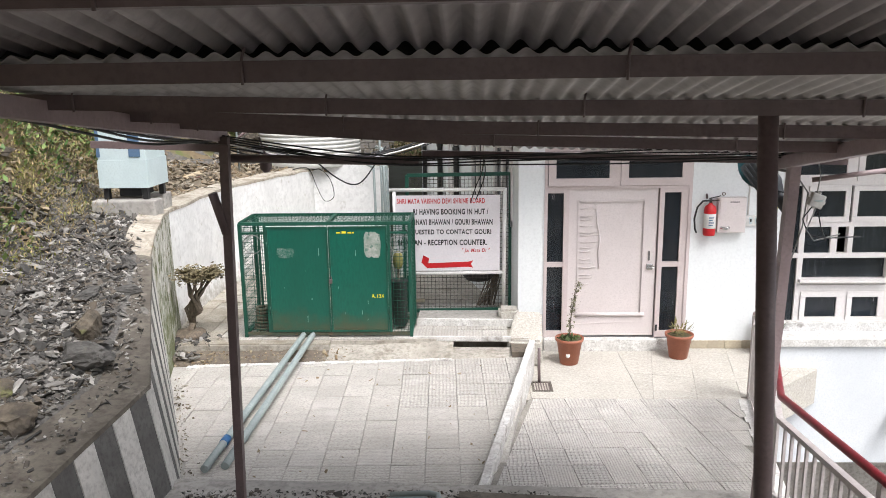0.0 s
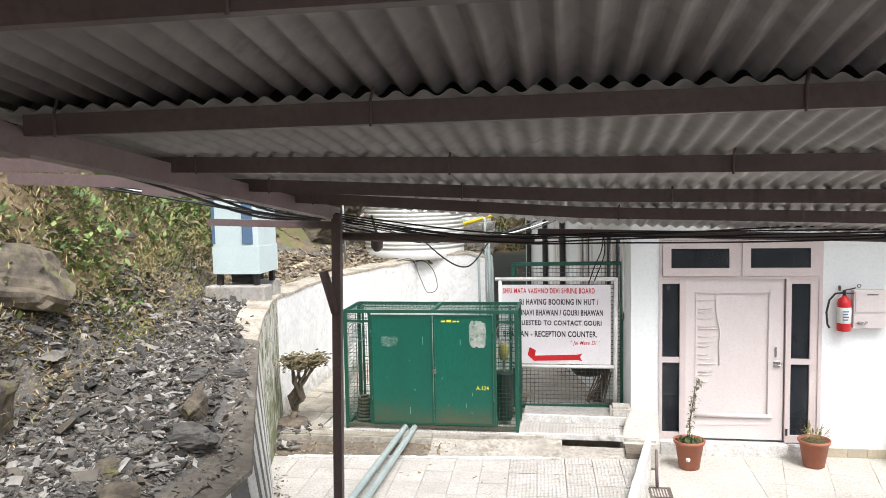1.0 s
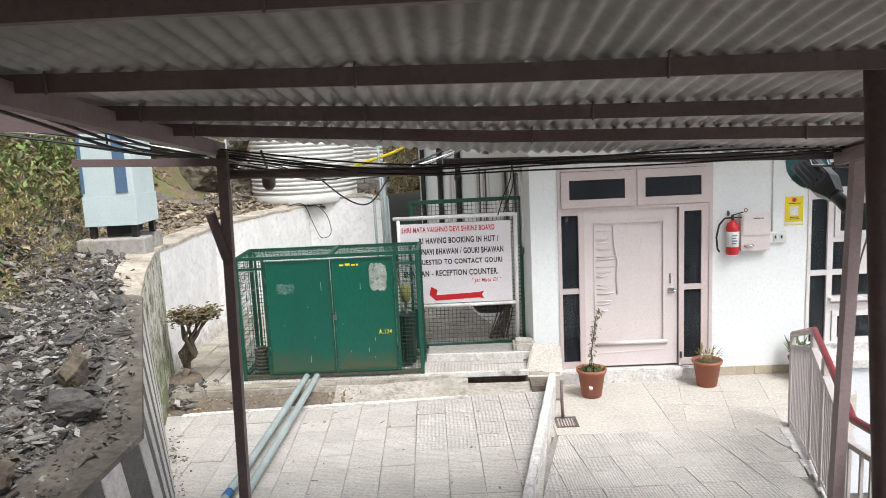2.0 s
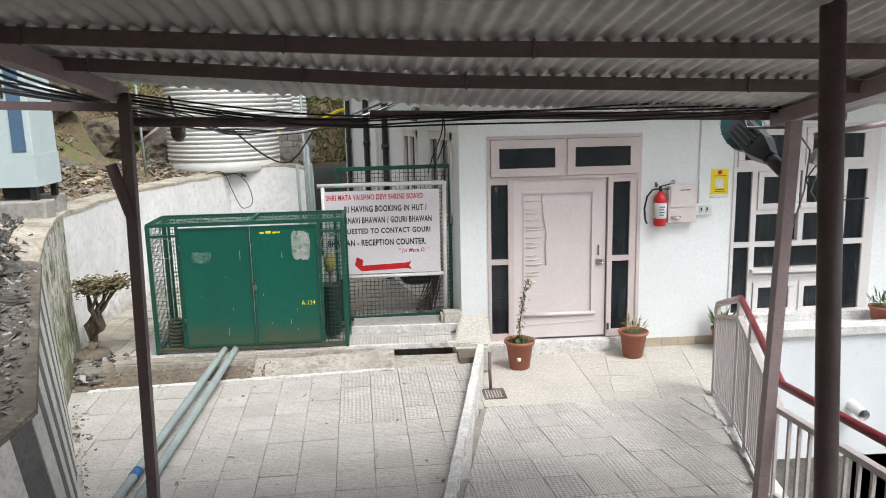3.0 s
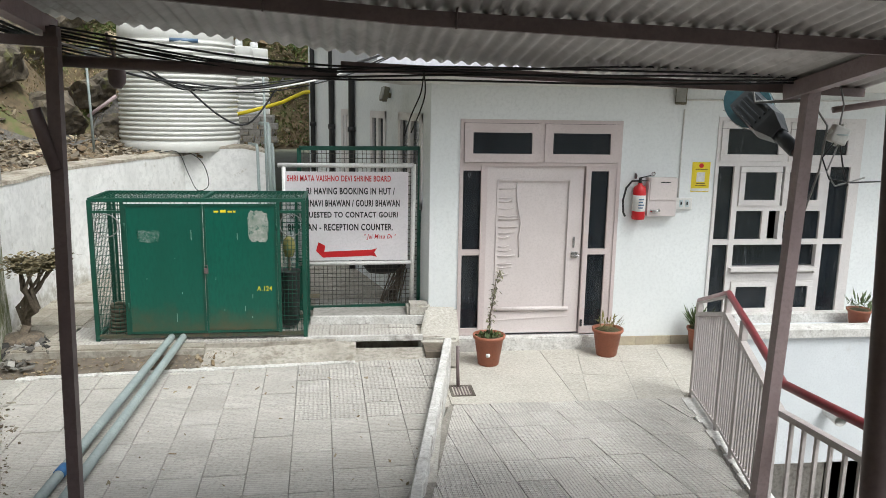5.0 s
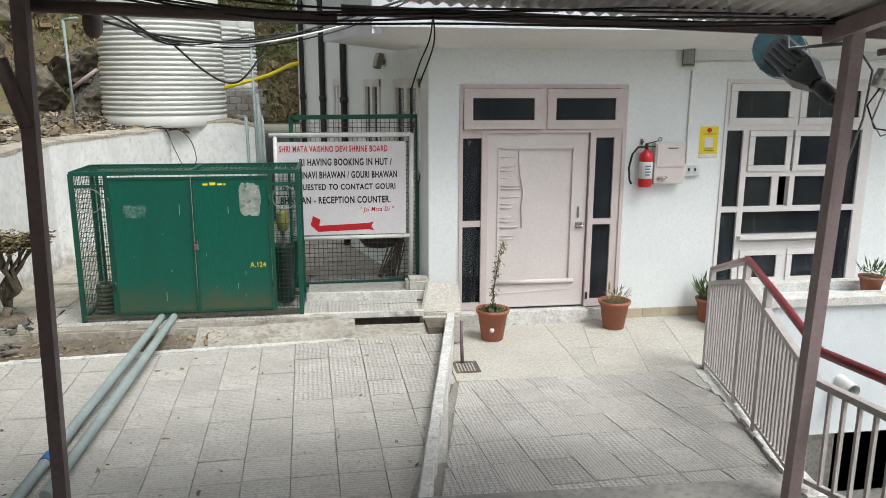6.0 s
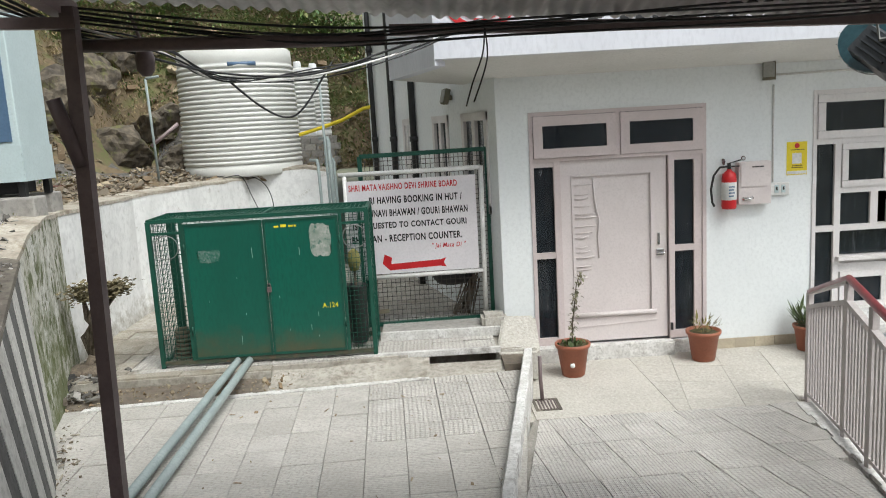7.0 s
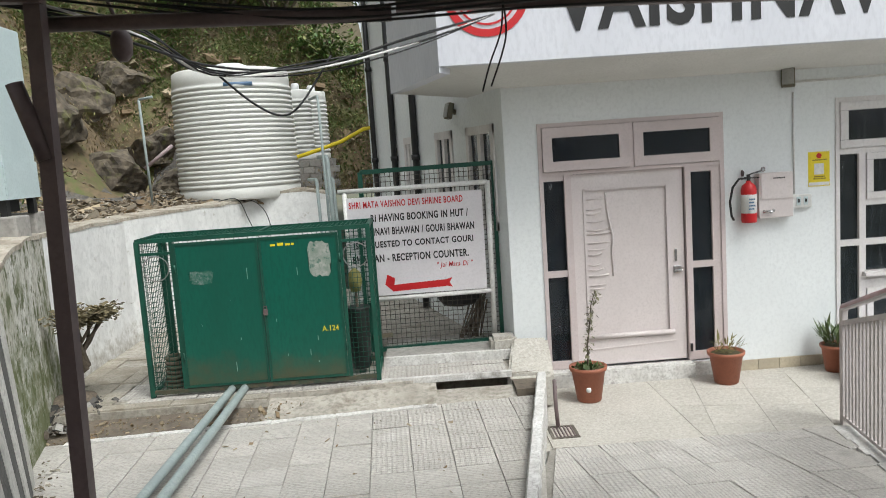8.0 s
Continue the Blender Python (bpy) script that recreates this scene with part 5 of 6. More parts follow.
for i in range(22):
    x = 1.30 + random.uniform(-0.05, 0.05)
    part("stick", tube(B(), [(x - random.uniform(0, 0.22), 11.6 + random.uniform(-0.08, 0.08), PLATFORM + 0.05), (x + 0.06, 11.58 + random.uniform(-0.05, 0.05), 1.12 + random.uniform(-0.2, 0.12))], 0.010, 5), M_TWIG, t)


# ---- odds and ends on the stair landing ----
t = thing("bent_pipe", (0.5, 6.12, LANDING), "pale green bent pipe lying on the landing", "pipe")
part("pipe_run", tube(B(), [(0.28, 6.1, LANDING + 0.03), (0.60, 6.12, LANDING + 0.035), (0.68, 6.08, LANDING + 0.04), (0.70, 5.95, LANDING + 0.03)], 0.025, 10), M_GREYPIPE, t)
part("pipe_run", tube(B(), [(0.26, 6.02, LANDING + 0.03), (0.58, 6.03, LANDING + 0.03), (0.62, 5.9, LANDING + 0.03)], 0.025, 10), M_GREYPIPE, t)
for i in range(5):
    t = thing("board", (1.6, 5.7 + 0.1 * i, LANDING), "weathered grey board lying on the landing", "board", "boards on the landing")
    part("plank", bar(B(), (0.85 + 0.07 * i, 6.12 - 0.11 * i, LANDING + 0.015), (2.5 + 0.05 * i, 5.98 - 0.11 * i, LANDING + 0.02), 0.095, 0.025), M_COPING, t)

# ---- flower pots ----
def leaves(bm, spots, size, seed, droop=0.3, slim=0.28):
    """Small folded leaves at the given places."""
    rnd = random.Random(seed)
    for p in spots:
        a, tilt, s = rnd.uniform(0, 6.28), rnd.uniform(-0.7, 1.0), size * rnd.uniform(0.6, 1.3)
        d = Vector((math.cos(a) * math.cos(tilt), math.sin(a) * math.cos(tilt), math.sin(tilt) - droop))
        w = d.cross(Vector((0, 0, 1))).normalized() * s * slim
        p = Vector(p)
        v = [bm.verts.new(q) for q in (p, p + d * s * 0.5 + w, p + d * s, p + d * s * 0.5 - w)]
        bm.faces.new((v[0], v[1], v[2])), bm.faces.new((v[0], v[2], v[3]))
    return bm


def pot(x, y, z, r, h, label):
    t = thing("flower_pot", (x, y, z), label, "flower pot", "flower pots at the house")
    part("bowl", lathe(B(), [(r * 0.62, 0), (r * 0.68, 0.01), (r * 0.93, h * 0.86), (r, h * 0.87), (r * 1.06, h * 0.93), (r * 1.06, h), (r * 0.95, h), (r * 0.92, h * 0.9)], (x, y, z), 28), M_TERRACOTTA, t)
    part("soil", lathe(B(), [(r * 0.2, h * 0.88), (r * 0.93, h * 0.9), (r * 0.8, h * 0.94), (r * 0.1, h * 0.96)], (x, y, z), 18), M_SOIL, t)
    return t


p1 = pot(2.31, 10.40, 0, 0.185, 0.37, "terracotta pot with a tall thin dry sapling")
rnd = random.Random(11)
stem = [(2.31, 10.40, 0.34), (2.315, 10.40, 0.6), (2.35, 10.41, 0.8), (2.37, 10.41, 1.0), (2.42, 10.41, 1.15)]
part("stem", tube(B(), stem, 0.010, 6, 0.004), M_TWIG, p1)
spots = []
for i in range(190):
    f = rnd.uniform(0.5, 3.95)
    k = int(f)
    q = Vector(stem[k]).lerp(Vector(stem[k + 1]), f - k)
    spots.append(q + Vector((rnd.gauss(0, 0.022), rnd.gauss(0, 0.022), rnd.gauss(0, 0.02))))
part("foliage", leaves(B(), spots, 0.045, 2), mat("grey_leaf", (0.20, 0.19, 0.11), (0.13, 0.12, 0.08), 9.0, 0.8, 0.1), p1, "dry greyish foliage")
part("ground_cover", leaves(B(), [(2.31 + rnd.gauss(0, 0.05), 10.4 + rnd.gauss(0, 0.05), 0.345) for _ in range(260)], 0.05, 4, -0.4), M_LEAF, p1)
part("paint_splash", lathe(B(), [(0.02, 0), (0.028, 0.02), (0.022, 0.045)], (2.275, 10.255, 0.13), 8), M_PAPER, p1)


def spiky(p, x, y, z, n, size, seed, material=None):
    rnd = random.Random(seed)
    part("foliage", leaves(B(), [(x + rnd.gauss(0, 0.06), y + rnd.gauss(0, 0.06), z + abs(rnd.gauss(0, 0.05))) for _ in range(n)], size, seed, -0.5, 0.10), material or M_LEAF, p)


p2 = pot(3.86, 10.62, 0, 0.185, 0.35, "terracotta pot with a low spiky plant")
spiky(p2, 3.86, 10.62, 0.34, 40, 0.10, 21, M_LEAF_Y)
spiky(p2, 3.86, 10.62, 0.33, 50, 0.06, 22, M_LEAF_Y)
p3 = pot(5.12, 10.72, 0, 0.15, 0.30, "terracotta pot with grassy leaves behind the railing")
spiky(p3, 5.12, 10.72, 0.30, 110, 0.16, 23)
p4 = pot(7.25, 10.62, 0.30, 0.15, 0.24, "shallow terracotta pot on the window ledge")
spiky(p4, 7.25, 10.62, 0.55, 70, 0.12, 24)
p5 = pot(8.05, 10.7, 0.30, 0.15, 0.24, "terracotta pot with trailing leaves on the ledge")
spiky(p5, 8.05, 10.7, 0.55, 70, 0.12, 25)

# ---- drain grating ----
t = thing("drain_grating", (1.85, 9.555, 0), "rusty iron drain grating let into the landing", "drain")
bm = B()
for x0, x1, y0, y1 in ((1.73, 1.99, 9.395, 9.425), (1.73, 1.99, 9.685, 9.715), (1.73, 1.76, 9.425, 9.685), (1.96, 1.99, 9.425, 9.685)):
    box(bm, x0, y0, -0.01, x1, y1, 0.006)
part("frame", bm, M_COPING, t)
for i in range(6):
    part("grate_bar", box(B(), 1.78 + 0.033 * i, 9.425, -0.008, 1.792 + 0.033 * i, 9.685, 0.010), M_STEEL, t)
# shallow near-black plate whose colour stands for the dark of the hole
part("pit", box(B(), 1.735, 9.400, -0.019, 1.985, 9.710, -0.009), M_DARK, t)
t = thing("waste_pipe", (1.84, 9.75, 0), "dark waste pipe running down beside the kerb", "pipe")
part("pipe_run", tube(B(), [(1.835, 9.74, 0.45), (1.835, 9.73, 0.2), (1.835, 9.66, 0.02)], 0.02, 10), M_STEEL, t)

# ---- long pipes on the court ----
for k, (a, b) in enumerate((((-1.33, 10.60, 0.445), (-1.55, 6.86, 0.292)), ((-1.205, 10.64, 0.445), (-1.375, 6.92, 0.292)))):
    t = thing("long_pipe", b, "pale grey-blue plastic pipe lying across the court", "pipe", "pipes on the court")
    part("pipe_run", tube(B(), [Vector(a).lerp(Vector(b), f) for f in (0, 0.12, 0.3, 0.6, 1)], 0.040, 14), M_GREYPIPE, t)
    if k == 0:
        part("tape", tube(B(), [Vector(a).lerp(Vector(b), f) for f in (0.842, 0.872)], 0.0445, 14), M_BLUE, t, "blue tape wrapped round the pipe")

# ---- railing of the ramp ----
rail = thing("railing", (4.35, 9.22, 0), "grey painted steel railing with dark red handrail", "railing")
A0, A1, A2, A3 = Vector((4.35, 9.22, 0.0)), Vector((4.01, 8.0, 0.14)), Vector((3.38, 6.05, 0.38)), Vector((3.30, 2.6, 1.15))
W0, W1, W2, W3 = 0.92, 1.27, 1.18, 1.52
R0, R1, R2, R3 = 1.05, 1.44, 1.37, 1.70


def at(p, z):
    return Vector((p.x, p.y, z))


for a, b, wa, wb, n, zb in ((A0, A1, W0, W1, 13, 0.06), (A1, A2, W1, W2, 22, 0.08), (A2, A3, W2, W3, 26, 0.15)):
    part("top_rail", bar(B(), at(a, wa), at(b, wb), 0.05, 0.04), M_RAIL, rail)
    part("bottom_rail", bar(B(), at(a, a.z + zb), at(b, b.z + zb), 0.035, 0.03), M_RAIL, rail)
    for i in range(1, n):
        f = i / n
        p = a.lerp(b, f)
        part("baluster", bar(B(), at(p, p.z + zb), at(p, wa + (wb - wa) * f), 0.022, 0.022, (0, 1, 0)), M_RAIL, rail)
for p, z in ((A0, R0), (A1, R1 - 0.02), (A1.lerp(A2, 0.36), 1.41), (A2.lerp(A3, 0.45), 1.52), (A3, R3)):
    part("post", bar(B(), at(p, p.z - 0.12), at(p, z), 0.05, 0.05, (0, 1, 0)), M_RAIL, rail)
part("cross_bar", bar(B(), at(A0, R0), at(A1, R1), 0.05, 0.03), M_RAIL, rail)
part("handrail", tube(B(), [at(A0, R0 + 0.015), at(A1, R1 + 0.02), at(A1.lerp(A2, 0.5), 1.42), at(A2, R2), at(A3, R3)], 0.03, 12), M_RAILRED, rail, "dark red painted handrail")
t = thing("outlet_pipe", (6.70, 10.25, -0.68), "short white plastic outlet pipe in the ledge wall", "pipe")
bm = B()
tube(bm, [(6.70, 10.25, -0.68), (6.66, 9.92, -0.69)], 0.075, 16, caps=False)
tube(bm, [(6.70, 10.25, -0.68), (6.66, 9.92, -0.69)], 0.066, 16, caps=False)
part("pipe_run", bm, M_PIPE_W, t)

# ---- street lamp and junction box on the right post ----
t = thing("street_lamp", (3.27, 5.97, 2.7), "black LED street lamp head with netted lens on a pipe arm", "lamp")
part("arm", tube(B(), [(3.345, 6.03, 2.75), (3.335, 6.10, 2.82), (3.32, 6.20, 2.90)], 0.026, 12), M_STEEL, t)
axis = (Vector((3.19, 6.70, 3.22)) - Vector((3.32, 6.16, 2.87))).normalized()
m = Matrix.Translation((3.325, 6.14, 2.86)) @ axis.to_track_quat("Y", "Z").to_matrix().to_4x4() @ Matrix.Rotation(radians(-62), 4, "Y")
bm = B()
for y0, y1, w0, w1, h in ((0.12, 0.24, 0.05, 0.10, 0.06), (0.24, 0.52, 0.10, 0.10, 0.075)):
    vs = [bm.verts.new((s * w, y, z)) for y, w in ((y0, w0), (y1, w1)) for s, z in ((-1, -0.02), (1, -0.02), (0.8, h), (-0.8, h))]
    for k in range(4):
        bm.faces.new((vs[k], vs[(k + 1) % 4], vs[4 + (k + 1) % 4], vs[4 + k]))
    bm.faces.new(vs[:4][::-1]), bm.faces.new(vs[4:])
bmesh.ops.remove_doubles(bm, verts=bm.verts[:], dist=0.025)
bmesh.ops.transform(bm, matrix=m, verts=bm.verts)
part("housing", bm, M_PLASTIC_G, t)
part("socket", tube(B(), [m @ Vector((0, -0.03, 0)), m @ Vector((0, 0.16, 0.01))], 0.045, 12), M_PLASTIC_G, t)
for k in range(5):
    part("fin", box(B(), -0.08 + 0.035 * k, 0.27, 0.06, -0.07 + 0.035 * k, 0.48, 0.09, m), M_PLASTIC_G, t)
bm = B()
lathe(bm, [(0.02, -0.09), (0.1, -0.075), (0.155, -0.04), (0.17, 0.0), (0.165, 0.012)], (0, 0, 0), 24)
bmesh.ops.transform(bm, matrix=m @ Matrix.Translation((0, 0.50, -0.02)) @ Matrix.Diagonal((0.85, 1.25, 1, 1)), verts=bm.verts)
part("lens", bm, M_LENS, t, "teal tinted lens")
bm = B()
for k in range(14):
    a = 2 * math.pi * k / 14
    tube(bm, [(r * math.cos(a), r * math.sin(a), z) for r, z in ((0.175, 0.012), (0.16, -0.045), (0.105, -0.08), (0.02, -0.096))], 0.003, 4)
for r, z in ((0.17, -0.02), (0.14, -0.062), (0.10, -0.083), (0.06, -0.09)):
    ring_bar(bm, (0, 0, z), r, (1, 0, 0), (0, 1, 0), 0.003, 24)
bmesh.ops.transform(bm, matrix=m @ Matrix.Translation((0, 0.50, -0.02)) @ Matrix.Diagonal((0.85, 1.25, 1, 1)), verts=bm.verts)
part("guard_net", bm, M_WIRE, t, "grey wire guard net")
part("strut", tube(B(), [(3.28, 6.0, 3.14), (3.20, 6.40, 3.13), (3.08, 6.25, 3.28)], 0.010, 6), M_WIRE, t)
t = thing("junction_box", (3.42, 5.93, 2.95), "white plastic junction box with loose wires", "junction box")
m = Matrix.Translation((3.42, 5.85, 2.95)) @ Matrix.Rotation(radians(20), 4, "Y")
bm = box(B(), -0.05, -0.03, -0.05, 0.05, 0.03, 0.05, m, 0.01)
for dx, dz in ((0.06, 0.0), (-0.06, 0.0), (0, 0.06), (0, -0.06)):
    tube(bm, [m @ Vector((dx * 0.7, 0, dz * 0.7)), m @ Vector((dx * 1.05, 0, dz * 1.05))], 0.014, 8)
part("body", bm, M_PIPE_W, t)
part("lid", lathe(B(), [(0.03, 0), (0.032, 0.006)], (3.42, 5.815, 2.95), 12), M_CABINET, t)
part("bracket", tube(B(), [(3.30, 5.93, 3.12), (3.38, 5.9, 3.0), (3.36, 5.9, 2.75), (3.30, 5.93, 2.45)], 0.006, 8), M_WIRE, t)
part("conduit_arm", tube(B(), [(3.40, 5.9, 3.09), (3.9, 5.75, 3.18)], 0.018, 8), M_BEAM, t)
for k, pts in enumerate(([(3.42, 5.84, 2.90), (3.36, 5.83, 2.74), (3.42, 5.83, 2.66), (3.6, 5.83, 2.71)], [(3.43, 5.84, 2.90), (3.46, 5.83, 2.76), (3.5, 5.83, 2.66)], [(3.42, 5.85, 3.0), (3.44, 5.86, 3.12), (3.43, 5.9, 3.24)],
                         [(3.40, 5.84, 2.92), (3.33, 5.84, 2.82), (3.38, 5.83, 2.70), (3.52, 5.83, 2.68), (3.75, 5.83, 2.69)])):
    part("wire", tube(B(), pts, 0.005, 5), M_CABLE if k % 2 else M_WIRE, t)


# ---- cables ----
def cable(pts, r, material, label, group="cables at the eave"):
    """A hanging cable smoothed through its points."""
    p = [Vector(q) for q in pts]
    out = []
    for i in range(len(p) - 1):
        a, b, c, d = p[max(i - 1, 0)], p[i], p[i + 1], p[min(i + 2, len(p) - 1)]
        for k in range(6):
            f = k / 6
            out.append(0.5 * (2 * b + (c - a) * f + (2 * a - 5 * b + 4 * c - d) * f * f + (3 * b - a - 3 * c + d) * f ** 3))
    out.append(p[-1])
    t = thing("cable", tuple(p[0]), label, "cable", group)
    part("wire", tube(B(), out, r, 6), material, t)


rnd = random.Random(31)
for i in range(6):
    j = lambda s=0.02: rnd.gauss(0, s)
    cable([(-2.6, 5.6 + j(), 3.70 + j()), (-1.4, 6.0, 3.47 + j()), (-0.63, 6.31, 3.29 + j()), (-0.43 + j(), 7.0 + j(), 3.17 + j()), (0.1, 7.2 + j(), 3.17 + j()), (0.70, 7.5, 3.33 + j(0.02)), (1.3, 8.4, 3.62)],
          0.007 if i % 2 else 0.005, M_CABLE if i < 5 else M_PIPE_W, "black cable of a sagging bundle")
cable([(-0.43, 7.05, 3.18), (-0.25, 7.15, 3.0), (-0.1, 7.2, 2.92), (0.02, 7.2, 2.98), (0.2, 7.3, 3.25)], 0.007, M_CABLE, "black cable hanging in a loop")
for i in range(5):
    z = 3.36 - 0.014 * i
    cable([(-0.9, 6.0 + 0.02 * i, z + 0.09), (0.2, 5.98 + 0.02 * i, z - 0.06 - 0.02 * (i % 3)), (1.2, 5.98, z - 0.09 + 0.03 * (i % 2)), (2.3, 6.0, z - 0.05 - 0.01 * i), (3.3, 6.02, z - 0.06)], 0.006, M_CABLE, "black cable strung along the eave")
for i in range(3):
    cable([(-0.98 - 0.03 * i, 6.1, 3.40), (-0.97 - 0.03 * i, 5.0, roof_z(5.0, -0.9) - 0.10 - 0.02 * i), (-0.97, 3.8, roof_z(3.8, -0.9) - 0.03 - 0.03 * i), (-0.97, 2.4, roof_z(2.4) - 0.05)], 0.008, M_CABLE, "black cable along the side beam")
cable([(1.06, 6.1, 3.27), (1.05, 6.15, 3.15), (1.0, 6.2, 3.02), (0.96, 6.2, 2.90)], 0.004, M_CABLE, "thin loose wire hanging from the eave")
cable([(1.06, 6.1, 3.27), (1.07, 6.15, 3.12), (1.0, 6.2, 2.92)], 0.004, M_CABLE, "thin loose wire hanging from the eave")
cable([(-2.6, 15.6, 2.14), (-2.35, 15.9, 2.13), (-2.2, 15.95, 1.75), (-2.05, 15.95, 1.45), (-1.85, 15.95, 1.55), (-1.95, 15.95, 1.95), (-2.3, 16.0, 2.14), (-3.1, 15.7, 2.16)], 0.008, M_CABLE, "black cable looped over the white wall", "cables on the wall")
t = thing("insulator", (-0.63, 6.31, 3.2), "grey cable clamp hung at the eave", "clamp")
part("body", lathe(B(), [(0.02, 0), (0.045, 0.03), (0.05, 0.09), (0.04, 0.12), (0.015, 0.15)], (-0.63, 6.28, 3.14), 10), M_STEEL, t)
part("tie", tube(B(), [(-0.63, 6.28, 3.28), (-0.62, 6.1, 3.42)], 0.010, 6), M_STEEL, t)

# ---- electric cabinet on its plinth ----
t = thing("plinth", (-3.5, 10.5, 2.1), "rough concrete plinth blocks under the cabinet", "plinth")
part("block", box(B(), -4.08, 10.26, 2.0, -3.22, 10.55, 2.33, None, 0.02), M_CONC, t)
part("block", box(B(), -4.0, 10.95, 2.0, -3.36, 11.22, 2.33, None, 0.02), M_CONC, t)
cab = thing("electric_cabinet", (-3.55, 10.730, 2.34), "white and blue metal electric cabinet on short legs", "cabinet")
part("body", box(B(), -3.98, 10.370, 2.49, -3.33, 11.030, 4.2, None, 0.012), M_CABINET, cab)
part("skirt", box(B(), -3.985, 10.355, 2.49, -3.325, 10.365, 2.86), M_CABINET, cab)
part("side_skirt", box(B(), -3.328, 10.370, 2.49, -3.318, 11.030, 2.86), M_CABINET, cab)
part("blue_panel", box(B(), -3.55, 10.358, 2.9, -3.40, 10.368, 4.18), M_CABBLUE, cab, "dark blue vertical panel")
part("blue_edge", box(B(), -3.983, 10.358, 2.9, -3.94, 10.368, 4.18), M_CABBLUE, cab)
part("handle", box(B(), -3.60, 10.340, 3.5, -3.58, 10.368, 3.66, None, 0.003), M_BLACK, cab)
for x in (-3.92, -3.39):
    for y in (10.430, 10.970):
        part("leg", box(B(), x - 0.035, y - 0.035, 2.33, x + 0.035, y + 0.035, 2.51), M_BLACK, cab)
part("under_box", box(B(), -3.8, 10.530, 2.36, -3.5, 10.930, 2.49), M_DARK, cab)


# ---- water tanks ----
def tank(x, y, z, r, h, ribs, label, lid=True, mark=False):
    t = thing("water_tank", (x, y, z), label, "water tank", "water tanks on the terrace")
    prof = [(r * 0.98, 0), (r, 0.03), (r, h * 0.08)]
    for i in range(ribs):
        f0, pitch = h * (0.09 + 0.77 * i / ribs), h * 0.77 / ribs
        c = r * (1 - 0.035 * i / ribs)
        prof += [(c - 0.022, f0), (c - 0.022, f0 + pitch * 0.16), (c + 0.004, f0 + pitch * 0.30), (c + 0.010, f0 + pitch * 0.6), (c + 0.004, f0 + pitch * 0.88)]
    prof += [(r * 0.945, h * 0.865), (r * 0.955, h * 0.875), (r * 0.945, h * 0.975), (r * 0.91, h * 0.99), (r * 0.3, h * 1.0)]
    part("body", lathe(B(), prof, (x, y, z), 48), M_TANK, t)
    if lid:
        part("lid", lathe(B(), [(r * 0.26, 0), (r * 0.28, 0.02), (r * 0.27, 0.1), (r * 0.2, 0.13)], (x, y, z + h * 1.0), 24), M_TANKLID, t)
    if mark:
        part("brand_patch", tube(B(), [(x + 0.09, y - r * 0.955, z + h * 0.855), (x + 0.55, y - r * 0.83, z + h * 0.855)], 0.04, 6), M_CABBLUE, t)
    return t


tank(-2.50, 16.95, 2.12, 1.08, 2.28, 21, "large white ribbed plastic water tank", True, True)
tank(-1.36, 19.30, 2.75, 0.31, 1.42, 13, "slim white ribbed water tank on a masonry base")
tank(-1.60, 18.66, 2.75, 0.30, 1.42, 12, "slim white ribbed water tank on a masonry base")
tank(-2.1, 19.6, 2.75, 0.33, 1.5, 13, "slim white ribbed water tank on a masonry base")
t = thing("tank_base", (-1.5, 18.7, 2.1), "grey masonry base under the slim tanks", "masonry")
for i in range(5):
    for k in range(5):
        part("brick", box(B(), -2.1 + 0.24 * k + 0.11 * (i % 2), 18.16, 2.06 + 0.135 * i, -1.87 + 0.24 * k + 0.11 * (i % 2), 18.4, 2.19 + 0.135 * i, None, 0.008), M_CONC, t)
part("fill", box(B(), -2.4, 18.35, 2.0, -0.95, 19.95, 2.745), M_CONC, t)
for k, (x, y, z0, z1, r) in enumerate(((-0.50, 13.0, 0.4, 3.5, 0.018), (-0.46, 13.15, 0.4, 2.7, 0.03), (-0.62, 13.1, 0.4, 2.4, 0.022), (-0.42, 13.3, 0.4, 2.4, 0.022))):
    t = thing("riser_pipe", (x, y, z0), "grey water pipe rising beside the passage", "pipe", "risers by the tanks")
    part("pipe_run", tube(B(), [(x, y, z0), (x - 0.03, y, z1)], r, 8), M_GREYPIPE, t)
    part("elbow", tube(B(), [(x - 0.03, y, z1 - 0.03), (x - 0.05, y + 0.1, z1 + 0.03), (x - 0.2, y + 0.5, z1 + 0.03)], r, 8), M_GREYPIPE, t)
t = thing("thin_post", (-3.55, 15.3, 2.1), "thin grey pipe post on the terrace", "post")
part("shaft", tube(B(), [(-3.58, 15.3, 2.0), (-3.62, 15.3, 3.85)], 0.022, 8), M_GREYPIPE, t)
part("arm", tube(B(), [(-3.62, 15.3, 3.85), (-3.4, 15.3, 3.88)], 0.022, 8), M_GREYPIPE, t)
part("brace", tube(B(), [(-3.65, 15.3, 2.75), (-3.2, 15.4, 3.1)], 0.03, 6), M_BEAM, t)
t = thing("hose", (-1.04, 17.0, 2.9), "bright yellow hose stretched across the passage", "hose")
part("hose_run", tube(B(), [(-1.6, 16.9, 2.75), (-1.04, 17.0, 2.90), (-0.6, 17.0, 3.03), (-0.2, 17.0, 3.22), (0.3, 17.0, 3.3)], 0.035, 8), M_YELLOW, t)
t = thing("rusty_sheet", (-4.6, 14.4, 2.12), "bent rusty sheet lying on the terrace", "scrap sheet")
bm = B()
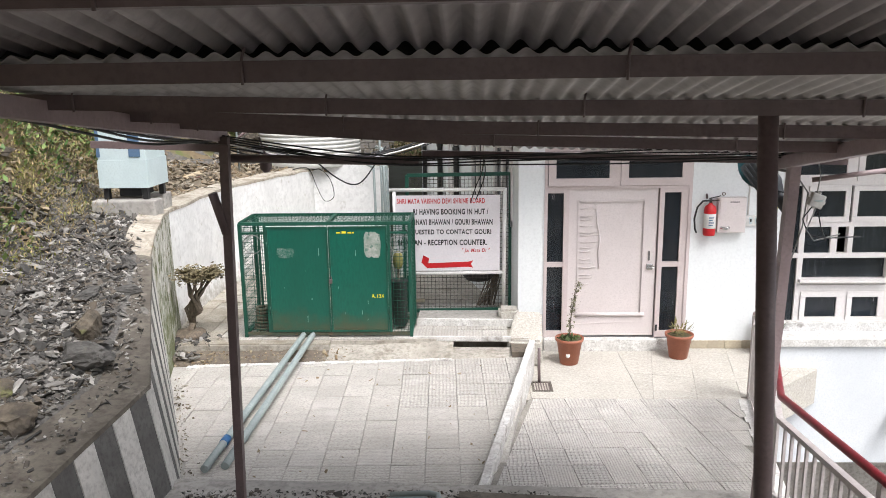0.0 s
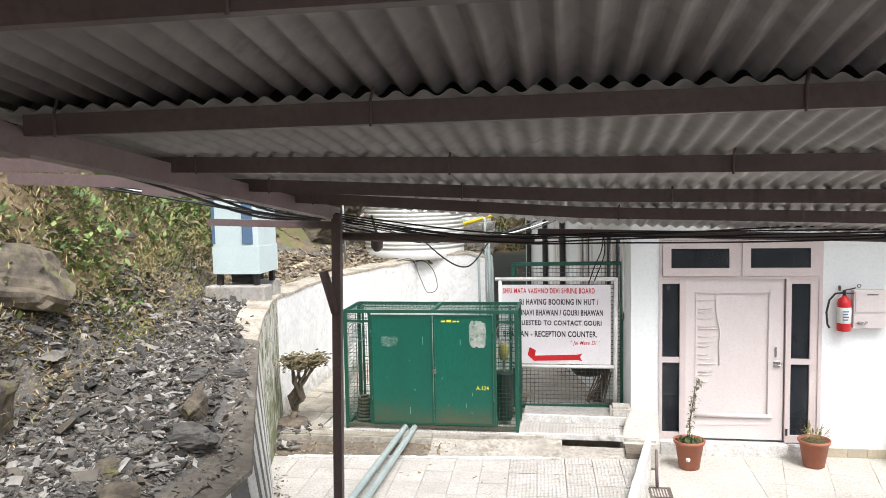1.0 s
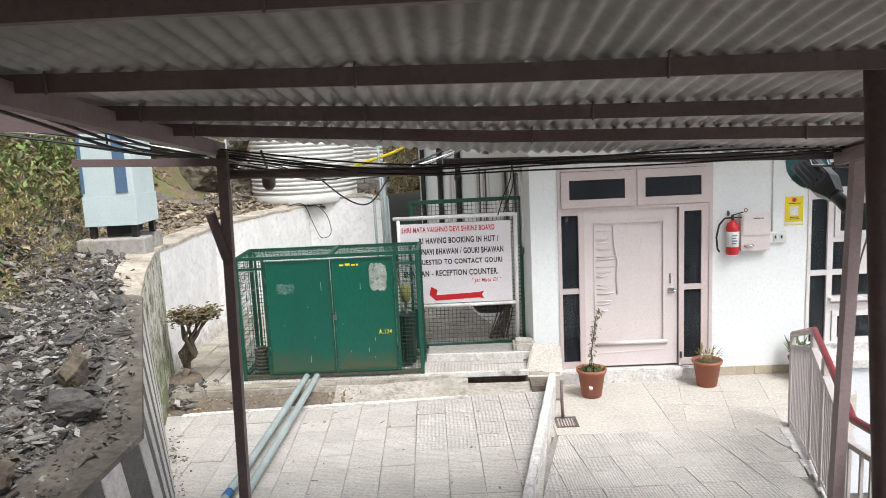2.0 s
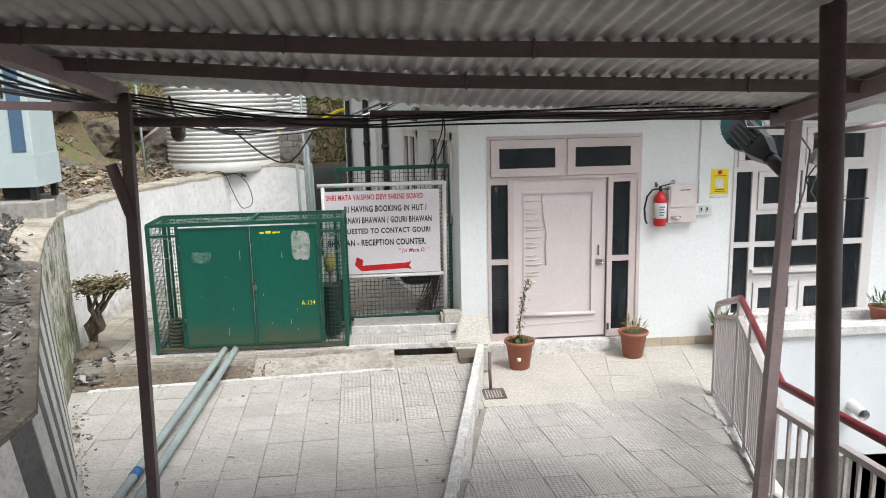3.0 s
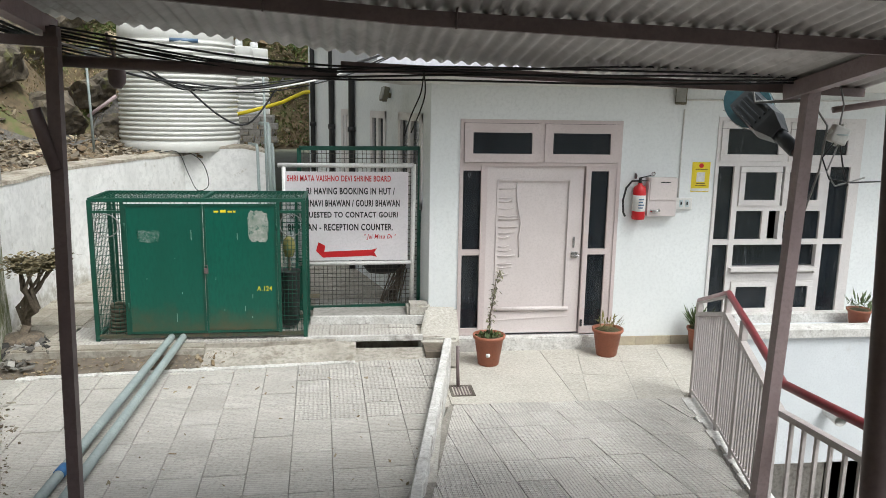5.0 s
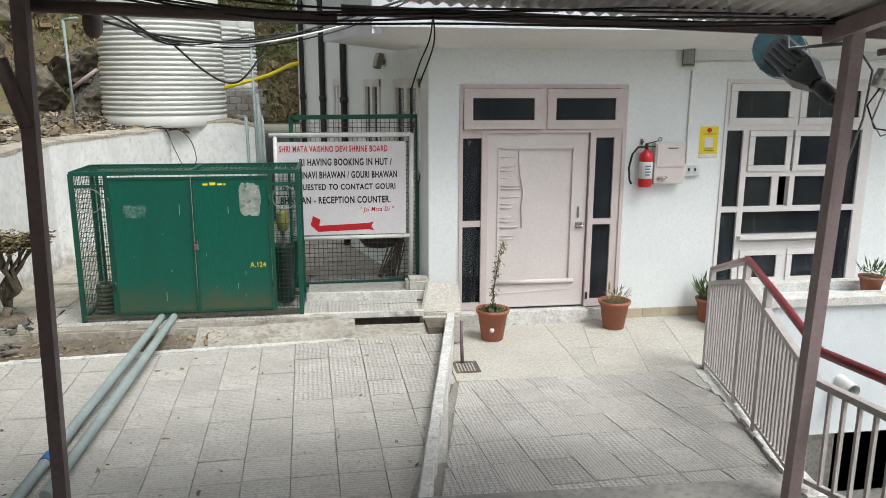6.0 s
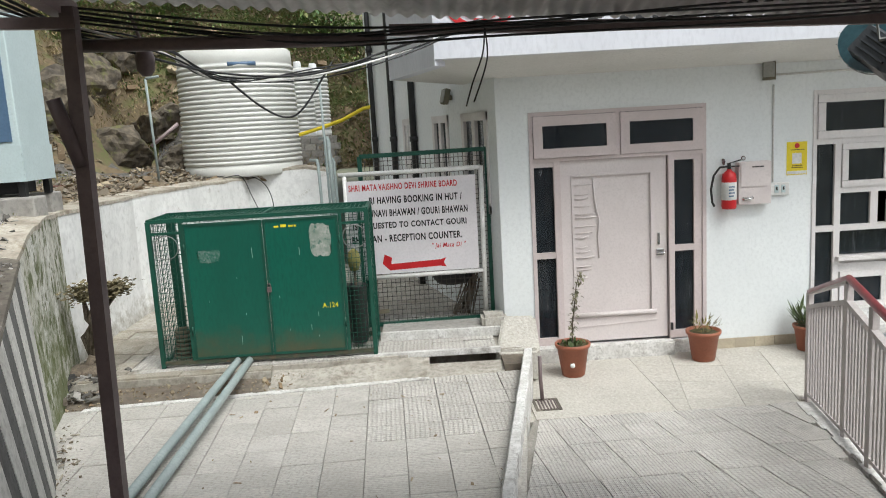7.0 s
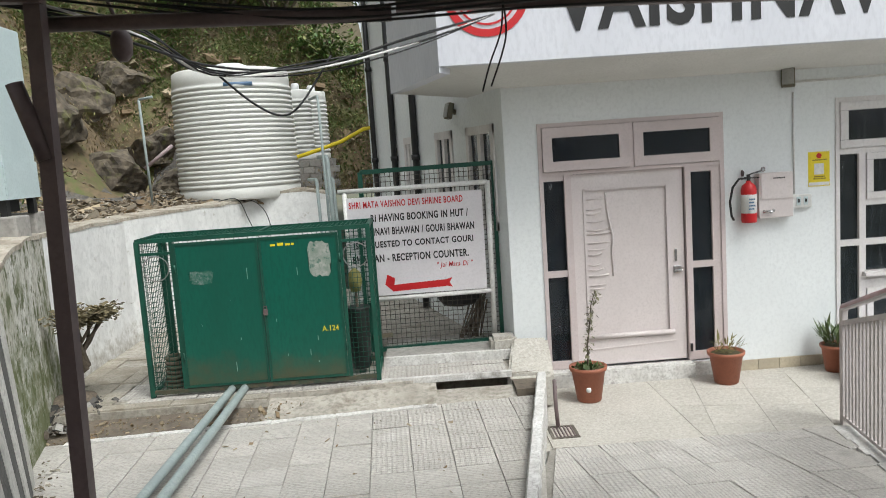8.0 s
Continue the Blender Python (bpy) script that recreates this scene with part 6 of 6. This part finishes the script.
for i in range(6):
    bar(bm, (-5.2 + 0.2 * i, 14.2, 2.2 + 0.05 * math.sin(i)), (-5.0 + 0.2 * i, 14.25, 2.2 + 0.05 * math.sin(i + 1)), 0.35, 0.012)
part("sheet", bm, mat("rust", (0.17, 0.07, 0.05), (0.10, 0.045, 0.035), 6.0, 0.9, 0.3), t)
t = thing("plank", (-3.55, 9.3, 2.0), "pale broken plank lying on the bank", "plank")
part("board", bar(B(), (-3.75, 8.95, 2.06), (-3.45, 9.75, 2.10), 0.07, 0.025), M_CURTAIN, t)

# ---- bonsai-like bush by the wall ----
BX, BY = -2.98, 10.45
bush = thing("clipped_bush", (BX, BY, 0.3), "clipped bush with thick bare branching trunk", "bush")
rnd = random.Random(6)
bm = B()
tips = []
tube(bm, [(BX, BY, 0.28), (BX - 0.03, BY, 0.42), (BX + 0.01, BY, 0.58)], 0.07, 8, 0.05)
for a in range(8):
    th = a * 0.8
    e = Vector((BX + 0.02 + 0.19 * math.cos(th), BY + 0.13 * math.sin(th), 1.24 + 0.04 * math.sin(a * 2)))
    tube(bm, [(BX + 0.02 * math.cos(th), BY, 0.5 + 0.03 * a), (BX + 0.13 * math.cos(th + 1.5) + 0.03 * math.sin(a * 3), BY + 0.06 * math.sin(th), 0.80 + 0.06 * math.sin(a * 5)), (BX + 0.07 * math.cos(th - 0.6), BY + 0.09 * math.sin(th), 1.0), e], 0.034, 6, 0.016)
    tips.append(e)
for v in bm.verts:
    v.co.x += 0.20 * (v.co.z - 0.3)
part("trunk", bm, M_TWIG, bush)
bm = B()
spots = [e + Vector((rnd.gauss(0, 0.075), rnd.gauss(0, 0.06), rnd.gauss(0.03, 0.035))) for e in tips for _ in range(280)]
leaves(bm, spots, 0.034, 9, 0.0, 0.8)
for e in tips:
    for _ in range(3):
        q = e + Vector((rnd.gauss(0, 0.07), rnd.gauss(0, 0.05), rnd.uniform(0.0, 0.1)))
        tube(bm, [e, q], 0.006, 4)
for v in bm.verts:
    v.co.x += 0.20 * (v.co.z - 0.3)
part("crown", bm, mat("dry_bush_leaf", (0.23, 0.20, 0.11), (0.15, 0.12, 0.07), 12.0, 0.9, 0.2), bush, "dense crown of dry stubby twigs")
part("root_ring", lathe(B(), [(0.12, 0), (0.24, 0.02), (0.22, 0.09), (0.1, 0.12)], (BX, BY, 0.36), 14), M_TWIG, bush)


# ---- rocks, scree and plants of the bank ----
def rock(x, y, z, sx, sy, sz, seed, label, material=None):
    rnd = random.Random(seed)
    t = thing("rock", (x, y, z), label, "rock", "rocks on the bank")
    bm = B()
    bmesh.ops.create_icosphere(bm, subdivisions=4, radius=1.0)
    cuts = []
    for _ in range(13):
        c = Vector((rnd.gauss(0, 1), rnd.gauss(0, 1), rnd.gauss(0, 0.8))).normalized()
        cuts.append((c, rnd.uniform(0.55, 0.9)))
    for v in bm.verts:
        for c, d in cuts:
            over = v.co.dot(c) - d
            if over > 0:
                v.co -= c * over
        k = v.co + Vector((seed, 0, 0))
        v.co *= 1 + 0.14 * noise.noise(k * 1.7) + 0.08 * noise.noise(k * 5) + 0.05 * noise.noise(k * 13) - 0.07 * abs(math.sin(7 * (k.z + 0.5 * k.x + 0.25 * noise.noise(k * 2))))
        v.co.z = max(v.co.z, -0.55)
    bmesh.ops.transform(bm, matrix=Matrix.Translation((x, y, z + sz * 0.4)) @ Matrix.Rotation(rnd.uniform(0, 3), 4, "Z") @ Matrix.Rotation(rnd.uniform(-0.25, 0.25), 4, "Y") @ Matrix.Diagonal((sx * 1.2, sy * 1.2, sz * 1.2, 1)), verts=bm.verts)
    part("stone_body", bm, material or M_ROCK, t)
    return t


for k, (x, y, sx, sy, sz, lab) in enumerate(((-2.38, 6.50, 0.25, 0.16, 0.12, "flat dark slate boulder on the bank"), (-2.52, 6.86, 0.14, 0.11, 0.17, "brown angular rock resting on a slate boulder"),
                                             (-2.42, 5.55, 0.19, 0.13, 0.12, "rusty brown rock near the wall coping"), (-2.7, 5.85, 0.11, 0.1, 0.07, "small brown rock on the bank"),
                                             (-2.84, 8.50, 0.13, 0.08, 0.06, "flat slate slab beside the wall coping"), (-2.85, 7.55, 0.19, 0.08, 0.06, "thin slate slab on the scree"),
                                             (-2.60, 7.85, 0.16, 0.09, 0.06, "small slate slab by the coping"), (-3.75, 5.75, 0.34, 0.28, 0.3, "large grey boulder in the scree"), (-4.25, 6.95, 0.50, 0.42, 0.34, "large brown boulder sticking out of the hillside"),
                                             (-6.9, 9.2, 0.7, 0.6, 0.5, "weathered boulder in the hillside"), (-6.2, 12.6, 0.6, 0.5, 0.4, "weathered boulder in the hillside"), (-4.5, 9.1, 0.16, 0.14, 0.08, "pale stone on the bank"),
                                             (-5.0, 17.8, 0.62, 0.45, 0.5, "large cracked rock at the terrace edge"), (-4.1, 18.2, 0.5, 0.4, 0.38, "brown boulder at the terrace edge"), (-5.9, 17.0, 0.75, 0.55, 0.6, "large cracked rock at the terrace edge"), (-4.7, 19.0, 0.7, 0.5, 0.45, "large cracked rock leaning from the slope"), (-6.0, 18.6, 0.75, 0.5, 0.6, "large cracked rock leaning from the slope"), (-3.7, 19.2, 0.5, 0.4, 0.35, "brown boulder bedded in the back slope"), (-5.5, 20.0, 0.7, 0.5, 0.5, "brown boulder bedded in the back slope"),
                                             (-6.4, 16.0, 0.6, 0.6, 0.55, "mossy boulder above the terrace"))):
    rock(x, y, hill_height(x, y) - (0.0 if sx < 0.5 else 0.15), sx, sy, sz, k + 3, lab, M_SLATE if "slate" in lab[:18] else None)


def scatter(name, count, place, size, material, label, cat, seed, flat=0.35, height=None):
    """Many angular chips in one mesh, lying on the slope."""
    rng = np.random.default_rng(seed)
    verts, faces = [], []
    base = np.array([(-1, -1, 0), (1, -0.8, 0), (0.9, 1, 0), (-0.8, 0.9, 0), (-0.8, -0.7, 1), (0.7, -0.9, 0.8), (0.8, 0.7, 1), (-0.7, 0.8, 0.9)])
    quads = [(0, 3, 2, 1), (4, 5, 6, 7), (0, 1, 5, 4), (1, 2, 6, 5), (2, 3, 7, 6), (3, 0, 4, 7)]
    for i in range(count):
        x, y = place(rng)
        s = size * rng.lognormal(0, 0.5)
        e = Euler((rng.normal(0, 0.45), rng.normal(0, 0.45), rng.uniform(0, 6.3))).to_matrix()
        sc = np.array((s * rng.uniform(1.0, 1.7), s * rng.uniform(0.35, 0.9), s * flat * rng.uniform(0.5, 1.5)))
        pts = (base * (1 + rng.normal(0, 0.15, base.shape)) * sc) @ np.array(e).T + (x, y, (height or hill_height)(x, y))
        k = len(verts)
        verts.extend(map(tuple, pts))
        faces.extend(tuple(k + j for j in q) for q in quads)
    me = bpy.data.meshes.new(name)
    me.from_pydata(verts, [], faces)
    me.materials.append(material)
    return tagged(new(name, me), label, cat, kind="stuff")


def island_mat(name, ramp_cols, rough=0.9):
    m = bpy.data.materials.new(name)
    m.use_nodes = True
    n, l = m.node_tree.nodes, m.node_tree.links
    g, r, t, mx = n.new("ShaderNodeNewGeometry"), n.new("ShaderNodeValToRGB"), n.new("ShaderNodeTexNoise"), n.new("ShaderNodeMix")
    t.inputs["Scale"].default_value, t.inputs["Detail"].default_value = 25, 5
    els = r.color_ramp.elements
    while len(els) < len(ramp_cols):
        els.new(0.5)
    for i, c in enumerate(ramp_cols):
        els[i].position, els[i].color = i / (len(ramp_cols) - 1), (*c, 1)
    l.new(g.outputs["Random Per Island"], r.inputs[0])
    mx.data_type, mx.blend_type = "RGBA", "MULTIPLY"
    mx.inputs[0].default_value = 0.6
    l.new(r.outputs[0], mx.inputs[6]), l.new(t.outputs["Fac"], mx.inputs[7])
    hs = n.new("ShaderNodeHueSaturation")
    hs.inputs["Saturation"].default_value, hs.inputs["Value"].default_value = 1.0, 1.4
    l.new(mx.outputs[2], hs.inputs["Color"])
    l.new(hs.outputs[0], n["Principled BSDF"].inputs["Base Color"])
    n["Principled BSDF"].inputs["Roughness"].default_value = rough
    return m


M_CHIPS = island_mat("slate_chips", [(0.025, 0.024, 0.022), (0.055, 0.052, 0.048), (0.10, 0.094, 0.086), (0.09, 0.072, 0.052), (0.16, 0.152, 0.138), (0.36, 0.345, 0.32)])
M_SCREE = island_mat("slope_scree", [(0.07, 0.055, 0.038), (0.16, 0.125, 0.085), (0.22, 0.185, 0.135), (0.12, 0.10, 0.075), (0.40, 0.36, 0.29)])
M_STRAW = island_mat("dry_grass", [(0.26, 0.19, 0.095), (0.40, 0.31, 0.17), (0.19, 0.135, 0.07), (0.31, 0.265, 0.12), (0.17, 0.175, 0.06)], 0.85)
M_LITTER = island_mat("leaf_litter", [(0.12, 0.085, 0.05), (0.24, 0.17, 0.10), (0.18, 0.15, 0.10), (0.38, 0.31, 0.21)])
M_MOSSLEAF = island_mat("slope_moss", [(0.14, 0.17, 0.025), (0.28, 0.26, 0.05), (0.10, 0.14, 0.025), (0.19, 0.13, 0.05)], 0.8)
M_GREENERY = island_mat("slope_greenery", [(0.035, 0.085, 0.025), (0.10, 0.18, 0.045), (0.20, 0.27, 0.08), (0.065, 0.13, 0.035), (0.22, 0.22, 0.07)], 0.6)


def on_bank(rng):
    y = rng.uniform(4.6, 11.5)
    e = lerp_table(y, EDGE)
    return e + 0.05 - (e - foot_x(y) + 0.25) * rng.uniform(0, 1) - (0.12 if y < 9 else 0.0), y


def on_terrace(rng):
    y = rng.uniform(11.5, 19.0)
    return lerp_table(y, EDGE) - 0.1 - rng.uniform(0, 4.2) * rng.uniform(0.2, 1), y


def on_slope(rng):
    y = rng.uniform(5, 17)
    return foot_x(y) - rng.uniform(-0.1, 4), y


def along_top(y):
    return lerp_table(y, [(q[1], z) for q, z in zip(W_IN, W_TOP)])


def on_coping(rng):
    y = rng.uniform(4.6, 8.7)
    return lerp_table(y, [(q[1], q[0]) for q in W_IN]) - rng.uniform(0.02, 1.0) ** 0.6 * lerp_table(y, [(q[1], w) for q, w in zip(W_IN, W_WIDE)]), y


def on_back(rng):
    return rng.uniform(-9, 1.0), 18.6 + rng.uniform(0, 7)


scatter("slate_chips", 42000, on_bank, 0.0155, M_CHIPS, "loose grey slate chips covering the bank", "gravel", 1)
scatter("terrace_gravel", 9000, on_terrace, 0.028, M_SCREE, "loose gravel on the tank terrace", "gravel", 2)
scatter("slope_scree", 9000, on_slope, 0.020, M_SCREE, "slate chips washed down the hillside", "gravel", 10)
scatter("coping_chips", 700, on_coping, 0.014, M_CHIPS, "loose chips strewn along the wall coping", "gravel", 11, 0.3, lambda x, y: along_top(y) + 0.012)
scatter("slope_stones", 8000, on_slope, 0.024, M_LITTER, "stones sticking out of the hillside", "gravel", 3)
scatter("leaf_litter", 3500, on_terrace, 0.035, M_LITTER, "dead leaves and twigs on the terrace", "litter", 4, 0.12)
scatter("back_slope_stones", 1800, on_back, 0.045, M_LITTER, "brown stones and clods of the back slope", "gravel", 5, 0.5)


def on_mud(rng):
    x = rng.uniform(-3.2, -0.6) if rng.random() < 0.6 else rng.uniform(-3.2, -2.4)
    return x, 9.66 + 0.07 * (x + 3.0) + rng.uniform(0, 0.34)


def mud_height(x, y):
    return 0.215 + 0.10 * min(max((y - 9.62) / 0.46, 0), 1)


def on_court_edge(rng):
    f = rng.random()
    return -2.74 + 1.18 * f + abs(rng.normal(0, 0.09)), 9.2 - 2.9 * f


scatter("channel_rubble", 450, on_mud, 0.008, M_LITTER, "crumbled cement and stones in the drain channel", "rubble", 6, 0.6, mud_height)
scatter("court_edge_rubble", 160, on_court_edge, 0.008, M_SCREE, "crumbled stones along the foot of the striped wall", "rubble", 7, 0.5, lambda x, y: COURT)
scatter("landing_rubble", 1200, lambda rng: (rng.uniform(-1.5, 1.6), 6.22 - abs(rng.normal(0, 0.25))), 0.008, M_CHIPS, "loose stone chips along the edge of the stair landing", "rubble", 9, 0.5, lambda x, y: LANDING)
scatter("wall_foot_rubble", 260, lambda rng: (-2.78 - 0.32 * rng.random() + 0.12 * rng.normal(), 9.75 + 0.85 * rng.random()), 0.022, M_CHIPS, "stones and earth heaped at the wall foot round the bush", "rubble", 12, 0.6, lambda x, y: 0.30 if y < 10.05 else 0.385)
scatter("court_litter", 60, lambda rng: (rng.uniform(-1.2, 1.2), rng.uniform(6.6, 9.7)), 0.012, M_LITTER, "few dead leaves on the court", "litter", 8, 0.15, lambda x, y: COURT + 0.004)


def foliage(name, patches, per, size, material, label, seed, spread=0.35, slim=0.28):
    rnd = random.Random(seed)
    bm = B()
    spots = []
    for x, y, s in patches:
        for _ in range(int(per * s)):
            px, py = x + rnd.gauss(0, spread * s), y + rnd.gauss(0, spread * s)
            spots.append((px, py, hill_height(px, py) + abs(rnd.gauss(0, 1.6 * size * s)) + 0.01))
    leaves(bm, spots, size, seed, -0.2, slim)
    ob = mesh_ob(name, bm, material)
    return tagged(ob, label, "plants", kind="stuff")


rnd = random.Random(77)
def on_wild(rnd, lo, hi):
    y = rnd.uniform(5.0, 15.0)
    return foot_x(y) - lo - rnd.random() * hi, y, rnd.uniform(0.6, 1.5)


patches = [on_wild(rnd, 0.3, 3.2) for _ in range(120)]
foliage("slope_plants", patches, 330, 0.085, M_GREENERY, "green weeds and ferns on the hillside", 41, 0.2)
patches = [on_wild(rnd, 0.1, 2.8) for _ in range(75)]
foliage("slope_moss", patches, 800, 0.03, M_MOSSLEAF, "low moss and grass on the hillside", 42, 0.26)
patches = [(rnd.uniform(-10, 3), 20.0 + rnd.random() * 6, rnd.uniform(0.7, 1.6)) for _ in range(120)]
foliage("back_slope_plants", patches, 900, 0.07, M_GREENERY, "shrubs and ferns on the back slope", 43, 0.45)


patches = [(rnd.uniform(-8, 2), 17.9 + rnd.random() * 6, rnd.uniform(0.6, 1.4)) for _ in range(170)]
foliage("back_slope_grass", patches, 300, 0.10, M_STRAW, "dry brown grass and bramble on the back slope", 44, 0.4, 0.07)
patches = [on_wild(rnd, 0.0, 2.6) for _ in range(80)]
foliage("slope_grass", patches, 380, 0.08, M_STRAW, "dry straw among the weeds of the hillside", 45, 0.3, 0.08)


def shrub(x, y, r, h, seed, label):
    rnd = random.Random(seed)
    z = hill_height(x, y)
    t = thing("shrub", (x, y, z), label, "shrub", "shrubs of the hillside")
    bm, spots = B(), []
    for k in range(9):
        a = rnd.uniform(0, 6.28)
        tip = Vector((x + r * 0.8 * math.cos(a) * rnd.random(), y + r * 0.8 * math.sin(a) * rnd.random(), z + h * rnd.uniform(0.5, 1)))
        mid = Vector((x, y, z)).lerp(tip, 0.5) + Vector((rnd.gauss(0, 0.08), rnd.gauss(0, 0.08), 0.05))
        tube(bm, [(x, y, z - 0.1), mid, tip], 0.03 * h, 5, 0.006)
        for _ in range(150):
            c = mid.lerp(tip, rnd.uniform(0.1, 1.1))
            spots.append(c + Vector((rnd.gauss(0, 0.16 * r), rnd.gauss(0, 0.16 * r), rnd.gauss(0, 0.12 * r))))
    part("stem", bm, M_TWIG, t)
    part("crown", leaves(B(), spots, 0.13, seed), M_GREENERY, t)


for k in range(20):
    x, y = (rnd.uniform(-9.5, 2.5), rnd.uniform(20.5, 26)) if k < 14 else (rnd.uniform(-8.5, -6.2), rnd.uniform(6, 14))
    shrub(x, y, rnd.uniform(0.9, 1.5), rnd.uniform(1.0, 2.2), 100 + k, "straggly green shrub on the slope")


def tree(x, y, h, seed):
    rnd = random.Random(seed)
    z = hill_height(x, y)
    t = thing("tree", (x, y, z), "thin hillside tree with loose green crown", "tree", "trees of the hillside")
    bm, spots = B(), []
    top = Vector((x + rnd.gauss(0, 0.4), y + rnd.gauss(0, 0.4), z + h))
    tube(bm, [(x, y, z - 0.3), Vector((x, y, z)).lerp(top, 0.5) + Vector((0.1, 0, 0)), top], 0.11, 8, 0.03)
    for k in range(13):
        s = Vector((x, y, z)).lerp(top, rnd.uniform(0.35, 1))
        e = s + Vector((rnd.gauss(0, 0.9), rnd.gauss(0, 0.9), rnd.uniform(0.1, 0.8)))
        tube(bm, [s, s.lerp(e, 0.5) + Vector((0, 0, 0.1)), e], 0.035, 5, 0.008)
        for _ in range(130):
            spots.append(s.lerp(e, rnd.uniform(0.3, 1.1)) + Vector((rnd.gauss(0, 0.25), rnd.gauss(0, 0.25), rnd.gauss(0, 0.2))))
    part("trunk", bm, M_TWIG, t)
    part("crown", leaves(B(), spots, 0.16, seed), M_GREENERY, t)


for k, (x, y, h) in enumerate(((-7.5, 24, 5), (-4.5, 25.5, 5.5), (-2.2, 26.5, 6), (-9.5, 22, 5), (-0.2, 27.5, 6), (-11, 17, 5), (-10.5, 12, 5), (-10, 7, 5))):
    tree(x, y, h, 300 + k)

# ---- paving pieces ----
random.seed(12)


def tile_mesh(name, poly, h, material, chamfer=0.003):
    """A tile with slightly sunk, bevelled rim over a plan polygon given about its own centre."""
    cx, cy = sum(p[0] for p in poly) / len(poly), sum(p[1] for p in poly) / len(poly)
    inner = [(cx + (x - cx) * (1 - chamfer / 0.16), cy + (y - cy) * (1 - chamfer / 0.16)) for x, y in poly]
    n = len(poly)
    v = [(x, y, -0.02) for x, y in poly] + [(x, y, h - 0.003) for x, y in poly] + [(x, y, h) for x, y in inner]
    f = [tuple(range(2 * n, 3 * n))]
    for i in range(n):
        j = (i + 1) % n
        f += [(i, j, n + j, n + i), (n + i, n + j, 2 * n + j, 2 * n + i)]
    me = bpy.data.meshes.new(name)
    me.from_pydata(v, [], f)
    me.materials.append(material)
    return me


def pave(parent, region, size, turn, pick, level, gap=0.004, name="tile", depth=0.02, rough=0.004):
    """Lays square tiles as parts of the floor over a convex plan region; level(x, y) gives the place of their underside."""
    edges, whole = plan_edges(region), {}
    sx, sy = size if isinstance(size, tuple) else (size, size)
    c, s = math.cos(turn), math.sin(turn)
    cx, cy = sum(p[0] for p in region) / len(region), sum(p[1] for p in region) / len(region)
    n = 22
    for i in range(-n, n):
        for j in range(-n, n):
            u, v = i * sx, j * sy
            x, y = cx + u * c - v * s, cy + u * s + v * c
            g, h = (sx - gap) / 2, (sy - gap) / 2
            corner = [(x + a * c - b * s, y + a * s + b * c) for a, b in ((-g, -h), (g, -h), (g, h), (-g, h))]
            poly = clip_poly(corner, edges)
            if not poly or area2(poly) < 0.12 * sx * sy:
                continue
            m = pick(i, j, x, y)
            if m is None:
                continue
            if len(poly) == 4 and abs(area2(poly) - 4 * g * h) < 1e-5:
                key = m.name
                if key not in whole:
                    whole[key] = tile_mesh(name, [(a * c - b * s, a * s + b * c) for a, b in ((-g, -h), (g, -h), (g, h), (-g, h))], depth, m)
                me = whole[key]
            else:
                me = tile_mesh(name, [(px - x, py - y) for px, py in poly], depth, m)
            o = new(name, me)
            o.parent = parent
            slope = (level(x, y + 0.1) - level(x, y - 0.1)) / 0.2
            o.matrix_basis = Matrix.Translation((x, y, level(x, y) + random.uniform(-rough, rough))) @ Matrix.Rotation(math.atan(slope) + random.gauss(0, 0.003), 4, "X") @ Matrix.Rotation(random.gauss(0, 0.004), 4, "Y") @ Matrix.Rotation(random.gauss(0, 0.008), 4, "Z")


def court_pick(i, j, x, y):
    if y < 7.3 and x < -2.1 and random.random() < 0.3:
        return None
    if x > 0.0 and y > 8.3:
        return M_COURT2
    return M_COURT


pave(court, [(-2.6, 9.0), (-1.5, 6.25), (1.0, 6.25), (1.66, 9.94), (-0.1, 9.84), (-2.6, 9.62)], 0.33, radians(2), court_pick, lambda x, y: COURT - 0.02)
pave(platform, [(-3.2, 10.06), (-0.95, 10.09), (-0.95, 10.24), (-3.2, 10.21)], 0.35, radians(-1), lambda i, j, x, y: M_DIRTY, lambda x, y: PLATFORM - 0.021)
pave(platform, [(-3.2, 10.22), (-2.52, 10.23), (-2.52, 12.2), (-3.3, 12.2)], 0.35, radians(-1), lambda i, j, x, y: None if random.random() < 0.25 else M_DIRTY, lambda x, y: PLATFORM - 0.021)
pave(platform, [(-2.5, 10.235), (-0.3, 10.27), (1.45, 10.34), (1.55, 10.80), (-2.5, 10.92)], 0.35, radians(-1), lambda i, j, x, y: M_COURT2, lambda x, y: PLATFORM - 0.02)
pave(ramp_floor, [(1.12, 6.28), (3.42, 6.28), (4.25, 9.15), (1.72, 9.17)], (0.305, 0.44), radians(3), lambda i, j, x, y: M_PATH if random.random() < 0.6 else M_PATH2, lambda x, y: ramp_z(x, y) - 0.02)
pave(landing, [(3.055, 9.14), (4.33, 9.09), (5.2, 10.1), (5.2, 10.98), (3.055, 10.98)], 0.52, radians(-12), lambda i, j, x, y: M_TERRAZZO, lambda x, y: -0.0205, 0.002, rough=0.001)
